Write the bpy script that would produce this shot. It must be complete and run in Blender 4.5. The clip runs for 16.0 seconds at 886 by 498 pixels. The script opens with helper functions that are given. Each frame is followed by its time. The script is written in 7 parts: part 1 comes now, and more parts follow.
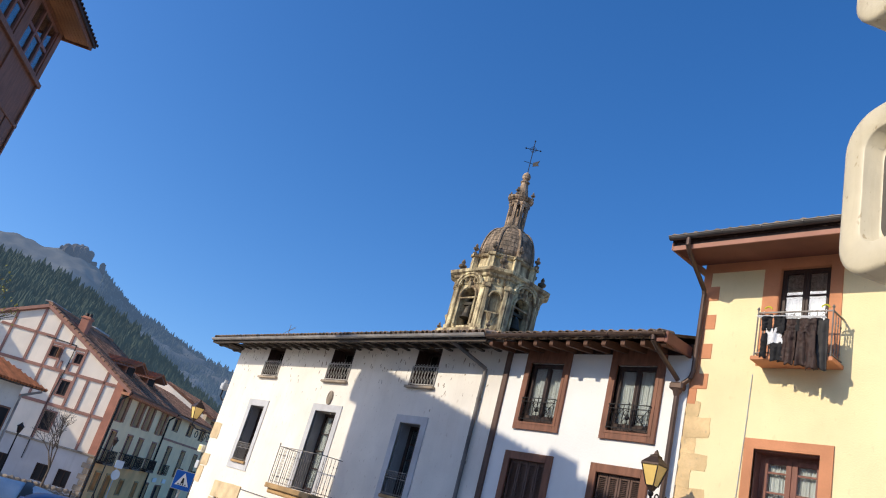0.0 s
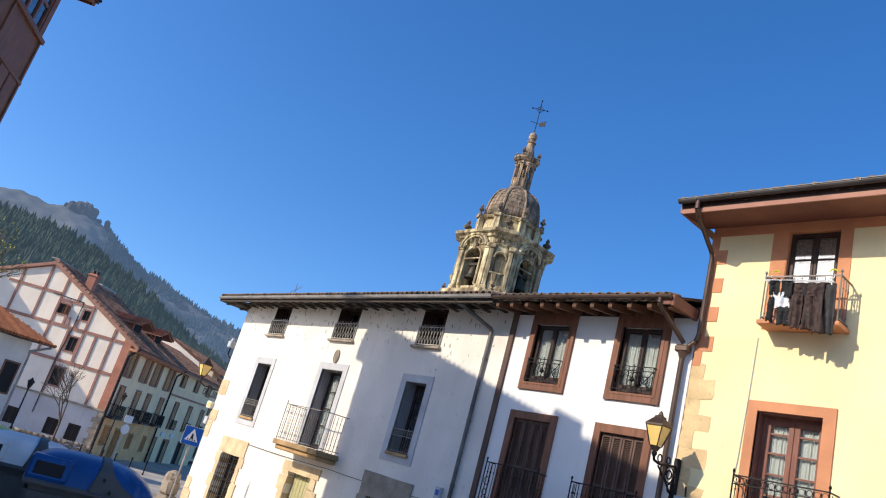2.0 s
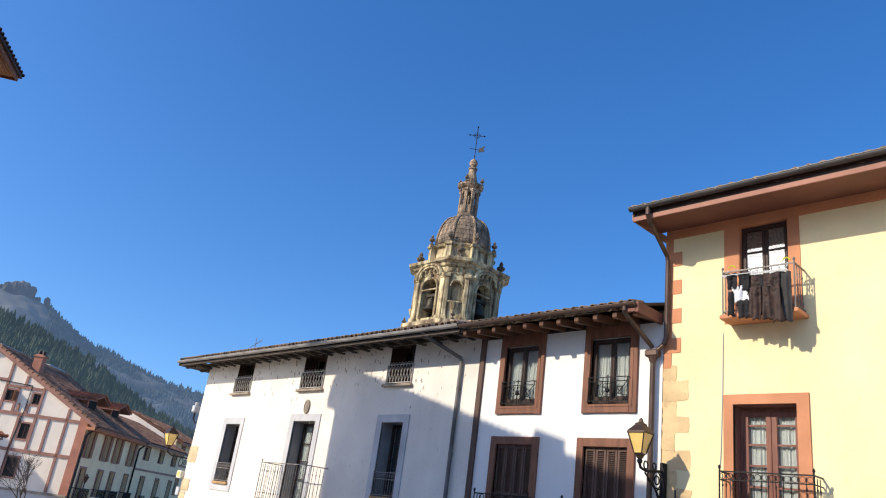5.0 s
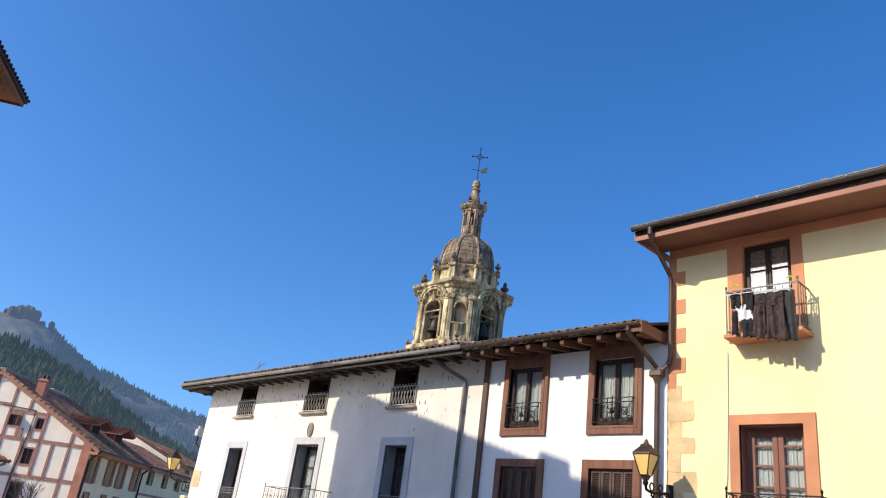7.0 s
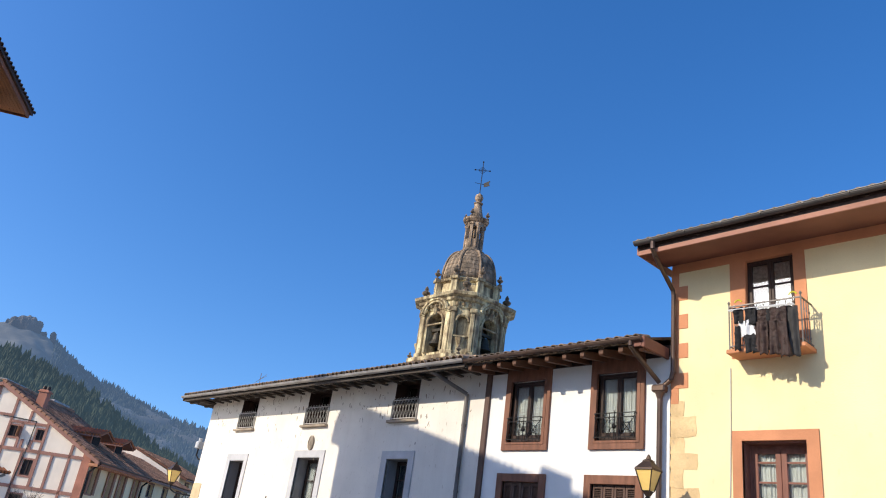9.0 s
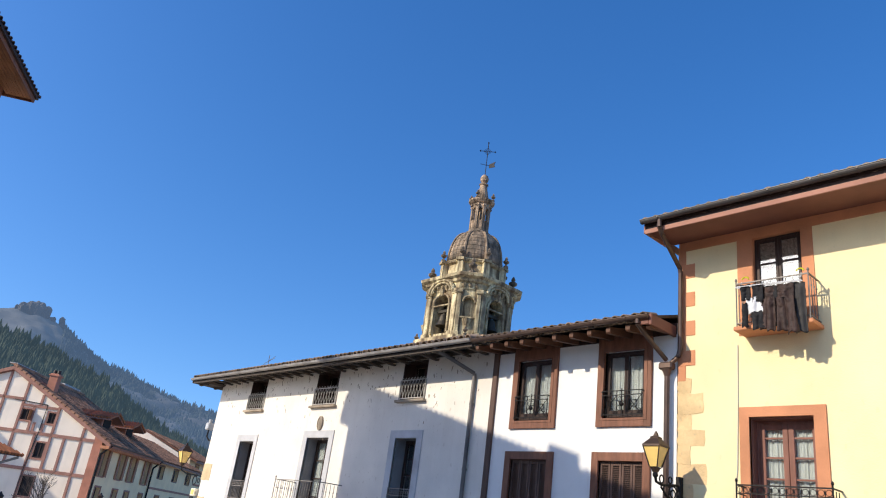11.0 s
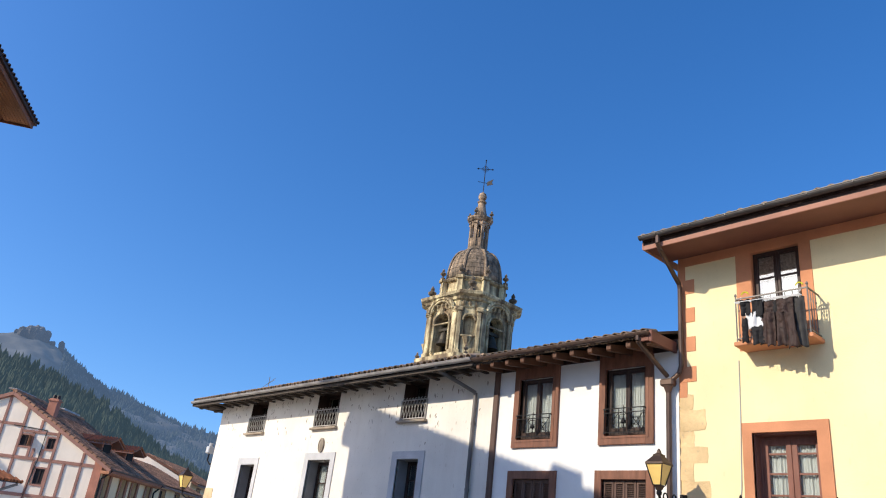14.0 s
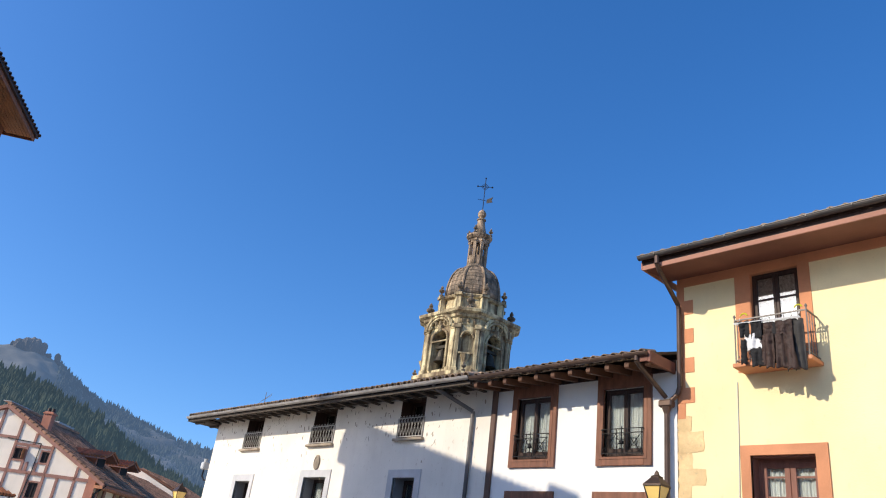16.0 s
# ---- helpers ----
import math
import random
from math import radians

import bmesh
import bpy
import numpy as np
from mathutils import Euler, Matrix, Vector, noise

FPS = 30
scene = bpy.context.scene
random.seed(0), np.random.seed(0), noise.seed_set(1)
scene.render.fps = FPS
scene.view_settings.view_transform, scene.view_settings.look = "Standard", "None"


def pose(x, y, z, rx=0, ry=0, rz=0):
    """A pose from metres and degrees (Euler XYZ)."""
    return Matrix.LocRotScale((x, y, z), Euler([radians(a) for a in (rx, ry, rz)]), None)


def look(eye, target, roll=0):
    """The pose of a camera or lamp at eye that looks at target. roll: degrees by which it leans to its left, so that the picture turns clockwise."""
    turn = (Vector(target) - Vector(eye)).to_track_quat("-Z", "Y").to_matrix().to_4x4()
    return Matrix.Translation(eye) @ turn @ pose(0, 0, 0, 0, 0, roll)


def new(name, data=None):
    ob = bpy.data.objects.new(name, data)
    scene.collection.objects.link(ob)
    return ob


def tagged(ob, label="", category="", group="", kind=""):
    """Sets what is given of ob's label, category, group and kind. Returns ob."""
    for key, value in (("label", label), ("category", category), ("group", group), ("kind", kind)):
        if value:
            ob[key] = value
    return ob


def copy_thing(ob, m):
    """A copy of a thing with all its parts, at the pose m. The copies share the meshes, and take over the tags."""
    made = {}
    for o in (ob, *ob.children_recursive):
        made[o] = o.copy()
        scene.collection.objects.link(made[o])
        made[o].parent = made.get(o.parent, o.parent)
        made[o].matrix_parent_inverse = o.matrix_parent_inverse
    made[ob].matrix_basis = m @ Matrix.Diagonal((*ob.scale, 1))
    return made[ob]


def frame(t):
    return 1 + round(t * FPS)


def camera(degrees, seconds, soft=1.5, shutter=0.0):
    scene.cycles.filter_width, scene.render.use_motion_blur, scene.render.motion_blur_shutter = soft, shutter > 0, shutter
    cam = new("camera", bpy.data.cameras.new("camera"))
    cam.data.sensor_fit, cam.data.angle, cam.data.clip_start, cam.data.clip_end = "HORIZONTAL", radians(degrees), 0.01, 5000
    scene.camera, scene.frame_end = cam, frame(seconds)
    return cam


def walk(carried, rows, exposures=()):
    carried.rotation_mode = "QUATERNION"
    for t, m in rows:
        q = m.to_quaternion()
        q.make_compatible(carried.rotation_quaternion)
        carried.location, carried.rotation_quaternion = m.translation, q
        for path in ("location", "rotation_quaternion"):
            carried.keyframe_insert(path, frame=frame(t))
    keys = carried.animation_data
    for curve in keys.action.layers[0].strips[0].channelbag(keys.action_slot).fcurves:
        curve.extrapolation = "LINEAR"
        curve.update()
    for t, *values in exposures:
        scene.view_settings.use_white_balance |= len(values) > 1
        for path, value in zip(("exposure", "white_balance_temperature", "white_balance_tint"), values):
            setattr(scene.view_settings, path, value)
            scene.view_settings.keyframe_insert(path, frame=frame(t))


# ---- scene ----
cam = camera(62.7, 16.0, soft=1.1)


def eye_pose(x, y, z, yaw, pitch, roll):
    """Level heading, then tilt, then lean about the line of sight."""
    turn = Matrix.Rotation(radians(yaw), 4, "Z") @ Matrix.Rotation(radians(90 + pitch), 4, "X") @ Matrix.Rotation(radians(roll), 4, "Z")
    return Matrix.Translation((x, y, z)) @ turn


walk(cam, [
    (0.0, eye_pose(0.093, 0.109, 3.391, 52.17, 20.41, 15.83)),
    (0.5, eye_pose(0.104, 0.088, 3.373, 51.15, 16.77, 16.15)),
    (1.0, eye_pose(0.098, 0.089, 3.378, 51.25, 17.02, 16.21)),
    (1.5, eye_pose(0.095, 0.077, 3.395, 51.37, 17.25, 16.21)),
    (2.0, eye_pose(0.042, 0.037, 3.400, 51.57, 17.29, 16.05)),
    (2.5, eye_pose(0.012, 0.010, 3.383, 51.29, 15.29, 12.57)),
    (3.0, eye_pose(-0.025, -0.030, 3.367, 48.23, 14.14, 10.64)),
    (3.5, eye_pose(-0.075, -0.060, 3.370, 45.43, 15.52, 8.78)),
    (4.0, eye_pose(-0.100, -0.070, 3.399, 47.56, 18.08, 7.99)),
    (4.2, eye_pose(-0.104, -0.107, 3.386, 47.84, 18.83, 8.00)),
    (6.5, eye_pose(-0.081, -0.063, 3.410, 48.56, 21.79, 7.59)),
    (7.0, eye_pose(-0.078, -0.068, 3.396, 48.70, 22.17, 7.75)),
    (7.5, eye_pose(-0.083, -0.066, 3.391, 48.79, 22.52, 7.88)),
    (8.0, eye_pose(-0.086, -0.070, 3.388, 48.86, 22.78, 7.95)),
    (8.5, eye_pose(-0.079, -0.080, 3.395, 48.94, 22.96, 8.09)),
    (9.0, eye_pose(-0.076, -0.078, 3.397, 49.04, 23.16, 8.23)),
    (9.5, eye_pose(-0.077, -0.081, 3.373, 49.03, 22.36, 8.97)),
    (9.7, eye_pose(-0.069, -0.083, 3.365, 48.99, 21.67, 9.18)),
    (12.0, eye_pose(-0.095, -0.102, 3.338, 49.44, 22.07, 6.86)),
    (12.5, eye_pose(-0.087, -0.105, 3.343, 49.44, 22.18, 6.85)),
    (13.0, eye_pose(-0.066, -0.108, 3.353, 49.48, 22.33, 6.83)),
    (13.5, eye_pose(-0.065, -0.100, 3.363, 49.43, 22.72, 6.92)),
    (14.0, eye_pose(-0.062, -0.099, 3.378, 49.44, 23.10, 6.96)),
    (14.5, eye_pose(-0.072, -0.099, 3.385, 49.46, 23.44, 7.04)),
    (15.0, eye_pose(-0.066, -0.104, 3.385, 49.50, 23.79, 7.29)),
    (15.5, eye_pose(-0.060, -0.106, 3.393, 49.51, 24.13, 7.49)),
    (16.0, eye_pose(-0.065, -0.105, 3.395, 49.53, 24.42, 7.70)),
], exposures=((0.0, -0.17), (0.5, 0.0), (1.0, 0.0), (16.0, 0.0)))

# ---- light ----
SUN_WAY = Vector((0.35, 1.0, -0.603)).normalized()
sun = new("sun", bpy.data.lights.new("sun", "SUN"))
sun.data.energy, sun.data.angle, sun.data.color = 4.6, radians(0.5), (1.0, 0.90, 0.74)
sun.matrix_world = look((0, 0, 60), Vector((0, 0, 60)) + SUN_WAY)
world = bpy.data.worlds.new("sky")
scene.world = world
world.use_nodes = True
wn = world.node_tree.nodes
sky = wn.new("ShaderNodeTexSky")
sky.sky_type, sky.sun_disc = "NISHITA", False
sky.sun_elevation = math.asin(-SUN_WAY.z)
sky.sun_rotation = math.atan2(-SUN_WAY.x, -SUN_WAY.y)
sky.altitude, sky.air_density, sky.dust_density, sky.ozone_density = 300, 1.0, 1.1, 2.5
# looking a little higher into the sky thins the pale band at the horizon
heading, lift, unit = wn.new("ShaderNodeTexCoord"), wn.new("ShaderNodeVectorMath"), wn.new("ShaderNodeVectorMath")
lift.operation, unit.operation = "ADD", "NORMALIZE"
lift.inputs[1].default_value = (0, 0, 0.10)
world.node_tree.links.new(heading.outputs["Generated"], lift.inputs[0])
world.node_tree.links.new(lift.outputs[0], unit.inputs[0])
world.node_tree.links.new(unit.outputs[0], sky.inputs[0])
wn["Background"].inputs[1].default_value = 0.236
vivid = wn.new("ShaderNodeHueSaturation")
vivid.inputs["Hue"].default_value, vivid.inputs["Saturation"].default_value = 0.508, 1.33
world.node_tree.links.new(sky.outputs[0], vivid.inputs["Color"])
world.node_tree.links.new(vivid.outputs[0], wn["Background"].inputs[0])


# ---- materials ----
def material(name, base, rough=0.8, vary=0.12, fine=40.0, coarse=1.3, bump=0.15, metal=0.0, streak=0.0, streak_colour=(0.25, 0.23, 0.2), fleck=0.0, rand=0.0, stretch=(1, 1, 1), spec=0.3, small_scale=1.0):
    """A rough surface with grain and larger blotches; streak: rain stains; fleck: chipped spots; rand: change from piece to piece."""
    m = bpy.data.materials.new(name)
    m.use_nodes = True
    n, k = m.node_tree.nodes, m.node_tree.links
    b = n["Principled BSDF"]
    b.inputs["Roughness"].default_value, b.inputs["Metallic"].default_value = rough, metal
    b.inputs["Specular IOR Level"].default_value = spec
    co = n.new("ShaderNodeTexCoord")
    mp = n.new("ShaderNodeMapping")
    mp.inputs["Scale"].default_value = stretch
    k.new(co.outputs["Object"], mp.inputs[0])
    big, small = n.new("ShaderNodeTexNoise"), n.new("ShaderNodeTexNoise")
    big.inputs["Scale"].default_value, big.inputs["Detail"].default_value = coarse, 6
    small.inputs["Scale"].default_value, small.inputs["Detail"].default_value = fine, 4
    for x in (big, small):
        k.new(mp.outputs[0], x.inputs["Vector"])

    def mix(kind, fac, a, c):
        x = n.new("ShaderNodeMix")
        x.data_type, x.blend_type = "RGBA", kind
        for socket, value in ((x.inputs[0], fac), (x.inputs[6], a), (x.inputs[7], c)):
            if isinstance(value, bpy.types.NodeSocket):
                k.new(value, socket)
            else:
                socket.default_value = value if isinstance(value, float) else (*value[:3], 1)
        return x.outputs[2]

    def ramp(source, low, high):
        x = n.new("ShaderNodeMapRange")
        x.inputs[1].default_value, x.inputs[2].default_value = low, high
        k.new(source, x.inputs[0])
        return x.outputs[0]

    dark = [c * (1 - 2 * vary) for c in base]
    light = [min(1, c * (1 + vary)) for c in base]
    col = mix("MIX", ramp(big.outputs[0], 0.3, 0.7), dark, light)
    col = mix("MULTIPLY", 0.5 * min(1.0, vary * 4), col, mix("MIX", ramp(small.outputs[0], 0.3, 0.7), (0.72, 0.72, 0.72), (1, 1, 1)))
    if rand:
        inf = n.new("ShaderNodeObjectInfo")
        isl = n.new("ShaderNodeNewGeometry")
        add = n.new("ShaderNodeMath")
        add.operation = "ADD"
        k.new(inf.outputs["Random"], add.inputs[0])
        k.new(isl.outputs["Random Per Island"], add.inputs[1])
        fr = n.new("ShaderNodeMath")
        fr.operation = "FRACT"
        k.new(add.outputs[0], fr.inputs[0])
        col = mix("MULTIPLY", 1.0, col, mix("MIX", fr.outputs[0], [1 - rand] * 3, [1.0, 1.0 - 0.15 * rand, 1.0 - 0.25 * rand]))
    if streak:
        sm = n.new("ShaderNodeMapping")
        sm.inputs["Scale"].default_value = (3.2 * small_scale, 3.2 * small_scale, 0.28 * small_scale)
        k.new(co.outputs["Object"], sm.inputs[0])
        st = n.new("ShaderNodeTexNoise")
        st.inputs["Scale"].default_value, st.inputs["Detail"].default_value = 1.0, 8
        st.inputs["Roughness"].default_value = 0.65
        k.new(sm.outputs[0], st.inputs["Vector"])
        f = n.new("ShaderNodeMath")
        f.operation = "MULTIPLY"
        k.new(ramp(st.outputs[0], 0.52 if streak < 0.8 else 0.43, 0.85 if streak < 0.8 else 0.6), f.inputs[0])
        f.inputs[1].default_value = streak
        col = mix("MIX", f.outputs[0], col, streak_colour)
    if fleck:
        fl = n.new("ShaderNodeTexNoise")
        fl.inputs["Scale"].default_value, fl.inputs["Detail"].default_value = 7.0, 3
        fm = n.new("ShaderNodeMapping")
        fm.inputs["Scale"].default_value = (1.6 * small_scale, 1.6 * small_scale, 0.8 * small_scale)
        k.new(co.outputs["Object"], fm.inputs[0])
        k.new(fm.outputs[0], fl.inputs["Vector"])
        g = n.new("ShaderNodeMath")
        g.operation = "MULTIPLY"
        k.new(ramp(fl.outputs[0], 0.635, 0.70), g.inputs[0])
        g.inputs[1].default_value = fleck
        col = mix("MIX", g.outputs[0], col, streak_colour)
    k.new(col, b.inputs["Base Color"])
    if bump:
        bp = n.new("ShaderNodeBump")
        bp.inputs["Strength"].default_value, bp.inputs["Distance"].default_value = bump, 0.02
        hs = n.new("ShaderNodeMath")
        hs.operation = "ADD"
        k.new(small.outputs[0], hs.inputs[0])
        k.new(big.outputs[0], hs.inputs[1])
        k.new(hs.outputs[0], bp.inputs["Height"])
        k.new(bp.outputs[0], b.inputs["Normal"])
    return m


def glass_material(name, tint=(0.02, 0.025, 0.03), rough=0.03):
    m = bpy.data.materials.new(name)
    m.use_nodes = True
    n, k = m.node_tree.nodes, m.node_tree.links
    out = n["Material Output"]
    n.remove(n["Principled BSDF"])
    tr, gl, mx, fr = n.new("ShaderNodeBsdfTransparent"), n.new("ShaderNodeBsdfGlossy"), n.new("ShaderNodeMixShader"), n.new("ShaderNodeLayerWeight")
    tr.inputs[0].default_value = (0.86, 0.9, 0.9, 1)
    gl.inputs["Roughness"].default_value = rough
    pw = n.new("ShaderNodeMath")
    pw.operation = "POWER"
    pw.inputs[1].default_value = 4.0
    k.new(fr.outputs["Facing"], pw.inputs[0])
    ad = n.new("ShaderNodeMath")
    ad.operation = "MULTIPLY_ADD"
    ad.inputs[1].default_value, ad.inputs[2].default_value = 0.7, 0.2
    k.new(pw.outputs[0], ad.inputs[0])
    k.new(ad.outputs[0], mx.inputs[0])
    k.new(tr.outputs[0], mx.inputs[1])
    k.new(gl.outputs[0], mx.inputs[2])
    k.new(mx.outputs[0], out.inputs[0])
    return m


M = {
    "white": material("white_plaster", (0.83, 0.77, 0.68), 0.9, 0.06, 30, 0.8, 0.3, streak=0.2, streak_colour=(0.45, 0.36, 0.26), fleck=0.4),
    "white_clean": material("clean_white_plaster", (0.84, 0.82, 0.78), 0.9, 0.03, 30, 0.8, 0.2, streak=0.08, streak_colour=(0.5, 0.48, 0.44), fleck=0.06),
    "yellow": material("yellow_plaster", (0.88, 0.74, 0.43), 0.9, 0.05, 35, 0.9, 0.2, streak=0.10, streak_colour=(0.52, 0.42, 0.2), fleck=0.16),
    "orange": material("orange_paint", (0.62, 0.27, 0.135), 0.8, 0.09, 30, 1.5, 0.2),
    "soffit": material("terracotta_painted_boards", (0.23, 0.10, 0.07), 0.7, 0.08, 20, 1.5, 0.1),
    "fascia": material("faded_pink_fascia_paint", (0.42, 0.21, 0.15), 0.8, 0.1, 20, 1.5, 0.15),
    "brown": material("brown_painted_wood", (0.235, 0.10, 0.058), 0.55, 0.15, 24, 2, 0.15, stretch=(6, 6, 1)),
    "rafter": material("brown_rafter_wood", (0.13, 0.06, 0.034), 0.6, 0.15, 24, 2, 0.15, stretch=(6, 1, 6)),
    "dark_wood": material("dark_stained_wood", (0.05, 0.027, 0.02), 0.5, 0.18, 24, 2, 0.2, stretch=(6, 6, 1)),
    "shutter": material("dark_brown_shutter_wood", (0.13, 0.075, 0.055), 0.6, 0.18, 24, 2, 0.2, stretch=(6, 6, 1)),
    "red_wood": material("reddish_brown_wood", (0.24, 0.10, 0.07), 0.4, 0.12, 24, 2, 0.1, stretch=(6, 6, 1)),
    "grey_wood": material("weathered_grey_wood", (0.10, 0.08, 0.065), 0.85, 0.2, 24, 2, 0.3, stretch=(5, 1, 5)),
    "door_wood": material("pale_green_weathered_door_wood", (0.47, 0.43, 0.22), 0.75, 0.15, 24, 2, 0.2, stretch=(7, 7, 1)),
    "sandstone": material("warm_sandstone", (0.56, 0.36, 0.17), 0.9, 0.16, 18, 2.2, 0.5, rand=0.2),
    "pale_stone": material("pale_sandstone", (0.73, 0.56, 0.34), 0.9, 0.13, 18, 2.2, 0.5, rand=0.15),
    "base_plaster": material("stained_stone_plaster", (0.60, 0.50, 0.38), 0.9, 0.14, 14, 1.0, 0.5, streak=0.4, streak_colour=(0.2, 0.16, 0.12)),
    "quoin": material("honey_quoin_stone", (0.80, 0.58, 0.31), 0.9, 0.13, 18, 2.2, 0.6, fleck=0.3, rand=0.12),
    "chip": material("bare_brown_render", (0.42, 0.34, 0.26), 0.95, 0.25, 30, 4, 0.5),
    # shadow grey: the shade inside the reveals, put into their colour
    "reveal": material("shade_grey_reveal", (0.27, 0.255, 0.245), 0.85, 0.12, 25, 1.5, 0.3),
    "grey_stone": material("grey_brown_stone", (0.42, 0.35, 0.27), 0.9, 0.18, 18, 2.2, 0.5, rand=0.2),
    "tower": material("weathered_tower_stone", (0.90, 0.63, 0.37), 0.9, 0.36, 6, 1.4, 1.0, streak=0.84, streak_colour=(0.10, 0.068, 0.042), fleck=0.8, rand=0.15),
    "tower_dark": material("grimy_dome_stone", (0.44, 0.325, 0.22), 0.9, 0.3, 6, 1.4, 1.0, streak=0.9, streak_colour=(0.065, 0.055, 0.042), fleck=0.3, rand=0.25),
    "tower_grey": material("grey_lantern_stone", (0.50, 0.36, 0.24), 0.9, 0.35, 6, 1.4, 1.0, streak=0.9, streak_colour=(0.06, 0.048, 0.035), fleck=0.5, rand=0.2),
    "pipe_grey": material("dull_grey_downpipe", (0.20, 0.18, 0.165), 0.6, 0.2, 20, 2, 0.1, metal=0.2),
    "frame_stone": material("pale_grey_frame_paint", (0.55, 0.545, 0.55), 0.9, 0.1, 25, 1.5, 0.3),
    "tile": material("weathered_clay_tile", (0.54, 0.41, 0.29), 0.9, 0.25, 20, 3, 0.4, rand=0.6),
    "tile_orange": material("orange_clay_tile", (0.52, 0.19, 0.08), 0.85, 0.15, 20, 3, 0.3, rand=0.35),
    "iron": material("black_wrought_iron", (0.022, 0.02, 0.02), 0.5, 0.1, 60, 4, 0.1, metal=0.5),
    "grey_iron": material("grey_painted_iron", (0.26, 0.235, 0.21), 0.6, 0.15, 60, 4, 0.15, metal=0.2),
    "bronze": material("dark_bronze", (0.06, 0.05, 0.035), 0.5, 0.15, 20, 2, 0.1, metal=0.6),
    "pale_iron": material("pale_grey_painted_iron", (0.45, 0.42, 0.38), 0.6, 0.15, 60, 4, 0.15, metal=0.1),
    "zinc": material("weathered_zinc", (0.42, 0.39, 0.36), 0.5, 0.18, 20, 2, 0.1, metal=0.25),
    "gutter_grey": material("dark_grey_gutter_metal", (0.11, 0.10, 0.095), 0.45, 0.15, 20, 2, 0.05, metal=0.3),
    "copper": material("brown_metal_gutter", (0.13, 0.085, 0.065), 0.4, 0.15, 20, 2, 0.05, metal=0.4),
    # near-black: the shade of unlit rooms put into the base colour
    "interior": material("room_shade_black", (0.03, 0.028, 0.027), 0.95, 0.1, 5, 1, 0),
    "curtain": material("white_net_curtain", (0.80, 0.80, 0.78), 0.95, 0.03, 60, 3, 0.1),
    "lace": material("lace_half_curtain", (0.60, 0.52, 0.44), 0.95, 0.3, 45, 20, 0.2),
    "cable": material("black_cable", (0.03, 0.03, 0.03), 0.6, 0.05, 30, 2, 0),
    "plastic_grey": material("grey_plastic_box", (0.5, 0.51, 0.52), 0.5, 0.05, 30, 2, 0.03),
    "cream": material("cream_painted_metal", (0.78, 0.73, 0.58), 0.45, 0.05, 30, 6, 0.05, streak=0.25, streak_colour=(0.25, 0.19, 0.1), fleck=0.5),
    "sign_cream": material("grimy_cream_enamel", (0.60, 0.53, 0.38), 0.4, 0.06, 60, 12, 0.08, streak=0.45, streak_colour=(0.28, 0.2, 0.1), fleck=0.6, small_scale=7.0),
    "amber": material("amber_lamp_glass", (0.90, 0.62, 0.20), 0.25, 0.06, 10, 3, 0.02, spec=0.5),
    "asphalt": material("pale_worn_paving", (0.50, 0.43, 0.34), 0.9, 0.15, 60, 0.3, 0.4),
    "paving": material("pale_paving_stone", (0.38, 0.35, 0.31), 0.9, 0.12, 30, 1, 0.3, rand=0.2),
    "glass": glass_material("window_glass"),
}


# ---- mesh helpers ----
def bm_new():
    return bmesh.new()


def box(bm, x0, x1, y0, y1, z0, z1, bevel=0.0):
    c = ((x0 + x1) / 2, (y0 + y1) / 2, (z0 + z1) / 2)
    made = bmesh.ops.create_cube(bm, size=1, matrix=Matrix.LocRotScale(c, None, (abs(x1 - x0), abs(y1 - y0), abs(z1 - z0))))
    if bevel:
        edges = {e for v in made["verts"] for e in v.link_edges}
        bmesh.ops.bevel(bm, geom=list(edges), offset=bevel, segments=1, affect="EDGES")
    return bm


def rod(bm, a, b, r, r2=None, seg=8):
    a, b = Vector(a), Vector(b)
    m = Matrix.Translation((a + b) / 2) @ (b - a).to_track_quat("Z", "Y").to_matrix().to_4x4()
    bmesh.ops.create_cone(bm, cap_ends=True, segments=seg, radius1=r, radius2=r if r2 is None else r2, depth=(b - a).length, matrix=m)
    return bm


def tube(bm, points, r, seg=6):
    for a, b in zip(points, points[1:]):
        rod(bm, a, b, r, seg=seg)
    return bm


def lathe(bm, profile, centre=(0, 0, 0), seg=16, turn=0.0):
    """profile: (radius, height) pairs from bottom to top."""
    rings = []
    for r, z in profile:
        rings.append([bm.verts.new((centre[0] + r * math.cos(turn + 2 * math.pi * i / seg), centre[1] + r * math.sin(turn + 2 * math.pi * i / seg), centre[2] + z)) for i in range(seg)])
    for p, q in zip(rings, rings[1:]):
        for i in range(seg):
            bm.faces.new((p[i], p[(i + 1) % seg], q[(i + 1) % seg], q[i]))
    bm.faces.new(rings[-1])
    bm.faces.new(list(reversed(rings[0])))
    return bm


def prism(bm, outline, y0, y1):
    """An outline of (x, z) pairs pushed from y0 to y1."""
    a = [bm.verts.new((x, y0, z)) for x, z in outline]
    b = [bm.verts.new((x, y1, z)) for x, z in outline]
    bm.faces.new(a)
    bm.faces.new(list(reversed(b)))
    for i in range(len(a)):
        j = (i + 1) % len(a)
        bm.faces.new((a[j], a[i], b[i], b[j]))
    bmesh.ops.recalc_face_normals(bm, faces=bm.faces)
    return bm


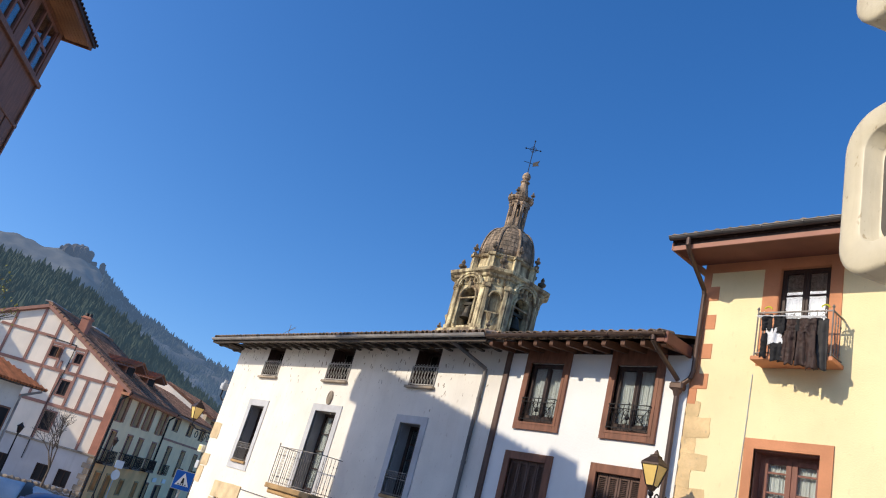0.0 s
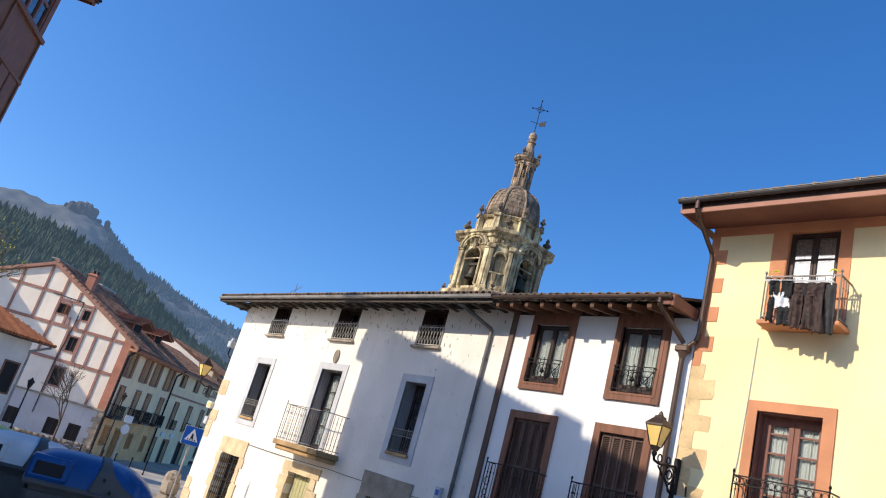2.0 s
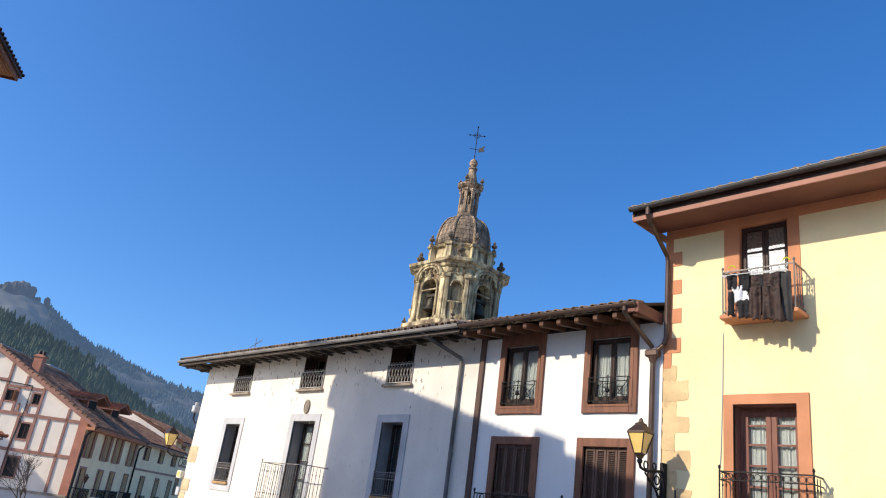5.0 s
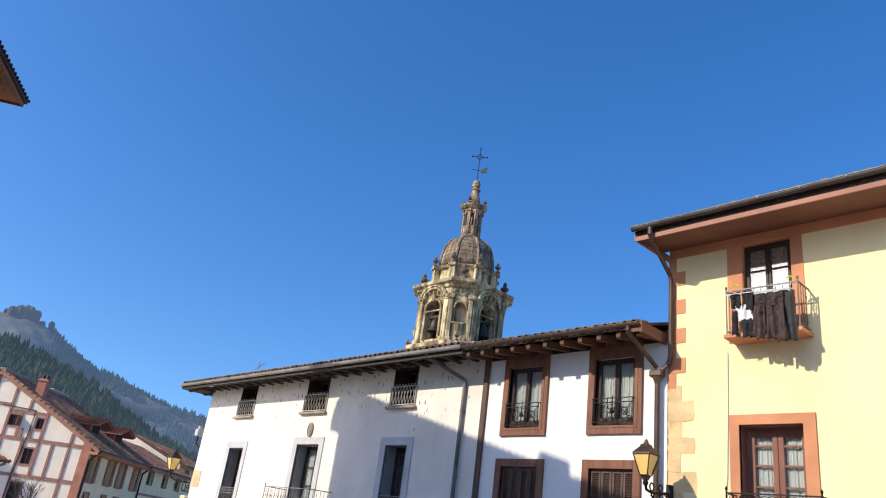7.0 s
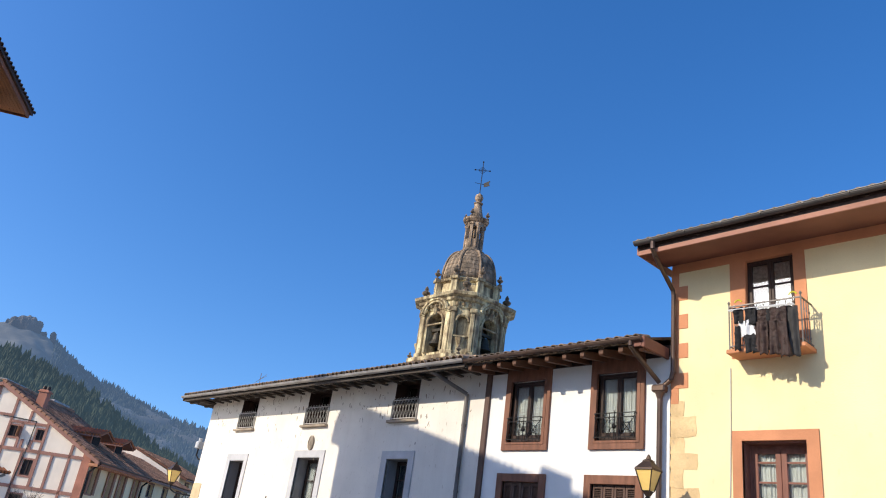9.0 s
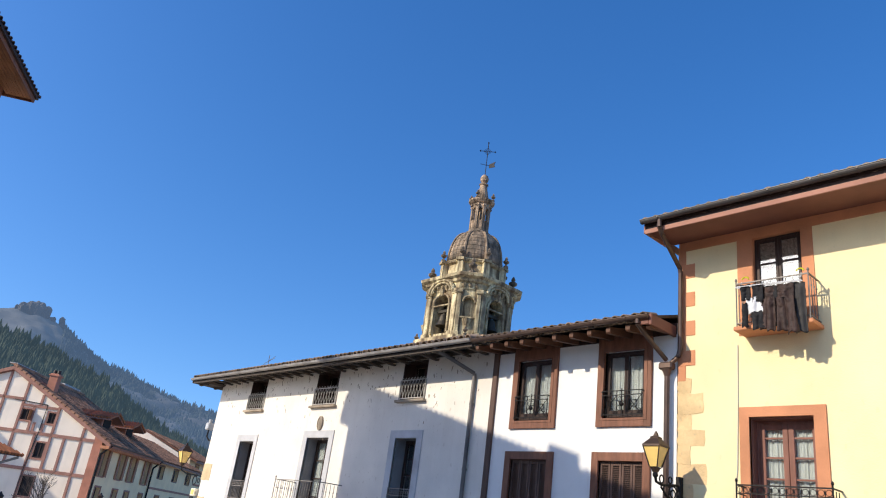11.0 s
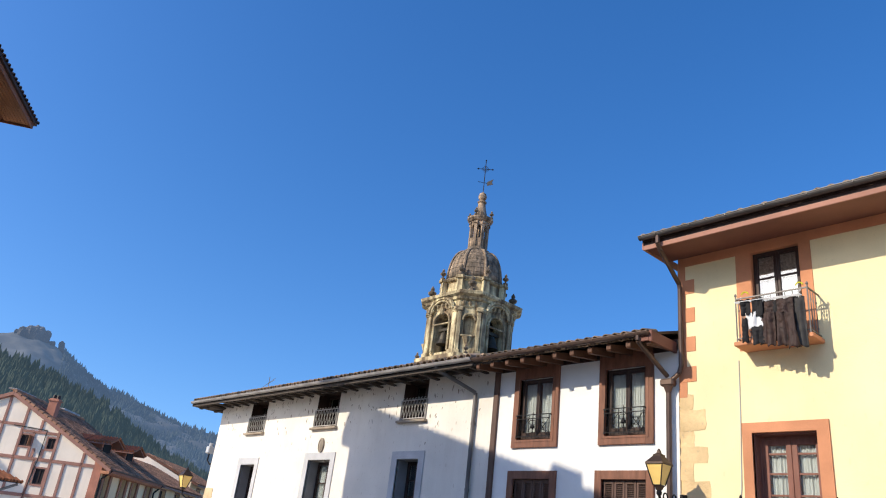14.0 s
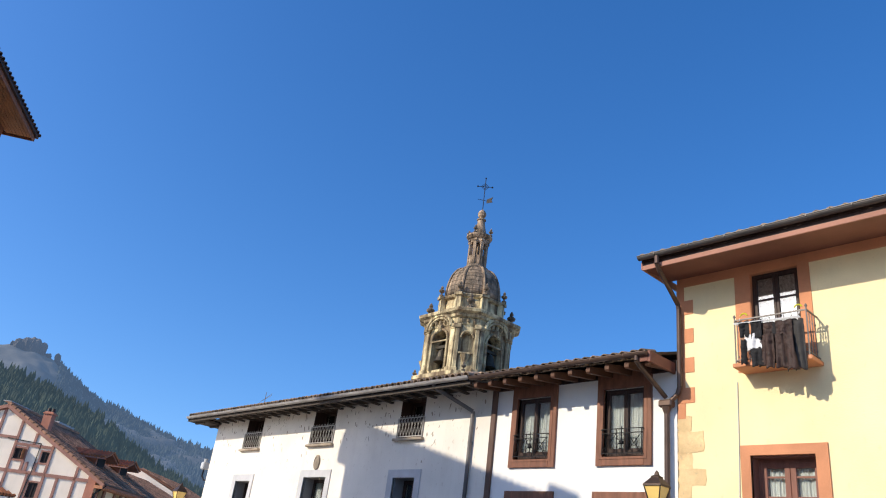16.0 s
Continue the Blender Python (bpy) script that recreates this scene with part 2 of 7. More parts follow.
def wall_sheet(bm, x0, x1, z0, z1, y0, y1, holes, warp=0.0):
    """A wall from y0 (front) to y1 with openings (x0, x1, z0, z1) cut right through."""
    xs = sorted({x0, x1, *[h[0] for h in holes], *[h[1] for h in holes]})
    zs = sorted({z0, z1, *[h[2] for h in holes], *[h[3] for h in holes]})
    xs = [x for x in xs if x0 <= x <= x1]
    zs = [z for z in zs if z0 <= z <= z1]

    def solid(i, j):
        if not (0 <= i < len(xs) - 1 and 0 <= j < len(zs) - 1):
            return False
        cx, cz = (xs[i] + xs[i + 1]) / 2, (zs[j] + zs[j + 1]) / 2
        return not any(h[0] < cx < h[1] and h[2] < cz < h[3] for h in holes)

    def quad(*p):
        bm.faces.new([bm.verts.new(v) for v in p])

    for i in range(len(xs) - 1):
        for j in range(len(zs) - 1):
            if not solid(i, j):
                continue
            a, b, c, d = xs[i], xs[i + 1], zs[j], zs[j + 1]
            quad((a, y0, c), (b, y0, c), (b, y0, d), (a, y0, d))
            quad((b, y1, c), (a, y1, c), (a, y1, d), (b, y1, d))
            if not solid(i - 1, j):
                quad((a, y1, c), (a, y0, c), (a, y0, d), (a, y1, d))
            if not solid(i + 1, j):
                quad((b, y0, c), (b, y1, c), (b, y1, d), (b, y0, d))
            if not solid(i, j - 1):
                quad((a, y1, c), (b, y1, c), (b, y0, c), (a, y0, c))
            if not solid(i, j + 1):
                quad((a, y0, d), (b, y0, d), (b, y1, d), (a, y1, d))
    bmesh.ops.remove_doubles(bm, verts=bm.verts, dist=0.0005)
    return bm


def link_mesh(name, bm, mat, smooth=False):
    me = bpy.data.meshes.new(name)
    bm.to_mesh(me)
    bm.free()
    me.materials.append(mat)
    if smooth:
        for p in me.polygons:
            p.use_smooth = True
    return me


def part(name, bm, mat, parent, label="", smooth=False):
    ob = new(name, link_mesh(name, bm, mat, smooth) if isinstance(bm, bmesh.types.BMesh) else bm)
    ob.parent = parent
    return tagged(ob, label) if label else ob


def piece(name, mesh, parent, x, y, z, rot=(0, 0, 0), scale=(1, 1, 1)):
    ob = new(name, mesh)
    ob.parent = parent
    ob.location, ob.rotation_euler, ob.scale = (x, y, z), rot, scale
    return ob


def thing(name, label, category, m=None, group="", kind=""):
    ob = tagged(new(name), label, category, group, kind)
    if m is not None:
        ob.matrix_world = m
    return ob


def tile_mesh(name, mat, length=0.42, r=0.1, up=True):
    bm = bm_new()
    seg = 6
    rings = []
    for y, ro in ((0.0, r), (length, r * 0.8)):
        outer = [bm.verts.new((ro * math.cos(math.pi * i / seg), y, ro * math.sin(math.pi * i / seg) * (1 if up else -1))) for i in range(seg + 1)]
        inner = [bm.verts.new(((ro - 0.018) * math.cos(math.pi * i / seg), y, (ro - 0.018) * math.sin(math.pi * i / seg) * (1 if up else -1))) for i in range(seg + 1)]
        rings.append((outer, inner))
    (a, ai), (b, bi) = rings
    for i in range(seg):
        bm.faces.new((a[i], a[i + 1], b[i + 1], b[i]))
        bm.faces.new((ai[i + 1], ai[i], bi[i], bi[i + 1]))
        bm.faces.new((a[i + 1], a[i], ai[i], ai[i + 1]))
    bmesh.ops.recalc_face_normals(bm, faces=bm.faces)
    return link_mesh(name, bm, mat)


TILE_UP = tile_mesh("tile_cover", M["tile"])
TILE_DOWN = tile_mesh("tile_channel", M["tile"], up=False)
TILE_DARK = tile_mesh("dark_tile_cover", M["dark_wood"], r=0.068)


# ---- openings ----
def casement(house, x0, x1, z0, z1, y, mat, leaves=2, bars=(), curtain=None, lace=0.0, stile=0.06, room=None, curtain_drop=0.0):
    """A glazed window or balcony door set at depth y: frame, leaves, glazing bars, panes and a curtain behind."""
    bm = bm_new()
    for a, b, c, d in ((x0, x0 + 0.05, z0, z1), (x1 - 0.05, x1, z0, z1), (x0 + 0.05, x1 - 0.05, z1 - 0.05, z1), (x0 + 0.05, x1 - 0.05, z0, z0 + 0.06)):
        box(bm, a, b, y, y + 0.09, c, d)
    win = part("window", bm, mat, house)
    w = (x1 - x0 - 0.1) / leaves
    for i in range(leaves):
        a, b = x0 + 0.05 + i * w, x0 + 0.05 + (i + 1) * w
        bm = bm_new()
        for p, q, c, d in ((a + 0.003, a + stile, z0 + 0.06, z1 - 0.05), (b - stile, b - 0.003, z0 + 0.06, z1 - 0.05), (a + stile, b - stile, z1 - 0.05 - stile, z1 - 0.053), (a + stile, b - stile, z0 + 0.063, z0 + 0.06 + stile * 1.6)):
            box(bm, p, q, y - 0.012, y + 0.05, c, d, 0.006)
        for t in bars:
            z = z0 + (z1 - z0) * t
            box(bm, a + stile, b - stile, y + 0.002, y + 0.04, z - 0.016, z + 0.016)
        part("leaf", bm, mat, win)
        bm = bm_new()
        box(bm, a + stile - 0.01, b - stile + 0.01, y + 0.015, y + 0.021, z0 + 0.1, z1 - 0.1)
        g = part("pane", bm, M["glass"], win)
        g.visible_shadow = False
        if curtain:
            bm = bm_new()
            n = 40
            top, low = z1 - 0.1, z0 + 0.08 + curtain_drop
            vs = []
            for k in range(n + 1):
                x = a + 0.03 + (b - a - 0.06) * k / n
                o = 0.016 * math.sin(k * 1.35 + i) + 0.01 * math.sin(k * 0.5 + 2 * i)
                vs.append((bm.verts.new((x, y + 0.085 + o, top)), bm.verts.new((x + 0.01 * math.sin(k), y + 0.09 + o * 1.2, low + 0.03 * math.sin(k * 0.8)))))
            for (p, q), (r, s) in zip(vs, vs[1:]):
                bm.faces.new((p, r, s, q))
            part("curtain", bm, M[curtain], win, smooth=True)
            if lace:
                bm = bm_new()
                box(bm, a + 0.03, b - 0.03, y + 0.06, y + 0.068, z1 - 0.1 - lace, z1 - 0.1)
                part("lace_panel", bm, M["lace"], win, "lace half curtain")
    # near-black box behind the window, its colour standing in for room shade
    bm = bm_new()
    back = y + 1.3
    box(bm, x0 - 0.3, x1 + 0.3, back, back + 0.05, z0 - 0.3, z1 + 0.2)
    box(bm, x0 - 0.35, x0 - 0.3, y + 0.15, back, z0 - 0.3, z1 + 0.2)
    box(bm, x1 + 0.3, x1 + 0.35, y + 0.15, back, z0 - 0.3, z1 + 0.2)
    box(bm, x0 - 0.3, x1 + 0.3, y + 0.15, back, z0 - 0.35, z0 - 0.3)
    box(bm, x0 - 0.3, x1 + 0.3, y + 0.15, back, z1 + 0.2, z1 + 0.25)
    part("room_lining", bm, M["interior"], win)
    return win


def surround(bm, x0, x1, z0, z1, i, y0, y1, sill=True):
    """A flat frame round an opening: outer bounds, inner bounds i = (x0, x1, z0, z1)."""
    box(bm, x0, i[0], y0, y1, z0, z1)
    box(bm, i[1], x1, y0, y1, z0, z1)
    box(bm, i[0], i[1], y0, y1, i[3], z1)
    if sill:
        box(bm, i[0], i[1], y0, y1, z0, i[2])
    return bm


def baluster_mesh(name, mat, h, r=0.008, knob=True):
    bm = bm_new()
    rod(bm, (0, 0, 0), (0, 0, h), r, seg=6)
    if knob:
        for z in (0.2, 0.8):
            lathe(bm, [(0.004, h * z - 0.03), (r * 2.0, h * z - 0.012), (r * 2.0, h * z + 0.012), (0.004, h * z + 0.03)], seg=6)
    return link_mesh(name, bm, mat)


def ring(bm, c, r, t, axis="y", seg=14, a0=0.0, a1=2 * math.pi):
    pts = []
    for i in range(seg + 1):
        a = a0 + (a1 - a0) * i / seg
        if axis == "y":
            pts.append((c[0] + r * math.cos(a), c[1], c[2] + r * math.sin(a)))
        else:
            pts.append((c[0], c[1] + r * math.cos(a), c[2] + r * math.sin(a)))
    return tube(bm, pts, t, seg=5)


def railing(house, x0, x1, yf, yw, z0, z1, mat, step=0.11, scrolls=False, name="balcony_railing", label=""):
    """A balcony railing along the front yf with returns to the wall yw: rails, then every baluster."""
    bm = bm_new()
    for z in (z1, z0 + 0.06) + ((z1 - 0.14, z0 + 0.2) if scrolls else ()):
        t = 0.012 if z == z1 else 0.009
        box(bm, x0, x1, yf - t, yf + t, z - t, z + t)
        for x in (x0, x1):
            box(bm, x - t, x + t, yf + t, yw, z - t, z + t)
    for x in (x0, x1):
        rod(bm, (x, yf, z0), (x, yf, z1 + 0.05), 0.014)
        lathe(bm, [(0.01, 0), (0.028, 0.03), (0.01, 0.07)], (x, yf, z1 + 0.04), 8)
    rail = part(name, bm, mat, house, label)
    h = z1 - z0 - 0.03
    me = baluster_mesh("baluster", mat, h)
    n = max(2, round((x1 - x0) / step))
    for i in range(1, n):
        piece("baluster", me, rail, x0 + (x1 - x0) * i / n, yf, z0)
    k = max(2, round((yw - yf) / step))
    for x in (x0, x1):
        for i in range(1, k):
            piece("baluster", me, rail, x, yf + (yw - yf) * i / k, z0)
    if scrolls:
        bm = bm_new()
        ring(bm, (0, 0, 0), 0.05, 0.006, seg=10)
        me = link_mesh("scroll", bm, mat)
        for i in range(n):
            x = x0 + (x1 - x0) * (i + 0.5) / n
            piece("scroll", me, rail, x, yf, z1 - 0.075)
            piece("scroll", me, rail, x, yf, z0 + 0.13)
    return rail


def eave_tiles(roof, x0, x1, y, z, slope, step=0.235):
    """The first course of clay tiles along an eave."""
    n = int((x1 - x0) / step)
    for i in range(n + 1):
        x = x0 + (x1 - x0) * (i + 0.5) / (n + 1)
        j = random.uniform(-0.02, 0.02)
        piece("roof_tile", TILE_UP, roof, x + j * 0.5, y + j, z + 0.045 + j * 0.3, (slope + j, j, j * 2))
        if i < n:
            piece("roof_tile", TILE_DOWN, roof, x + step / 2, y + 0.03 - j, z + 0.055, (slope, 0, 0))


def gutter(house, x0, x1, y, z, r, mat, brackets=0.9):
    bm = bm_new()
    seg = 8
    for x, flip in ((x0, 1),):
        a = [bm.verts.new((x0, y + r * math.cos(math.pi + math.pi * i / seg), z + r * math.sin(math.pi + math.pi * i / seg))) for i in range(seg + 1)]
        b = [bm.verts.new((x1, v.co.y, v.co.z)) for v in a]
        for i in range(seg):
            bm.faces.new((a[i], a[i + 1], b[i + 1], b[i]))
        bm.faces.new(a)
        bm.faces.new(b)
    rod(bm, (x0, y - r, z), (x1, y - r, z), 0.011, seg=6)
    x = x0 + 0.4
    while x < x1:
        box(bm, x - 0.012, x + 0.012, y - r - 0.006, y - r + 0.004, z - 0.03, z + 0.01)
        ring(bm, (x, y, z), r + 0.004, 0.006, "x", 8, math.pi, 2 * math.pi)
        x += brackets
    return part("gutter", bm, mat, house, smooth=False)


# ---- ground ----
UPHILL = Vector((-0.966, 0.259, 0))


def ground_z(x, y):
    u = x * UPHILL.x + y * UPHILL.y
    return float(np.interp(u, (-5, 0, 12, 27, 64, 120), (1.3, 1.2, 0.6, 0.0, -1.85, -3.0)))


bm = bm_new()
gx = [-4000, -1500, -600, -300, *range(-140, 41, 4), 120, 400, 1500, 4000]
gy = [-4000, -1000, -300, -100, *range(-40, 121, 4), 250, 700, 2000, 4000]
grid = [[bm.verts.new((x, y, ground_z(x, y))) for y in gy] for x in gx]
for i in range(len(gx) - 1):
    for j in range(len(gy) - 1):
        bm.faces.new((grid[i][j], grid[i + 1][j], grid[i + 1][j + 1], grid[i][j + 1]))
ground = part("ground", bm, M["asphalt"], None)
tagged(ground, "grey asphalt street sloping down between the houses", "ground", kind="structure")


# ---- the long white house ----
HX0, HX1, HY = -27.4, -12.64, 13.0
white = thing("white_house", "long whitewashed stone house with iron balconies and a tiled roof", "house", pose(0, HY, 0))
ATTIC = [(-25.05, -23.92, 6.86, 7.98), (-20.68, -19.45, 6.86, 7.98), (-16.28, -15.25, 6.86, 7.98)]
FIRST = [(-25.0, -24.02, 3.78, 5.75), (-20.64, -19.43, 3.36, 5.85), (-16.2, -15.3, 3.86, 5.81)]
LOWER = [(-25.4, -24.02, 0.66, 2.40), (-20.66, -19.36, -0.4, 2.52), (-16.52, -15.1, 0.8, 2.58)]
bm = bm_new()
wall_sheet(bm, HX0, HX1, -1.5, 8.215, 0, 0.55, ATTIC + FIRST + LOWER)
wall_w = part("front_wall", bm, M["white"], white)
bm = bm_new()
box(bm, HX0, HX0 + 0.5, 0.55, 10.5, -1.5, 8.2)
part("side_wall", bm, M["white"], white)
bm = bm_new()
box(bm, HX0, HX1, 10.5, 11, -1.5, 8.2)
part("back_wall", bm, M["white"], white)
# roof slab, tiles and eave boards
bm = bm_new()
prism(bm, [(-0.94, 8.00), (5.5, 9.98), (11.8, 8.00), (11.8, 7.93), (5.5, 9.90), (-0.94, 7.93)], 0, HX1 - HX0 + 0.72)
bmesh.ops.transform(bm, matrix=Matrix(((0, 1, 0, HX0 - 0.7), (1, 0, 0, 0), (0, 0, 1, 0), (0, 0, 0, 1))), verts=bm.verts)
bmesh.ops.recalc_face_normals(bm, faces=bm.faces)
roof_w = part("roof", bm, M["grey_wood"], white, "clay tiled roof with weathered eave boards")
# dark strip added so the gap over the rafters looks shaded
bm = bm_new()
box(bm, HX0 - 0.6, HX1 - 0.03, -0.07, -0.004, 7.985, 8.11, 0.01)
part("wall_plate", bm, M["grey_wood"], white)
eave_tiles(roof_w, HX0 - 0.68, HX1, -1.0, 8.0, 0.30)
bm = bm_new()
for k in range(1, 26):
    y = -1.0 + k * 0.25
    z = 8.065 + (y + 1.0) * 0.307
    n = 64
    for i in range(n):
        x = HX0 - 0.6 + (HX1 - HX0 + 0.6) * i / n
        box(bm, x, x + 0.15, y, y + 0.26, z + 0.01, z + 0.06)
tagged(part("tile_courses", bm, M["tile"], roof_w), kind="stuff")
bm = bm_new()
box(bm, 0, 0.11, -0.82, 0.0, 7.895, 7.94)
raf_w = link_mesh("rafter_end", bm, M["grey_wood"])
x = HX0 - 0.55
while x < HX1 - 0.1:
    piece("rafter_end", raf_w, roof_w, x, 0, 0)
    x += 0.62
bm = bm_new()
box(bm, HX0 - 0.7, HX1, -0.94, -0.88, 7.845, 8.01)
part("eave_board", bm, M["grey_wood"], white)
gutter(white, HX0 - 0.72, HX1 + 0.02, -1.01, 8.01, 0.075, M["zinc"], 1.1)


bm = bm_new()
box(bm, HX0 - 0.69, HX0 + 0.1, -0.88, 11.6, 7.865, 7.905)
for i in range(20):
    box(bm, HX0 - 0.66, HX0, -0.7 + i * 0.62, -0.6 + i * 0.62, 7.80, 7.864)
part("side_soffit", bm, M["grey_wood"], white, "dark boarded soffit of the side eave")
part("side_eave_board", box(bm_new(), HX0 - 0.74, HX0 - 0.692, -0.98, 5.0, 7.85, 8.16, 0.01), M["grey_wood"], white)
bm = bm_new()
rnd = random.Random(23)
for i in range(240):
    cx, cz = rnd.uniform(HX0 + 0.3, HX1 - 0.3), 7.95 - abs(rnd.gauss(0, 0.62))
    if any(o[0] - 0.15 < cx < o[1] + 0.15 and cz > 6.7 for o in ATTIC) or cz < 5.2:
        continue
    w, h = rnd.uniform(0.006, 0.026), rnd.uniform(0.012, 0.085)
    lean = rnd.uniform(-0.025, 0.025)
    n = 7
    prism(bm, [(cx + lean * math.sin(2 * math.pi * k / n) + w * rnd.uniform(0.6, 1.2) * math.cos(2 * math.pi * k / n), cz + h * rnd.uniform(0.6, 1.2) * math.sin(2 * math.pi * k / n)) for k in range(n)], -0.004, 0.02)
tagged(part("plaster_chips", bm, M["chip"], wall_w, "brown chips in the whitewash below the eave"), "brown chips in the whitewash below the eave", kind="stuff")


def reveal(house, o, mat, y0=0.045, y1=0.4, t=0.012):
    """Linings of an opening's sides and head."""
    bm = bm_new()
    box(bm, o[0] - 0.001, o[0] + t, y0, y1, o[2], o[3])
    box(bm, o[1] - t, o[1] + 0.001, y0, y1, o[2], o[3])
    box(bm, o[0] + t, o[1] - t, y0, y1, o[3] - t, o[3] + 0.001)
    return part("reveal_lining", bm, mat, house)


def attic_window(house, o):
    x0, x1, z0, z1 = o
    bm = bm_new()
    box(bm, x0 - 0.1, x1 + 0.1, -0.12, 0.3, z0 - 0.07, z0 + 0.0, 0.01)
    sill = part("attic_window_sill", bm, M["grey_stone"], house)
    casement(house, x0, x1, z0, z1, 0.40, M["dark_wood"], 2, (0.5,), None)
    bm = bm_new()
    yf, zt = -0.03, z0 + 0.56
    for z in (z0 + 0.05, zt):
        box(bm, x0 - 0.03, x1 + 0.03, yf - 0.01, yf + 0.01, z - 0.012, z + 0.012)
    n = 8
    w = (x1 - x0) / n
    for i in range(n):
        a = x0 + i * w
        ring(bm, (a + w / 2, yf, zt + 0.035), 0.035, 0.007, seg=8)
        rod(bm, (a, yf, z0 + 0.05), (a + w, yf, zt), 0.009, seg=5)
        rod(bm, (a + w, yf + 0.012, z0 + 0.05), (a, yf + 0.012, zt), 0.009, seg=5)
        
    for x in (x0 - 0.02, x1 + 0.02):
        box(bm, x - 0.012, x + 0.012, yf - 0.012, yf + 0.03, z0, zt)
    part("lattice_guard", bm, M["pale_iron"], sill, "diamond lattice iron guard")


for o in ATTIC:
    attic_window(white, o)
    reveal(white, o, M["dark_wood"], 0.004)
# these linings paint shade onto the first floor reveals
for o in FIRST:
    reveal(white, o, M["reveal"])


def framed_window(house, inner, outer, guard):
    x0, x1, z0, z1 = inner
    bm = bm_new()
    surround(bm, outer[0], outer[1], outer[2], outer[3], inner, -0.03, 0.04, sill=outer[2] < z0)
    fr = part("window_surround", bm, M["frame_stone"], house)
    casement(house, x0, x1, z0, z1, 0.38, M["dark_wood"], 2, (0.3, 0.52, 0.74), "curtain" if not guard else None)
    bm = bm_new()
    if guard:
        box(bm, x0 + 0.01, x1 + 0.05, -0.1, 0.35, z0 - 0.09, z0 - 0.002, 0.015)
        sill = part("window_sill", bm, M["sandstone"], house)
        h = 0.62
        bm = bm_new()
        for z in (z0 + 0.04, z0 + h * 0.72, z0 + h):
            box(bm, x0, x1, -0.055, -0.035, z - 0.009, z + 0.009)
        n = 9
        for i in range(n + 1):
            x = x0 + 0.02 + (x1 - x0 - 0.04) * i / n
            rod(bm, (x, -0.045, z0), (x, -0.045, z0 + h), 0.007, seg=5)
        for i in range(n):
            x = x0 + 0.02 + (x1 - x0 - 0.04) * (i + 0.5) / n
            ring(bm, (x, -0.045, z0 + h * 0.86), 0.035, 0.005, seg=8)
        part("window_guard", bm, M["grey_iron"], sill)
    else:
        bm.free()


framed_window(white, FIRST[0], (-25.25, -23.80, 3.48, 5.98), True)
framed_window(white, FIRST[1], (-20.88, -19.20, 3.36, 6.07), False)
framed_window(white, FIRST[2], (-16.43, -15.08, 3.60, 6.02), True)
# the stone balcony of the middle window
bm = bm_new()
box(bm, -20.86, -18.30, -0.82, 0.0, 3.20, 3.35, 0.02)
box(bm, -20.78, -18.38, -0.74, 0.0, 3.06, 3.20, 0.03)
balc = part("balcony", bm, M["sandstone"], white, "sandstone balcony slab")
railing(white, -20.80, -18.36, -0.76, 0.0, 3.36, 4.46, M["grey_iron"], 0.125)
# oval medallion
bm = bm_new()
lathe(bm, [(0.17, 0), (0.17, 0.05), (0.12, 0.07), (0.12, 0.05), (0.03, 0.08)], seg=18)
bmesh.ops.transform(bm, matrix=Matrix.Translation((-20.05, 0.0, 6.3)) @ Matrix.Rotation(radians(90), 4, "X") @ Matrix.Diagonal((0.85, 1.35, 1, 1)), verts=bm.verts)
part("oval_medallion", bm, M["grey_stone"], white, "small carved oval stone plaque")


def rough_stone(parent, mat, x0, x1, z0, z1, proud=0.03, depth=0.12):
    """A dressed stone with chipped, uneven edges, set in the wall face."""
    bm = bm_new()
    n = 3
    pts = []
    for (a, c), (b, d) in (((x0, z0), (x1, z0)), ((x1, z0), (x1, z1)), ((x1, z1), (x0, z1)), ((x0, z1), (x0, z0))):
        for i in range(n):
            t = i / n
            pts.append((a + (b - a) * t + random.uniform(-0.02, 0.02), c + (d - c) * t + random.uniform(-0.02, 0.02)))
    prism(bm, pts, -proud - random.uniform(0, 0.012), depth)
    return part("stone", bm, mat, parent)


# stone surrounds of the ground floor openings
def stone_jambs(parent, mat, o, w, lintel, sill=0.0, out=0.18):
    x0, x1, z0, z1 = o
    rough_stone(parent, mat, x0 - w - 0.1, x1 + w + 0.1, z1, z1 + lintel, depth=0.35)
    for side in (-1, 1):
        z = max(z0, -0.4)
        k = 0
        while z < z1 - 0.05:
            h = min(random.uniform(0.34, 0.55), z1 - z)
            ww = w + (out if k % 2 else 0) + random.uniform(-0.03, 0.05)
            if side < 0:
                rough_stone(parent, mat, x0 - ww, x0, z + 0.008, z + h - 0.008, depth=0.35)
            else:
                rough_stone(parent, mat, x1, x1 + ww, z + 0.008, z + h - 0.008, depth=0.35)
            z += h
            k += 1
    if sill:
        rough_stone(parent, mat, x0 - 0.3, x1 + 0.3, z0 - sill, z0, depth=0.35)


stone_jambs(wall_w, M["pale_stone"], LOWER[0], 0.2, 0.55, 0.22)
stone_jambs(wall_w, M["pale_stone"], LOWER[1], 0.32, 0.3)
stone_jambs(wall_w, M["grey_stone"], LOWER[2], 0.25, 0.62, 0.25)
z = -0.4
k = 0
while z < 7.6:
    h = random.uniform(0.4, 0.62)
    if random.random() < (0.7 if z < 3.2 else 0.4):
        rough_stone(wall_w, M["pale_stone"], HX0 - 0.012, HX0 + (0.62 if k % 2 else 0.34) + random.uniform(-0.08, 0.08), z + 0.01, z + h - 0.01, 0.015)
    z += h
    k += 1


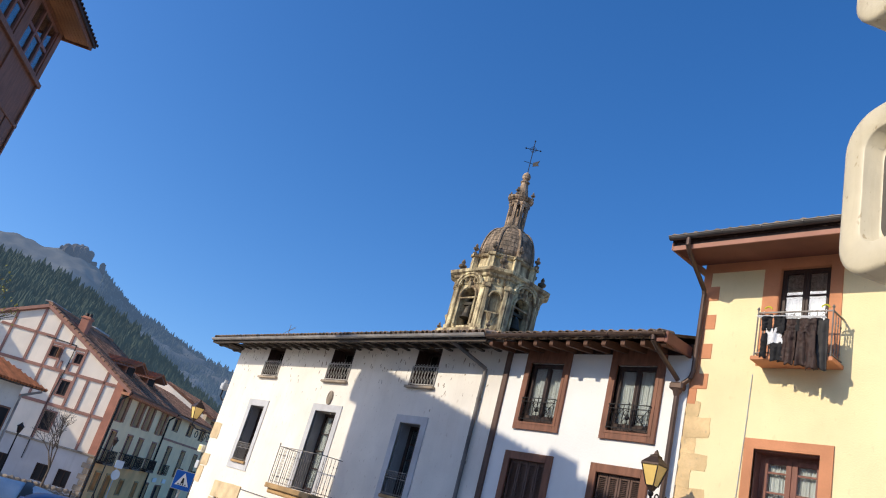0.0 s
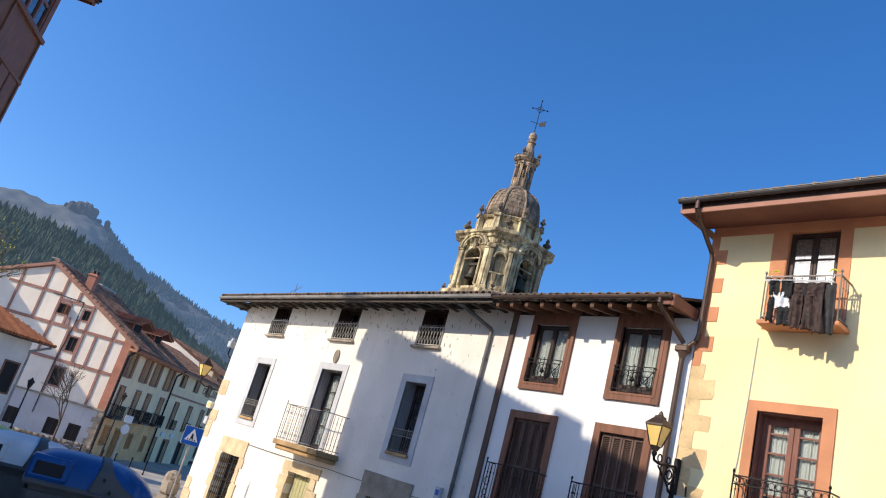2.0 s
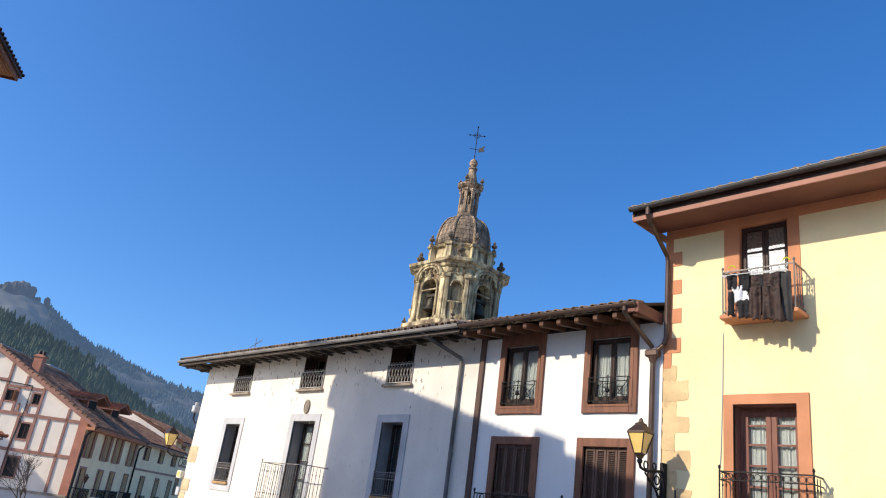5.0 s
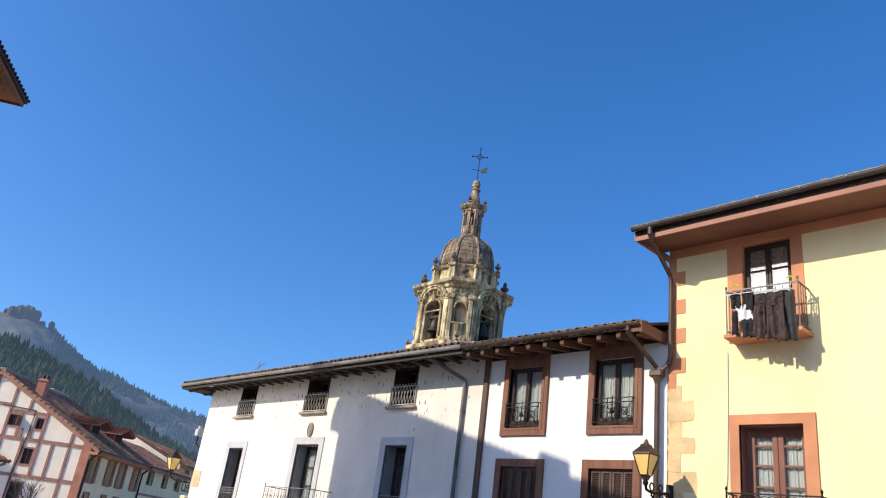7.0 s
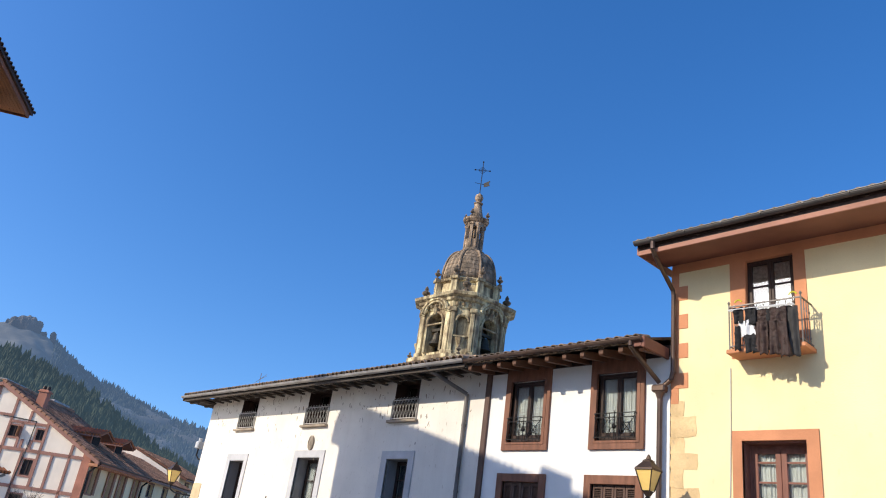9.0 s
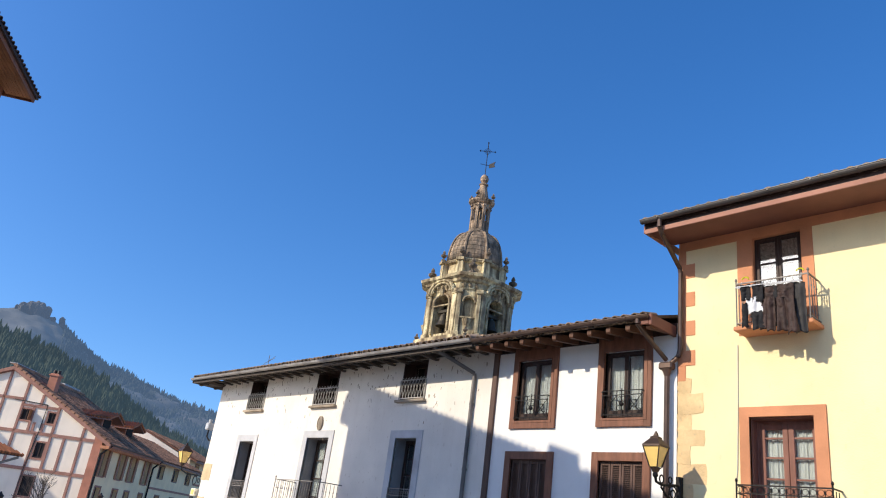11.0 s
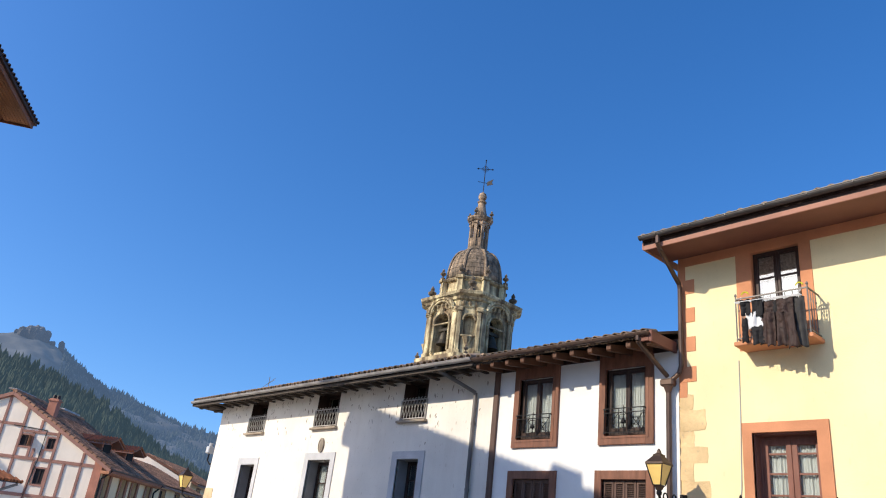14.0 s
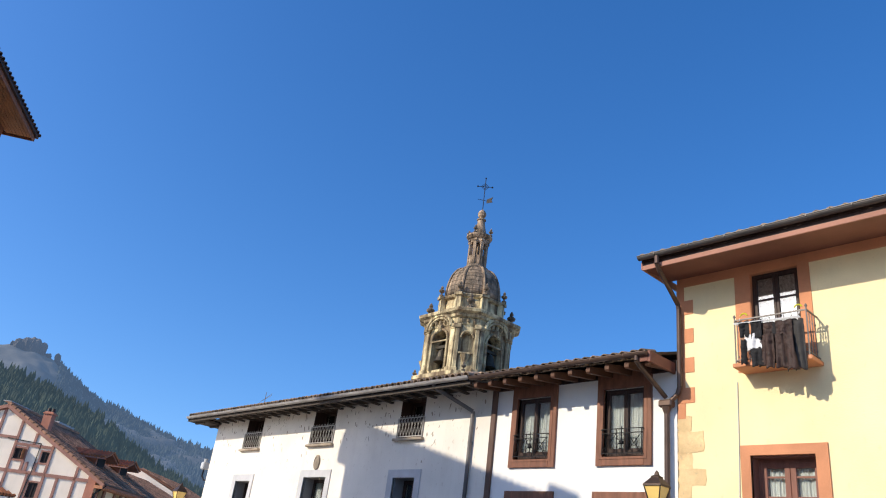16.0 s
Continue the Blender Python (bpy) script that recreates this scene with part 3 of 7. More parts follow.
def bar_window(house, o):
    x0, x1, z0, z1 = o
    casement(house, x0, x1, z0, z1, 0.36, M["dark_wood"], 2, (0.5,), None)
    bm = bm_new()
    n = 9
    for i in range(n):
        x = x0 + (x1 - x0) * (i + 0.5) / n
        rod(bm, (x, 0.04, z0), (x, 0.04, z1), 0.011, seg=6)
    for t in (0.18, 0.5, 0.82):
        z = z0 + (z1 - z0) * t
        box(bm, x0, x1, 0.025, 0.055, z - 0.016, z + 0.016)
    part("window_grille", bm, M["iron"], house, "black iron bars across the ground floor window")


bar_window(white, LOWER[0])
bar_window(white, LOWER[2])
# plank door
bm = bm_new()
x0, x1, z0, z1 = LOWER[1]
box(bm, x0, x1, 0.27, 0.31, z0, z1)
door = part("front_door", bm, M["door_wood"], white, "weathered pale green plank double door")
bm = bm_new()
box(bm, 0.006, (x1 - x0) / 7 - 0.006, 0.22, 0.268, z0, z1, 0.008)
plank = link_mesh("plank", bm, M["door_wood"])
for i in range(7):
    piece("plank", plank, door, x0 + (x1 - x0) * i / 7, 0, 0)
bm = bm_new()
rod(bm, ((x0 + x1) / 2 + 0.05, 0.19, 1.05), ((x0 + x1) / 2 + 0.05, 0.22, 1.05), 0.035, seg=10)
for z in (0.35, 1.7):
    box(bm, x0 + 0.05, x1 - 0.05, 0.205, 0.219, z, z + 0.05)
part("door_ironwork", bm, M["iron"], door)
bm = bm_new()
tube(bm, [(-13.95, -0.98, 7.96), (-13.92, -0.85, 7.86), (-13.32, -0.07, 7.42), (-13.32, -0.06, 2.2), (-13.32, -0.06, -0.2)], 0.05, 10)
for z in (6.6, 5.0, 3.4, 2.0):
    rod(bm, (-13.32, -0.06, z), (-13.32, -0.06, z + 0.06), 0.062, seg=10)
part("downpipe", bm, M["pipe_grey"], white)


# ---- the narrow house with brown timber ----
timber = thing("timber_framed_house", "narrow white house with brown timber frames, shutters and deep wooden eaves", "house", pose(0, HY, 0))
TX0, TX1 = -12.64, -7.62
UP = [(-11.84, -10.82, 6.18, 7.62), (-9.36, -8.36, 6.18, 7.62)]
SH = [(-11.88, -10.8, 3.22, 5.30), (-9.42, -8.36, 3.22, 5.30)]
SHOP = [(-12.0, -10.3, 0.3, 2.55), (-9.9, -8.2, 0.3, 2.6)]
bm = bm_new()
wall_sheet(bm, TX0 + 0.02, TX1 - 0.02, 3.1, 8.1, 0.012, 0.5, UP + SH)
wall_t = part("front_wall", bm, M["white_clean"], timber)
bm = bm_new()
wall_sheet(bm, TX0 + 0.02, TX1 - 0.02, -0.5, 3.1, 0.03, 0.5, SHOP)
part("ground_floor_wall", bm, M["base_plaster"], timber)
for o in SHOP:
    bm = bm_new()
    box(bm, o[0], o[1], 0.3, 0.36, o[2], o[3])
    part("shop_front", bm, M["dark_wood"], timber)
bm = bm_new()
box(bm, TX0 + 0.02, TX1 - 0.02, 10, 10.4, -0.5, 8.1)
part("back_wall", bm, M["white_clean"], timber)
for o, top in [(o, 7.98) for o in UP] + [(o, 5.48) for o in SH]:
    bm = bm_new()
    low = o[2] - (0.18 if top > 6 else 0.0)
    surround(bm, o[0] - 0.17, o[1] + 0.17, low, top, o, -0.045, 0.3, sill=top > 6)
    bmesh.ops.bevel(bm, geom=[e for e in bm.edges if e.calc_length() > 0.5], offset=0.008, segments=1, affect="EDGES")
    part("timber_surround", bm, M["brown"], timber)
for o in UP:
    bm = bm_new()
    surround(bm, o[0] - 0.075, o[1] + 0.075, o[2] - 0.05, o[3] + 0.075, o, -0.055, -0.035, sill=True)
    part("inner_casing", bm, M["brown"], timber)
    casement(timber, o[0], o[1], o[2] + 0.04, o[3], 0.07, M["dark_wood"], 2, (), "curtain", stile=0.05, curtain_drop=0.05)
    bm = bm_new()
    zt = o[2] + 0.56
    y = -0.09
    for z in (o[2] + 0.06, zt, zt - 0.09):
        box(bm, o[0], o[1], y - 0.009, y + 0.009, z - 0.009, z + 0.009)
    cx = (o[0] + o[1]) / 2
    for x in (o[0] + 0.02, o[1] - 0.02, cx - 0.12, cx + 0.12):
        rod(bm, (x, y, o[2] + 0.02), (x, y, zt), 0.009, seg=6)
    for s in (-1, 1):
        rod(bm, (cx + s * 0.12, y, o[2] + 0.06), (cx + s * 0.48, y, zt - 0.09), 0.008, seg=5)
        rod(bm, (cx + s * 0.48, y, o[2] + 0.06), (cx + s * 0.12, y, zt - 0.09), 0.008, seg=5)
        ring(bm, (cx + s * 0.3, y, (o[2] + zt) / 2), 0.08, 0.007, seg=12)
        ring(bm, (cx + s * 0.05, y, (o[2] + zt) / 2 + 0.1), 0.055, 0.007, seg=12)
        ring(bm, (cx + s * 0.05, y, (o[2] + zt) / 2 - 0.08), 0.055, 0.007, seg=12)
        ring(bm, (cx + s * 0.42, y, (o[2] + zt) / 2 - 0.14), 0.045, 0.006, seg=10)
    lathe(bm, [(0.01, -0.05), (0.05, -0.02), (0.05, 0.02), (0.01, 0.05)], (cx, y, (o[2] + zt) / 2), 8)
    rod(bm, (cx, y, o[2] + 0.02), (cx, y, zt + 0.05), 0.01, seg=6)
    for x in (o[0], o[1]):
        box(bm, x - 0.015, x + 0.015, y, 0.1, zt - 0.02, zt)
    part("scrolled_window_guard", bm, M["iron"], timber, "black wrought iron guard with scrolls and crosses")
for o in SH:
    w = (o[1] - o[0]) / 4
    for i in range(4):
        a, b = o[0] + i * w + 0.006, o[0] + (i + 1) * w - 0.006
        bm = bm_new()
        for p, q, c, d in ((a, a + 0.05, o[2], o[3]), (b - 0.05, b, o[2], o[3]), (a + 0.05, b - 0.05, o[3] - 0.08, o[3]), (a + 0.05, b - 0.05, o[2], o[2] + 0.5), (a + 0.05, b - 0.05, o[2] + 0.95, o[2] + 1.03)):
            box(bm, p, q, 0.04, 0.085, c, d, 0.004)
        z = o[2] + 0.52
        while z < o[3] - 0.1:
            if not o[2] + 0.92 < z < o[2] + 1.04:
                box(bm, a + 0.05, b - 0.05, 0.05, 0.08, z, z + 0.012)
            z += 0.036
        box(bm, a + 0.05, b - 0.05, 0.082, 0.088, o[2] + 0.5, o[3] - 0.08)
        part("louvred_shutter", bm, M["shutter"], timber)
    bm = bm_new()
    box(bm, o[0] - 0.28, o[1] + 0.28, -0.36, 0.0, 3.08, 3.2, 0.01)
    part("balcony_floor", bm, M["dark_wood"], timber)
    railing(timber, o[0] - 0.24, o[1] + 0.24, -0.33, -0.05, 3.2, 4.16, M["iron"], 0.1, scrolls=False)
    for s in (o[0] - 0.24, o[1] + 0.24):
        for z, r in ((3.75, 0.09), (3.5, 0.07)):
            part("railing_scroll", ring(bm_new(), (s, -0.2, z), r, 0.008, "x", 12), M["iron"], timber)
bm = bm_new()
box(bm, TX0 - 0.06, TX0 + 0.1, -0.05, 0.02, 3.1, 7.99, 0.01)
part("corner_post", bm, M["shutter"], timber)
bm = bm_new()
box(bm, TX0 + 0.1, TX1 - 0.02, -0.03, 0.01, 2.96, 3.09, 0.008)
part("timber_beam", bm, M["dark_wood"], timber)
bm = bm_new()
box(bm, TX0 + 0.1, TX1 - 0.02, -0.03, 0.01, 7.86, 8.1, 0.008)
part("timber_beam", bm, M["dark_wood"], timber)
# eaves: boards over rafters
bm = bm_new()
prism(bm, [(-0.92, 8.00), (5.0, 9.84), (10.8, 8.00), (10.8, 7.94), (5.0, 9.78), (-0.92, 7.94)], 0, TX1 - TX0 - 0.1)
bmesh.ops.transform(bm, matrix=Matrix(((0, 1, 0, TX0 + 0.02), (1, 0, 0, 0), (0, 0, 1, 0), (0, 0, 0, 1))), verts=bm.verts)
bmesh.ops.recalc_face_normals(bm, faces=bm.faces)
roof_t = part("roof", bm, M["dark_wood"], timber, "tiled roof on brown boards")
eave_tiles(roof_t, TX0 + 0.05, TX1 - 0.1, -0.93, 7.95, 0.3)
bm = bm_new()
prism(bm, [(-0.08, 0.02), (-0.05, -0.01), (0.85, 0.12), (0.85, 0.33), (-0.08, 0.12)], 0, 0.105)
bmesh.ops.transform(bm, matrix=Matrix(((0, 1, 0, 0), (1, 0, 0, -0.8), (0, 0, 1, 7.76), (0, 0, 0, 1))), verts=bm.verts)
bmesh.ops.recalc_face_normals(bm, faces=bm.faces)
raf = link_mesh("rafter", bm, M["rafter"])
for i in range(11):
    piece("rafter", raf, roof_t, TX0 + 0.08 + i * 0.474, 0, 0)
bm = bm_new()
box(bm, TX1 - 0.1, TX1 - 0.03, -0.95, 0.0, 7.80, 8.03, 0.01)
box(bm, TX1 - 0.35, TX1 - 0.1, -0.95, -0.9, 7.82, 8.01, 0.01)
part("verge_board", bm, M["soffit"], timber)
gutter(timber, TX0 + 0.02, TX1 - 0.08, -0.98, 7.99, 0.07, M["copper"], 0.8)
bm = bm_new()
tube(bm, [(-7.95, -0.98, 7.95), (-7.95, -0.98, 7.84), (-7.93, -0.8, 7.72), (-7.8, -0.14, 7.3)], 0.048, 10)
box(bm, -7.95, -7.65, -0.2, -0.02, 7.1, 7.25, 0.03)
lathe(bm, [(0.05, 0), (0.1, 0.14)], (-7.8, -0.11, 6.97), 10)
tube(bm, [(-7.8, -0.1, 7.0), (-7.8, -0.1, 0.3)], 0.055, 10)
part("downpipe", bm, M["copper"], timber)


# ---- the yellow house ----
yellow = thing("yellow_house", "yellow plastered house with orange painted trim and wide eaves", "house", pose(0, HY, 0))
YX0, YX1 = -7.6, 4.0
YU = (-6.03, -5.09, 7.68, 9.66)
YL = (-6.18, -5.05, 3.95, 6.13)
bm = bm_new()
wall_sheet(bm, YX0, YX1, 3.86, 9.86, 0, 0.5, [YU, YL])
wall_y = part("front_wall", bm, M["yellow"], yellow)
bm = bm_new()
wall_sheet(bm, YX0, YX1, -0.5, 3.86, 0.03, 0.5, [(-6.9, -4.2, 0.6, 3.1)])
part("ground_floor_wall", bm, M["base_plaster"], yellow)
bm = bm_new()
box(bm, YX0, YX0 + 0.45, 0.5, 10, -0.5, 9.86)
part("side_wall", bm, M["yellow"], yellow)
bm = bm_new()
box(bm, YX0 + 0.45, YX1, 9.6, 10, -0.5, 9.86)
part("back_wall", bm, M["yellow"], yellow)
bm = bm_new()
box(bm, -6.9, -4.2, 0.3, 0.36, 0.6, 3.1)
part("shop_front", bm, M["dark_wood"], yellow)
bm = bm_new()
box(bm, YX0, YX1, -0.012, -0.001, 9.66, 9.86)
box(bm, -6.33, YU[0], -0.016, 0.0, YU[2] + 0.0, 9.66)
box(bm, YU[1], -4.88, -0.016, 0.0, YU[2] + 0.0, 9.66)
part("upper_window_trim", bm, M["orange"], yellow)
bm = bm_new()
surround(bm, -6.36, -4.84, 3.95, 6.31, YL, -0.03, 0.05, sill=False)
part("lower_door_trim", bm, M["orange"], yellow)
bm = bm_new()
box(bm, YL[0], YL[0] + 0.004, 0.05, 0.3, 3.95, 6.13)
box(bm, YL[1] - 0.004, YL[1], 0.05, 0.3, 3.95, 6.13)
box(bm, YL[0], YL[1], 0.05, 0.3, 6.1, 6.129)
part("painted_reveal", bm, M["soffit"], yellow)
casement(yellow, *YU, 0.09, M["dark_wood"], 2, (0.72,), "curtain", lace=0.5, stile=0.055)
casement(yellow, YL[0], YL[1], 3.95, 6.1, 0.28, M["red_wood"], 2, (0.36, 0.53, 0.7, 0.86), "curtain", stile=0.1, curtain_drop=0.45)
bm = bm_new()
box(bm, -6.1, -5.66, 0.27, 0.3, 4.05, 4.5, 0.01)
box(bm, -5.57, -5.13, 0.27, 0.3, 4.05, 4.5, 0.01)
part("door_panel", bm, M["red_wood"], yellow)
reveal(yellow, YU, M["orange"], -0.002, 0.11)
# painted quoins above, sandstone quoins below
z, k = 9.66, 0
while z > 6.95:
    h = 0.31
    bm = bm_new()
    box(bm, YX0 - 0.012, YX0 + (0.36 if k % 2 else 0.16), -0.012, 0.0, z - h + 0.002, z, 0.002)
    part("painted_quoin", bm, M["orange"], wall_y)
    z -= h
    k += 1
z, k = 6.93, 0
while z > 4.0:
    h = random.uniform(0.3, 0.42)
    rough_stone(wall_y, M["quoin"], YX0 - 0.01, YX0 + (0.56 if k % 2 else 0.3) + random.uniform(-0.05, 0.05), z - h + 0.002, z - 0.002, 0.0)
    z -= h
    k += 1
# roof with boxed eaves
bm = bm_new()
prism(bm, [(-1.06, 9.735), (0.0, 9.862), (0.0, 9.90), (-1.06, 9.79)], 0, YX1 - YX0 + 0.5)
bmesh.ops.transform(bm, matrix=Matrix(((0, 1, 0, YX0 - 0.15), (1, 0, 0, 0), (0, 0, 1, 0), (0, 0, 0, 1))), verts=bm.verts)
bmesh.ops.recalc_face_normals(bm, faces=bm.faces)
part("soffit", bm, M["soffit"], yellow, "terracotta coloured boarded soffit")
bm = bm_new()
box(bm, YX0 - 0.16, YX1 + 0.3, -1.09, -1.061, 9.715, 9.815, 0.006)
box(bm, YX0 - 0.19, YX0 - 0.161, -1.09, 0.3, 9.735, 9.90, 0.006)
part("fascia_board", bm, M["fascia"], yellow, "faded pink fascia board")
bm = bm_new()
box(bm, YX0 - 0.18, YX1 + 0.3, -1.06, -1.03, 9.818, 9.955)
part("eave_board", bm, M["dark_wood"], yellow)
bm = bm_new()
prism(bm, [(-1.09, 9.97), (5.0, 11.82), (11, 9.97), (11, 9.90), (5.0, 11.75), (-1.09, 9.90)], 0, YX1 - YX0 + 0.55)
bmesh.ops.transform(bm, matrix=Matrix(((0, 1, 0, YX0 - 0.18), (1, 0, 0, 0), (0, 0, 1, 0), (0, 0, 0, 1))), verts=bm.verts)
bmesh.ops.recalc_face_normals(bm, faces=bm.faces)
roof_y = part("roof", bm, M["dark_wood"], yellow, "low clay tiled roof")
eave_tiles(roof_y, YX0 - 0.25, YX1, -1.11, 9.935, 0.3)
gutter(yellow, YX0 - 0.2, YX1 + 0.3, -1.165, 9.985, 0.075, M["gutter_grey"], 0.75)
bm = bm_new()
tube(bm, [(-7.38, -1.165, 9.94), (-7.38, -1.165, 9.76), (-7.39, -1.05, 9.66), (-7.52, -0.12, 9.25), (-7.52, -0.09, 9.15), (-7.52, -0.09, 7.5), (-7.56, -0.1, 7.35), (-7.72, -0.11, 7.22)], 0.048, 10)
part("downpipe", bm, M["copper"], yellow)
# balconies
bm = bm_new()
box(bm, -6.21, -4.78, -0.49, 0.0, 7.63, 7.71, 0.012)
part("upper_balcony", bm, M["orange"], yellow)
railing(yellow, -6.15, -4.83, -0.46, 0.0, 7.71, 8.55, M["grey_iron"], 0.13, name="upper_balcony_railing")
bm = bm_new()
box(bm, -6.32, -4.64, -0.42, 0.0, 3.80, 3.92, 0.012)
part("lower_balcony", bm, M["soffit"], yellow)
railing(yellow, -6.27, -4.69, -0.38, 0.0, 3.92, 4.89, M["iron"], 0.12, scrolls=True, name="lower_balcony_railing")


# ---- the church tower ----
AX, AY = -34.9, 32.95
tower = thing("church_tower", "baroque sandstone bell tower with a ribbed dome and lantern", "tower", pose(AX, AY, 0))


def eight(h, k):
    return [(h - k, -h), (h, -h + k), (h, h - k), (h - k, h), (-h + k, h), (-h, h - k), (-h, -h + k), (-h + k, -h)]


def stack(bm, rows):
    """Chamfered square courses: (half width, chamfer, z)."""
    rings = [[bm.verts.new((x, y, z)) for x, y in eight(h, k)] for h, k, z in rows]
    for p, q in zip(rings, rings[1:]):
        for i in range(8):
            bm.faces.new((p[i], p[(i + 1) % 8], q[(i + 1) % 8], q[i]))
    bm.faces.new(rings[-1])
    bm.faces.new(list(reversed(rings[0])))
    return bm


TH, TK = 2.5, 1.05
bm = bm_new()
stack(bm, [(TH + 0.15, TK, -2.0), (TH + 0.15, TK, 15.15), (TH + 0.45, TK, 15.25), (TH + 0.45, TK, 15.50), (TH + 0.1, TK, 15.55)])
part("tower_shaft", bm, M["tower"], tower)
FW = TH - TK
for q in range(4):
    turn = Matrix.Rotation(q * math.pi / 2, 4, "Z")

    def tpart(name, bm, mat=None, label="", smooth=False):
        bmesh.ops.transform(bm, matrix=turn, verts=bm.verts)
        return part(name, bm, mat or M["tower"], tower, label, smooth)

    # bell arch
    bm = bm_new()
    aw, spring = 0.68, 17.80
    box(bm, -FW, -aw, -TH, -TH + 0.75, 15.55, 18.75)
    box(bm, aw, FW, -TH, -TH + 0.75, 15.55, 18.75)
    prism(bm, [(-aw + 0.001, 18.75)] + [(-aw * math.cos(math.pi * i / 12), spring + aw * math.sin(math.pi * i / 12)) for i in range(13)] + [(aw - 0.001, 18.75)], -TH, -TH + 0.75)
    box(bm, -aw, aw, -TH + 0.1, -TH + 0.6, 15.55, 15.87)
    arch = tpart("bell_arch", bm)
    bm = bm_new()
    pts = [(-aw - 0.08, -TH - 0.06, 15.85), (-aw - 0.08, -TH - 0.06, spring)] + [(-(aw + 0.08) * math.cos(math.pi * i / 14), -TH - 0.06, spring + (aw + 0.08) * math.sin(math.pi * i / 14)) for i in range(15)] + [(aw + 0.08, -TH - 0.06, 15.85)]
    tube(bm, pts, 0.09, 6)
    box(bm, -aw - 0.25, aw + 0.25, -TH - 0.1, -TH + 0.05, spring - 0.1, spring - 0.0, 0.02)
    lathe(bm, [(0.1, 0), (0.2, 0.2), (0.24, 0.42), (0.1, 0.5)], (0, -TH - 0.08, 18.40), 8)
    tpart("arch_moulding", bm)
    # scrolled pediment over the arch, bulging up through the cornice
    bm = bm_new()
    for r, t in ((1.15, 0.12), (0.9, 0.08)):
        pts = [(-r * math.cos(math.pi * i / 14), -TH - 0.26, 18.60 + 0.75 * r * math.sin(math.pi * i / 14)) for i in range(15)]
        tube(bm, pts, t, 6)
    for s in (-1, 1):
        ring(bm, (s * 0.95, -TH - 0.2, 18.80), 0.16, 0.07, seg=10)
    tpart("pediment", bm)
    for s in (-1, 1):
        bm = bm_new()
        x = s * (FW - 0.22)
        box(bm, x - 0.2, x + 0.2, -TH - 0.16, -TH, 15.85, 18.40, 0.03)
        box(bm, x - 0.28, x + 0.28, -TH - 0.24, -TH, 15.55, 15.85, 0.03)
        box(bm, x - 0.25, x + 0.25, -TH - 0.2, -TH, 18.40, 18.50, 0.02)
        box(bm, x - 0.3, x + 0.3, -TH - 0.26, -TH, 18.50, 18.75, 0.04)
        tpart("pilaster", bm)
    # chamfer with a niche, turned an eighth
    turn = Matrix.Rotation(q * math.pi / 2 + math.pi / 4, 4, "Z")
    d = (2 * TH - TK) / math.sqrt(2)
    cw = TK / math.sqrt(2)
    bm = bm_new()
    nw = 0.36
    box(bm, -cw, -nw, -d, -d + 0.6, 15.55, 18.75)
    box(bm, nw, cw, -d, -d + 0.6, 15.55, 18.75)
    prism(bm, [(-nw + 0.001, 18.75)] + [(-nw * math.cos(math.pi * i / 8), 17.85 + nw * math.sin(math.pi * i / 8)) for i in range(9)] + [(nw - 0.001, 18.75)], -d, -d + 0.6)
    box(bm, -nw, nw, -d, -d + 0.6, 15.55, 16.85)
    box(bm, -nw, nw, -d + 0.35, -d + 0.6, 16.85, 18.25)
    tpart("niche_wall", bm)
    bm = bm_new()
    box(bm, -nw - 0.12, nw + 0.12, -d - 0.14, -d, 16.75, 16.87, 0.03)
    lathe(bm, [(0.05, 0), (0.2, 0.25), (0.3, 0.5), (0.34, 0.62)], (0, -d - 0.02, 16.10), 8)
    pts = [(-0.42 * math.cos(math.pi * i / 8), -d - 0.05, 17.85 + 0.46 * math.sin(math.pi * i / 8)) for i in range(9)]
    tube(bm, pts, 0.07, 6)
    for s in (-1, 1):
        box(bm, s * (cw - 0.1) - 0.14, s * (cw - 0.1) + 0.14, -d - 0.14, -d, 15.85, 18.45, 0.03)
        box(bm, s * (cw - 0.1) - 0.22, s * (cw - 0.1) + 0.22, -d - 0.22, -d, 18.45, 18.75, 0.04)
        box(bm, s * (cw - 0.1) - 0.2, s * (cw - 0.1) + 0.2, -d - 0.2, -d, 15.55, 15.85, 0.04)
    tpart("niche_ornament", bm)
bm = bm_new()
stack(bm, [(TH + 0.05, TK, 18.75), (TH + 0.08, TK, 18.85), (TH + 0.08, TK, 19.17), (TH + 0.22, TK, 19.25), (TH + 0.26, TK, 19.41), (TH + 0.46, TK, 19.53), (TH + 0.5, TK, 19.71), (TH + 0.38, TK, 19.79), (TH - 0.15, TK, 19.85)])
part("cornice", bm, M["tower"], tower)
bm = bm_new()
lathe(bm, [(0.05, 0), (0.13, 0.08), (0.15, 0.22), (0.08, 0.3)], seg=6)
boss = link_mesh("carved_boss", bm, M["tower"])
for q in range(8):
    a = q * math.pi / 4
    ca, sa = math.cos(a), math.sin(a)
    d = TH + 0.12 if q % 2 == 0 else (2 * TH - TK) / math.sqrt(2) + 0.12
    for i in range(-2, 3):
        if q % 2 and abs(i) > 1:
            continue
        x, y = ca * d - sa * i * 0.42, sa * d + ca * i * 0.42
        piece("carved_boss", boss, tower, x, y, 18.85)
bm = bm_new()
lathe(bm, [(2.2, 19.8), (2.2, 20.0), (2.06, 20.1), (2.0, 20.95), (2.2, 21.05), (2.28, 21.18), (2.1, 21.3), (1.98, 21.38)], seg=8, turn=math.pi / 8)
part("drum", bm, M["tower"], tower)
# block added inside so the bell arches look dark, not open to the sky
bm = bm_new()
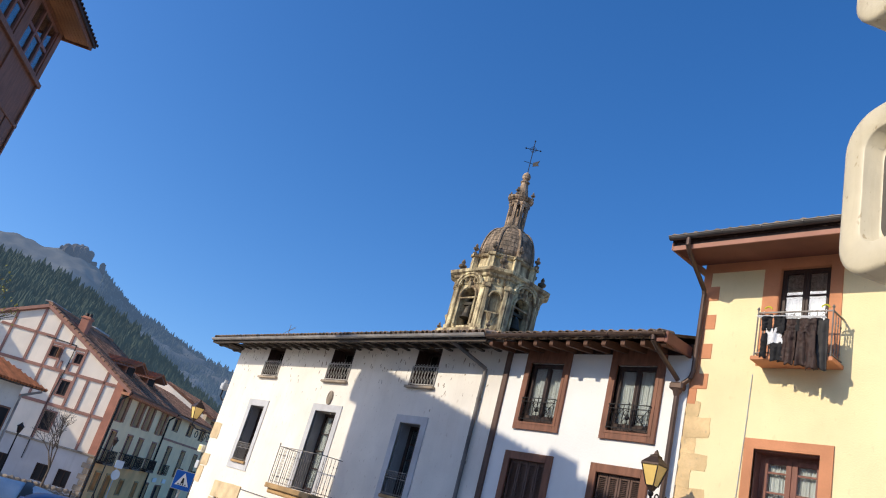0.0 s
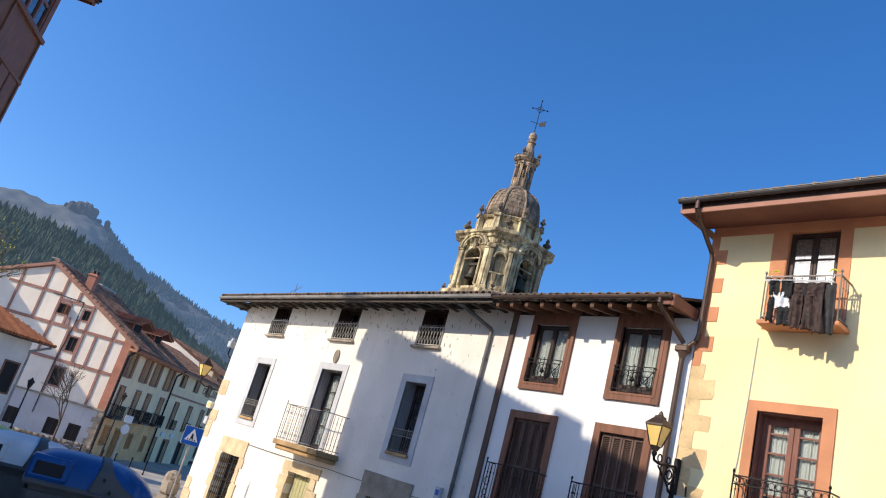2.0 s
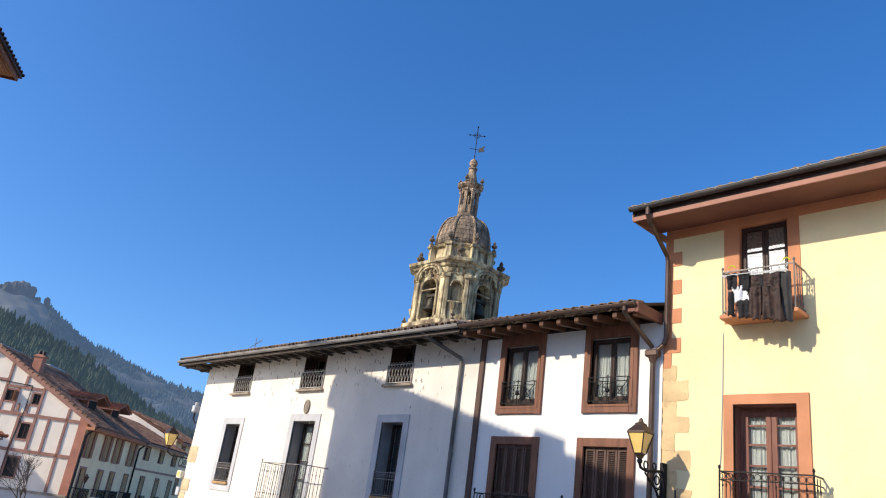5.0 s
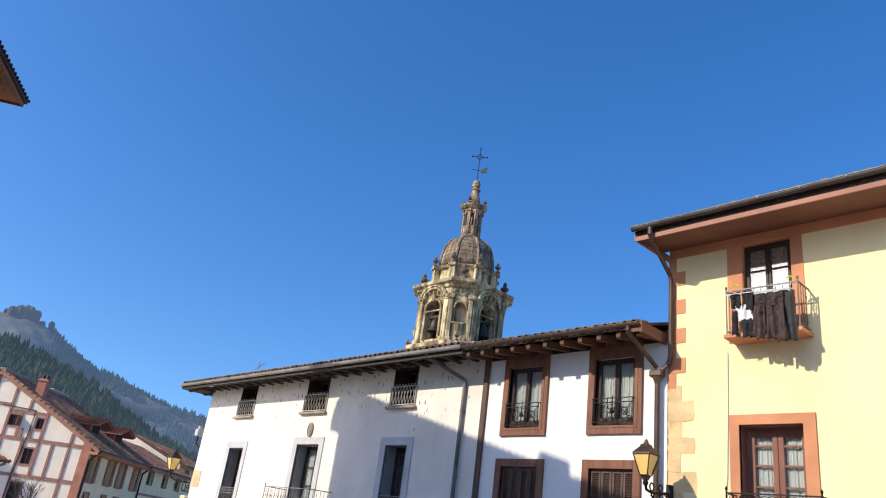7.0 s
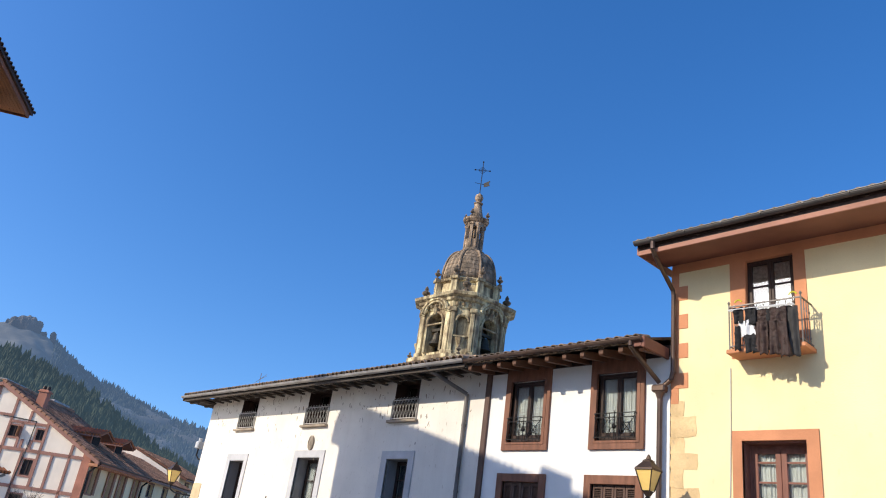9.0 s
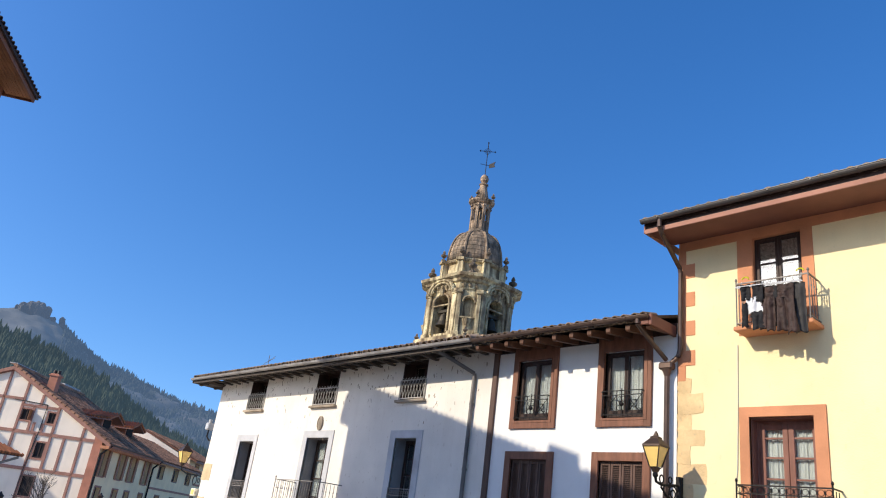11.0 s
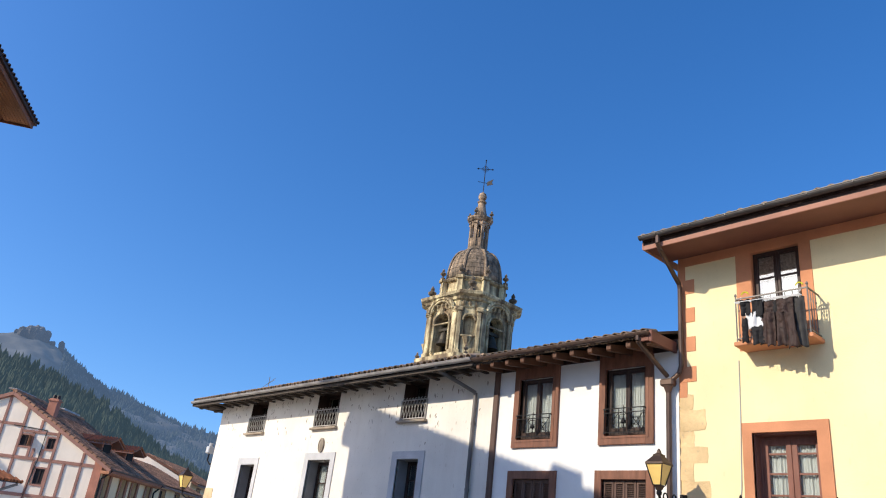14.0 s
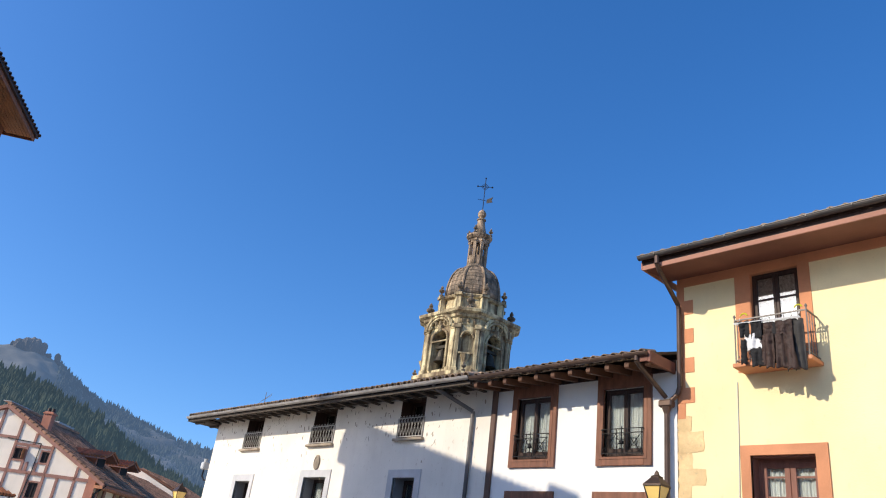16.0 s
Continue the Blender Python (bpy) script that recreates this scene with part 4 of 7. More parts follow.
box(bm, -1.15, 1.15, -1.15, 1.15, 15.4, 18.9)
part("bell_chamber_core", bm, M["tower_dark"], tower)
drum_blocks = bm_new()
bmesh.ops.create_cube(drum_blocks, size=1, matrix=Matrix.LocRotScale((2.2, 0, 20.45), None, (0.34, 0.42, 1.15)))
bmesh.ops.create_cube(drum_blocks, size=1, matrix=Matrix.LocRotScale((2.28, 0, 21.1), None, (0.42, 0.56, 0.2)))
drum_blocks = link_mesh("drum_buttress", drum_blocks, M["tower"])
for i in range(8):
    a = i * math.pi / 4 + math.pi / 8
    piece("drum_buttress", drum_blocks, tower, 0, 0, 0, (0, 0, a))
# dome: ribs and courses
bm = bm_new()
prof = []
for i in range(11):
    t = i / 10
    prof.append((0.66 + 1.32 * math.cos(t * math.pi / 2) ** 0.8, 21.35 + 2.4 * math.sin(t * math.pi / 2) ** 1.1))
lathe(bm, prof, seg=32)
dome = part("dome", bm, M["tower_dark"], tower, "blackened ribbed stone dome", smooth=True)
bm = bm_new()
tube(bm, [(r * 1.01, 0, z) for r, z in prof], 0.1, 6)
rib = link_mesh("dome_rib", bm, M["tower_dark"])
for i in range(8):
    piece("dome_rib", rib, dome, 0, 0, 0, (0, 0, i * math.pi / 4 + math.pi / 8))
bm = bm_new()
for r, z in prof[1:9]:
    n = 48
    pts = [((r + 0.004) * math.cos(2 * math.pi * i / n), (r + 0.004) * math.sin(2 * math.pi * i / n), z) for i in range(n + 1)]
    tube(bm, pts, 0.016, 4)
tagged(part("dome_courses", bm, M["tower_dark"], dome), kind="stuff")
bm = bm_new()
lathe(bm, [(0.8, 23.62), (0.92, 23.74), (0.92, 23.88), (0.78, 23.96), (0.72, 24.12)], seg=16)
part("lantern_collar", bm, M["tower_dark"], tower)
bm = bm_new()
for i in range(8):
    a = i * math.pi / 4 + math.pi / 8
    m = Matrix.Rotation(a, 4, "Z")
    bmesh.ops.create_cube(bm, size=1, matrix=m @ Matrix.LocRotScale((0.6, 0, 25.1), None, (0.24, 0.2, 2.05)))
    bmesh.ops.create_cube(bm, size=1, matrix=m @ Matrix.LocRotScale((0.64, 0, 26.0), None, (0.3, 0.27, 0.14)))
    m2 = Matrix.Rotation(a + math.pi / 8, 4, "Z")
    bmesh.ops.create_cube(bm, size=1, matrix=m2 @ Matrix.LocRotScale((0.58, 0, 24.45), None, (0.16, 0.34, 0.7)))
    bmesh.ops.create_cube(bm, size=1, matrix=m2 @ Matrix.LocRotScale((0.58, 0, 25.98), None, (0.16, 0.34, 0.3)))
    for s in (-1, 1):
        bmesh.ops.create_cube(bm, size=1, matrix=m2 @ Matrix.LocRotScale((0.56, s * 0.13, 25.78), Euler((s * 0.8, 0, 0)), (0.15, 0.1, 0.2)))
lathe(bm, [(0.3, 24.0), (0.3, 26.1)], seg=8)
part("lantern", bm, M["tower_grey"], tower)
bm = bm_new()
lathe(bm, [(0.62, 26.1), (0.8, 26.2), (0.94, 26.34), (0.96, 26.46), (0.82, 26.52), (0.52, 26.56), (0.46, 26.8), (0.3, 27.5), (0.26, 27.8), (0.34, 27.86), (0.34, 27.93), (0.16, 27.98), (0.14, 28.05), (0.28, 28.2), (0.32, 28.4), (0.24, 28.6), (0.1, 28.72), (0.03, 28.8)], seg=16)
part("lantern_spire", bm, M["tower_grey"], tower, smooth=False)


def urn(z, s=1.0):
    bm = bm_new()
    lathe(bm, [(0.26 * s, 0), (0.26 * s, 0.22 * s), (0.1 * s, 0.3 * s), (0.09 * s, 0.42 * s), (0.3 * s, 0.6 * s), (0.34 * s, 0.74 * s), (0.2 * s, 0.86 * s), (0.12 * s, 0.92 * s), (0.17 * s, 1.02 * s), (0.13 * s, 1.14 * s), (0.03 * s, 1.3 * s)], seg=10)
    return link_mesh("pinnacle", bm, M["tower_dark"])


um, ul = urn(0, 0.9), urn(0, 0.5)
for sx in (-1, 1):
    for sy in (-1, 1):
        piece("urn_pinnacle", um, tower, sx * 2.0, sy * 2.0, 19.82)
for i in range(8):
    a = i * math.pi / 4 + math.pi / 8
    piece("drum_pinnacle", urn(0, 0.65) if i == 0 else bpy.data.meshes["pinnacle.002"], tower, 2.4 * math.cos(a), 2.3 * math.sin(a), 21.2)
    if i % 2 == 0:
        piece("lantern_pinnacle", ul, tower, 0.86 * math.cos(a), 0.86 * math.sin(a), 26.46)
# corner pinnacles at the foot of the bell stage
for sx in (-1, 1):
    for sy in (-1, 1):
        piece("foot_pinnacle", ul, tower, sx * 2.35, sy * 2.35, 15.5)
bm = bm_new()
rod(bm, (0, 0, 28.75), (0, 0, 31.5), 0.03, seg=6)
rod(bm, (-0.55 * 0.7, -0.55 * 0.7, 30.75), (0.55 * 0.7, 0.55 * 0.7, 30.75), 0.025, seg=6)
for s in (-1, 1):
    lathe(bm, [(0.02, -0.07), (0.08, 0), (0.02, 0.07)], (s * 0.39, s * 0.39, 30.75), 6)
    for r in (0.3, 0.18):
        rod(bm, (s * r * 0.7, s * r * 0.7, 30.75), (0, 0, 30.75 + r), 0.016, seg=5)
        rod(bm, (s * r * 0.7, s * r * 0.7, 30.75), (0, 0, 30.75 - r), 0.016, seg=5)
rod(bm, (-0.4, -0.25, 29.7), (0.25, 0.3, 29.55), 0.022, seg=6)
prism(bm, [(0.12, 29.38), (0.75, 29.28), (0.62, 29.5), (0.75, 29.72), (0.12, 29.7)], 0.19, 0.22)
lathe(bm, [(0.02, 0), (0.07, 0.08), (0.02, 0.16)], (0, 0, 31.4), 6)
part("weathervane_cross", bm, M["iron"], tower, "black iron cross with a weathervane")


def bell(scale):
    bm = bm_new()
    s = scale
    lathe(bm, [(0.5 * s, 0), (0.46 * s, 0.08 * s), (0.36 * s, 0.3 * s), (0.3 * s, 0.62 * s), (0.24 * s, 0.78 * s), (0.08 * s, 0.84 * s), (0.06 * s, 0.95 * s)], seg=20)
    box(bm, -0.55 * s, 0.55 * s, -0.1 * s, 0.1 * s, 0.93 * s, 1.15 * s, 0.02)
    return bm


for q in range(4):
    m = Matrix.Rotation(q * math.pi / 2, 4, "Z") @ Matrix.Translation((0, -TH + 0.3, 16.4))
    bm = bell(1.0)
    rod(bm, (-0.75, 0, 1.05), (0.75, 0, 1.05), 0.04)
    bmesh.ops.transform(bm, matrix=m, verts=bm.verts)
    part("bell", bm, M["bronze"], tower, "dark bronze bell hung in the arch", smooth=False)


# ---- the brown gallery house that shades the street ----
C = Vector((-22.36, 1.91, 0.38))
dark_house = thing("brown_gallery_house", "brown panelled house with a glazed gallery and boarded eaves", "house", Matrix.Translation(C) @ Matrix.Rotation(radians(-29), 4, "Z"))
# local x runs along the street front, local y inwards is negative here: the front faces +y
DL = 17.5
bm = bm_new()
for z in (-0.6, 13.2):
    quad_ = [bm.verts.new(p) for p in ((0.02, -0.4, z), (DL, -0.4, z), (DL, -3.4, z), (2.2, -3.4, z))]
    bm.faces.new(quad_)
bm.verts.ensure_lookup_table()
for i in range(4):
    bm.faces.new((bm.verts[i], bm.verts[(i + 1) % 4], bm.verts[4 + (i + 1) % 4], bm.verts[4 + i]))
bmesh.ops.recalc_face_normals(bm, faces=bm.faces)
part("body", bm, M["brown"], dark_house)
bm = bm_new()
DW = [(0.25 + i * 2.1, 1.95 + i * 2.1, 11.55, 13.1) for i in range(8)]
wall_sheet(bm, 0, DL, -0.6, 13.2, 0.0, -0.38, DW)
for f_ in bm.faces:
    f_.normal_flip()
part("front_wall", bm, M["brown"], dark_house)
for o in DW[:3]:
    bm = bm_new()
    surround(bm, o[0], o[1], o[2], o[3], (o[0] + 0.08, o[1] - 0.08, o[2] + 0.08, o[3] - 0.08), -0.12, -0.03)
    w = part("gallery_window", bm, M["red_wood"], dark_house)
    for x in ((2 * o[0] + o[1]) / 3, (o[0] + 2 * o[1]) / 3):
        bm = bm_new()
        box(bm, x - 0.045, x + 0.045, -0.12, -0.03, o[2] + 0.08, o[3] - 0.08)
        part("mullion", bm, M["red_wood"], w)
    bm = bm_new()
    box(bm, o[0] + 0.08, o[1] - 0.08, -0.11, -0.04, (o[2] + o[3]) / 2 - 0.045, (o[2] + o[3]) / 2 + 0.045)
    part("transom", bm, M["red_wood"], w)
    for i in range(3):
        for j in range(2):
            bm = bm_new()
            box(bm, o[0] + (o[1] - o[0]) * i / 3 + 0.04, o[0] + (o[1] - o[0]) * (i + 1) / 3 - 0.04, -0.085, -0.075, o[2] + 0.775 * j + 0.04, o[2] + 0.775 * (j + 1) - 0.04)
            part("pane", bm, M["glass"], w)
    # black sheet behind the panes paints the gallery's unlit inside
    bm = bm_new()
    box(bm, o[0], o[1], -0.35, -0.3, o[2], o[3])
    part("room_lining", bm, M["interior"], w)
bm = bm_new()
box(bm, -0.08, DL, 0.0, 0.1, 11.36, 11.5, 0.01)
box(bm, -0.05, DL, 0.0, 0.06, 10.0, 10.1, 0.01)
for i in range(9):
    box(bm, i * 2.1 - 0.02, i * 2.1 + 0.06, 0.0, 0.05, 8.5, 11.36)
    for j in range(3):
        box(bm, i * 2.1 + 0.2 + j * 0.62, i * 2.1 + 0.72 + j * 0.62, 0.0, 0.03, 8.7, 10.0, 0.01)
part("panelling", bm, M["brown"], dark_house)
bm = bm_new()
box(bm, -0.2, DL + 0.3, -0.0, 0.72, 13.235, 13.26)
soffit_d = part("boarded_soffit", bm, material("warm_eave_boards", (0.36, 0.16, 0.07), 0.6, 0.15, 24, 2, 0.1, stretch=(1, 6, 6)), dark_house, "warm brown boarded soffit")
bm = bm_new()
box(bm, -0.2, DL + 0.3, 0.003, 0.094, 13.2, 13.234, 0.004)
soffit_plank = link_mesh("soffit_board", bm, soffit_d.data.materials[0])
for i in range(7):
    piece("soffit_board", soffit_plank, soffit_d, 0, 0.1 * i, 0)
bm = bm_new()
box(bm, -0.22, DL + 0.3, 0.72, 0.77, 13.14, 13.34, 0.008)
box(bm, -0.26, -0.22, -0.4, 0.77, 13.14, 13.34, 0.008)
part("fascia_board", bm, M["brown"], dark_house)
bm = bm_new()
prism(bm, [(0.84, 13.36), (-0.8, 13.8), (-1.4, 13.6), (-1.4, 13.26), (0.84, 13.26)], 0, DL + 0.8)
bmesh.ops.transform(bm, matrix=Matrix(((0, 1, 0, -0.28), (1, 0, 0, 0), (0, 0, 1, 0), (0, 0, 0, 1))), verts=bm.verts)
bmesh.ops.recalc_face_normals(bm, faces=bm.faces)
roof_d = part("roof", bm, M["dark_wood"], dark_house)
for i in range(86):
    x = -0.22 + i * 0.206
    piece("roof_tile", TILE_DARK, roof_d, x, 0.88, 13.33, (0.3, 0, math.pi))
bm = bm_new()
box(bm, 7.3, 8.12, -0.3, 0.4, 13.4, 13.92, 0.02)
part("chimney", bm, M["white"], dark_house)


# ---- the houses down the street ----
STREET = Matrix.Translation((-60.7, 20.25, -0.35)) @ Matrix.Rotation(radians(140), 4, "Z")
row = thing("half_timbered_house", "cream half-timbered gable house with a clay tiled roof", "house", STREET)
M["cream_wall"] = material("cream_plaster", (0.93, 0.80, 0.64), 0.9, 0.05, 30, 0.6, 0.2, streak=0.12)
M["pink_beam"] = material("faded_red_timber", (0.40, 0.20, 0.145), 0.8, 0.12, 20, 1, 0.2)
M["corner_board"] = material("terracotta_corner_paint", (0.52, 0.22, 0.14), 0.85, 0.12, 20, 1, 0.2)
# cream and ochre paint, both reddened to stand in for warm bounced light
M["cream_front"] = material("bounce_warmed_cream_plaster", (0.95, 0.71, 0.42), 0.9, 0.07, 30, 0.6, 0.2, streak=0.15)
M["ochre"] = material("bounce_warmed_ochre_plaster", (0.90, 0.51, 0.22), 0.9, 0.1, 20, 0.8, 0.2, streak=0.15)
M["white_base"] = material("grey_white_limewash", (0.56, 0.545, 0.54), 0.9, 0.08, 20, 0.6, 0.2, streak=0.3)
M["shutter_brown"] = material("warm_brown_shutter_paint", (0.36, 0.155, 0.07), 0.6, 0.15, 24, 2, 0.15, stretch=(6, 6, 1))
M["tile_brown"] = material("brown_clay_tile", (0.52, 0.29, 0.18), 0.9, 0.25, 20, 1.2, 0.4, rand=0.55)
RL, RW, RE, RR = 13.3, 20.0, 7.7, 12.22
RIDGE = 8.35
s_ = (RR - RE) / RIDGE
s_back = 0.40
BACK_EAVE = RR - s_back * (RW - RIDGE)
F2 = [(0.75, 1.85, 5.0, 7.0), (4.55, 5.65, 5.0, 7.0), (7.3, 8.4, 5.0, 7.0), (11.05, 12.15, 5.0, 7.0)]
F1 = [(1.0, 2.1, 1.75, 4.15), (4.75, 5.85, 1.75, 4.15), (7.55, 8.65, 1.75, 4.15), (11.2, 12.3, 1.75, 4.15)]
F0 = [(1.3, 2.2, -0.5, 0.9), (3.7, 4.7, -2.4, 0.8), (7.0, 7.85, -0.6, 0.55), (10.7, 11.5, -0.75, 0.5)]
bm = bm_new()
wall_sheet(bm, 0, RL, 1.55, RE, 0, 0.4, F2 + F1)
part("street_front", bm, M["cream_front"], row)
bm = bm_new()
wall_sheet(bm, 0, RL, -3.2, 1.55, 0.02, 0.4, F0)
part("ground_floor_front", bm, M["ochre"], row)
GW = [(6.0, 6.8, 8.3, 9.12), (4.08, 4.68, 8.27, 9.07), (4.2, 4.95, 5.64, 6.78), (4.25, 5.15, 2.85, 4.25), (8.4, 9.3, 5.4, 6.6)]
GB = [(2.9, 4.05, -0.75, 0.5), (1.27, 2.3, -0.75, 0.5), (6.3, 7.3, -0.75, 0.5)]


def gable_sheet(bm, y0, y1, z0, top, holes, deep=0.35):
    """The gable in upright strips between the openings' edges, up to the line top(y)."""
    ys = sorted({y0, y1, RIDGE, *[h[0] for h in holes], *[h[1] for h in holes]})
    ys = [y for y in ys if y0 <= y <= y1]
    for a, b in zip(ys, ys[1:]):
        cuts = sorted((h[2], h[3]) for h in holes if h[0] <= a and b <= h[1])
        z = z0
        for lo, hi in cuts + [(None, None)]:
            t0, t1 = (top(a), top(b)) if lo is None else (lo, lo)
            front = [bm.verts.new((0.004, p, q)) for p, q in ((a, z), (b, z), (b, t1), (a, t0))]
            back = [bm.verts.new((0.004 + deep, p, q)) for p, q in ((a, z), (b, z), (b, t1), (a, t0))]
            bm.faces.new(front)
            bm.faces.new(list(reversed(back)))
            for i in range(4):
                bm.faces.new((front[(i + 1) % 4], front[i], back[i], back[(i + 1) % 4]))
            z = hi
    bmesh.ops.recalc_face_normals(bm, faces=bm.faces)
    return bm


def rake(y):
    return RE + s_ * y if y < RIDGE else RR - s_back * (y - RIDGE)


gable = part("gable_wall", gable_sheet(bm_new(), 0.02, RW, 2.0, rake, GW), M["cream_wall"], row)
part("gable_base", gable_sheet(bm_new(), 0.02, RW, -3.2, lambda y: 2.0, GB), M["white_base"], row, "whitewashed lower gable wall")
bm = bm_new()
box(bm, 0.4, RL, RW - 0.4, RW, -3.2, BACK_EAVE)
part("back_wall", bm, M["cream_wall"], row)


def beam(a, b, w=0.2, mat="pink_beam", deep=0.08):
    """A timber on the gable, from (y, z) to (y, z)."""
    bm = bm_new()
    (y0, z0), (y1, z1) = a, b
    d = Vector((0, y1 - y0, z1 - z0))
    m = Matrix.Translation((-deep / 2 + 0.01, (y0 + y1) / 2, (z0 + z1) / 2)) @ Matrix.Rotation(math.atan2(d.z, d.y), 4, "X")
    bmesh.ops.create_cube(bm, size=1, matrix=m @ Matrix.Diagonal((deep, d.length, w, 1)))
    part("timber", bm, M[mat], gable)


beam((0.33, 2.0), (0.33, RE + 0.1), 0.66, "corner_board", 0.07)
beam((0.6, 7.42), (14.5, 7.42), 0.24)
beam((0.6, 4.78), (14.5, 4.78), 0.24)
beam((4.1, 9.42), (6.9, 9.42), 0.2)
beam((6.9, 9.85), (11.5, 9.85), 0.2)
for y, z0, z1 in ((1.65, 2.1, 8.3), (2.95, 4.85, 7.35), (4.0, 4.85, 9.6), (5.5, 9.45, 10.35), (5.55, 7.5, 8.2), (4.85, 7.5, 8.2), (5.9, 7.5, 9.4), (6.9, 5.0, 11.2), (8.5, 7.5, 12.0), (10.6, 2.1, 11.2), (13.0, 2.1, 10.2), (5.25, 2.1, 7.4)):
    beam((y, z0), (y, z1), 0.19)
beam((0, RE - 0.05), (RIDGE, RR - 0.12), 0.34)
beam((RW, BACK_EAVE - 0.1), (RIDGE, RR - 0.12), 0.34)
for y0, y1, z0, z1 in GW + GB:
    bm = bm_new()
    f_ = 0.09
    mid = (y0 + y1) / 2
    for a, b, c_, d_ in ((y0, y0 + f_, z0, z1), (y1 - f_, y1, z0, z1), (y0 + f_, y1 - f_, z1 - f_, z1), (y0 + f_, y1 - f_, z0, z0 + f_), (mid - 0.04, mid + 0.04, z0 + f_, z1 - f_)):
        box(bm, 0.06, 0.13, a, b, c_, d_)
    w = part("gable_window", bm, M["dark_wood"], row)
    # black sheets in place of glass and room, shade put into their colour
    bm = bm_new()
    box(bm, 0.1, 0.11, y0 + 0.05, y1 - 0.05, z0 + 0.05, z1 - 0.05)
    part("pane", bm, M["interior"], w)
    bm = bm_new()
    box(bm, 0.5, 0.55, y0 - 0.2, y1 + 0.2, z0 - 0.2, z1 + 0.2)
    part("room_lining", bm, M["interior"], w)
    if z0 > 2:
        bm = bm_new()
        surround(bm, y0 - 0.12, y1 + 0.12, z0 - 0.14, z1 + 0.12, (y0, y1, z0, z1), -0.05, 0.0)
        bmesh.ops.transform(bm, matrix=Matrix(((0, 1, 0, 0), (1, 0, 0, 0), (0, 0, 1, 0), (0, 0, 0, 1))), verts=bm.verts)
        bmesh.ops.recalc_face_normals(bm, faces=bm.faces)
        part("casing", bm, M["pink_beam"], w)
# one open shutter by the highest window
bm = bm_new()
box(bm, -0.5, -0.05, 5.93, 5.98, 8.32, 9.1, 0.01)
part("open_shutter", bm, M["shutter_brown"], row)
bm = bm_new()
box(bm, -0.12, 0.0, 0.02, 17, 1.92, 2.08, 0.02)
part("string_course", bm, M["grey_stone"], row)
for i in range(7):
    rough = bm_new()
    w_ = 0.75 if i % 2 else 0.5
    box(rough, -0.03, 0.0, 0.03, w_, 1.86 - 0.42 * (i + 1), 1.83 - 0.42 * i, 0.02)
    part("quoin_stone", rough, M["grey_stone"], row)
bm = bm_new()
tube(bm, [(-0.06, 7.6, 9.75), (-0.06, 4.95, 9.62), (-0.06, 5.0, 7.6), (-0.06, 5.25, 4.9), (-0.06, 5.3, 0.5)], 0.035, 6)
part("wall_cable", bm, M["cable"], row)
for o in F2 + F1 + F0:
    bm = bm_new()
    surround(bm, o[0] - 0.14, o[1] + 0.14, o[2] - 0.1, o[3] + 0.14, o, -0.04, 0.02)
    w = part("window", bm, M["pink_beam"] if o[2] > 1 else M["sandstone"], row)
    # upper panes are near-black sheets that stand in for unlit rooms
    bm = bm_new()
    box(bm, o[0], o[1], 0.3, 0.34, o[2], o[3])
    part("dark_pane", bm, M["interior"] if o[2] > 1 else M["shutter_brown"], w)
    bm = bm_new()
    mid = (o[0] + o[1]) / 2
    box(bm, mid - 0.05, mid + 0.05, 0.2, 0.3, o[2], o[3])
    part("mullion", bm, M["dark_wood"], w)
    if o in F2:
        for a, b in ((o[0] - 0.42, o[0] - 0.02), (o[1] + 0.02, o[1] + 0.5)):
            bm = bm_new()
            box(bm, a, b, -0.1, -0.045, o[2] - 0.04, o[3] + 0.04, 0.008)
            for q in range(9):
                z = o[2] + 0.12 + q * 0.21
                box(bm, a + 0.06, b - 0.06, -0.115, -0.1, z, z + 0.06)
            part("shutter", bm, M["shutter_brown"], w)
for o in F1:
    bm = bm_new()
    box(bm, o[0] - 0.5, o[1] + 0.5, -0.55, 0.0, 1.58, 1.72)
    b_ = part("balcony", bm, M["dark_wood"], row)
    bm = bm_new()
    for z in (1.78, 2.66):
        box(bm, o[0] - 0.48, o[1] + 0.48, -0.55, -0.51, z, z + 0.05)
        for x in (o[0] - 0.48, o[1] + 0.44):
            box(bm, x, x + 0.04, -0.51, 0.0, z, z + 0.05)
    for i in range(19):
        x = o[0] - 0.47 + i * (o[1] - o[0] + 0.94) / 18
        rod(bm, (x, -0.53, 1.72), (x, -0.53, 2.66), 0.018, seg=4)
    for x in (o[0] - 0.46, o[1] + 0.46):
        for y in (-0.4, -0.27, -0.14):
            rod(bm, (x, y, 1.72), (x, y, 2.66), 0.018, seg=4)
    part("balcony_railing", bm, M["iron"], b_)


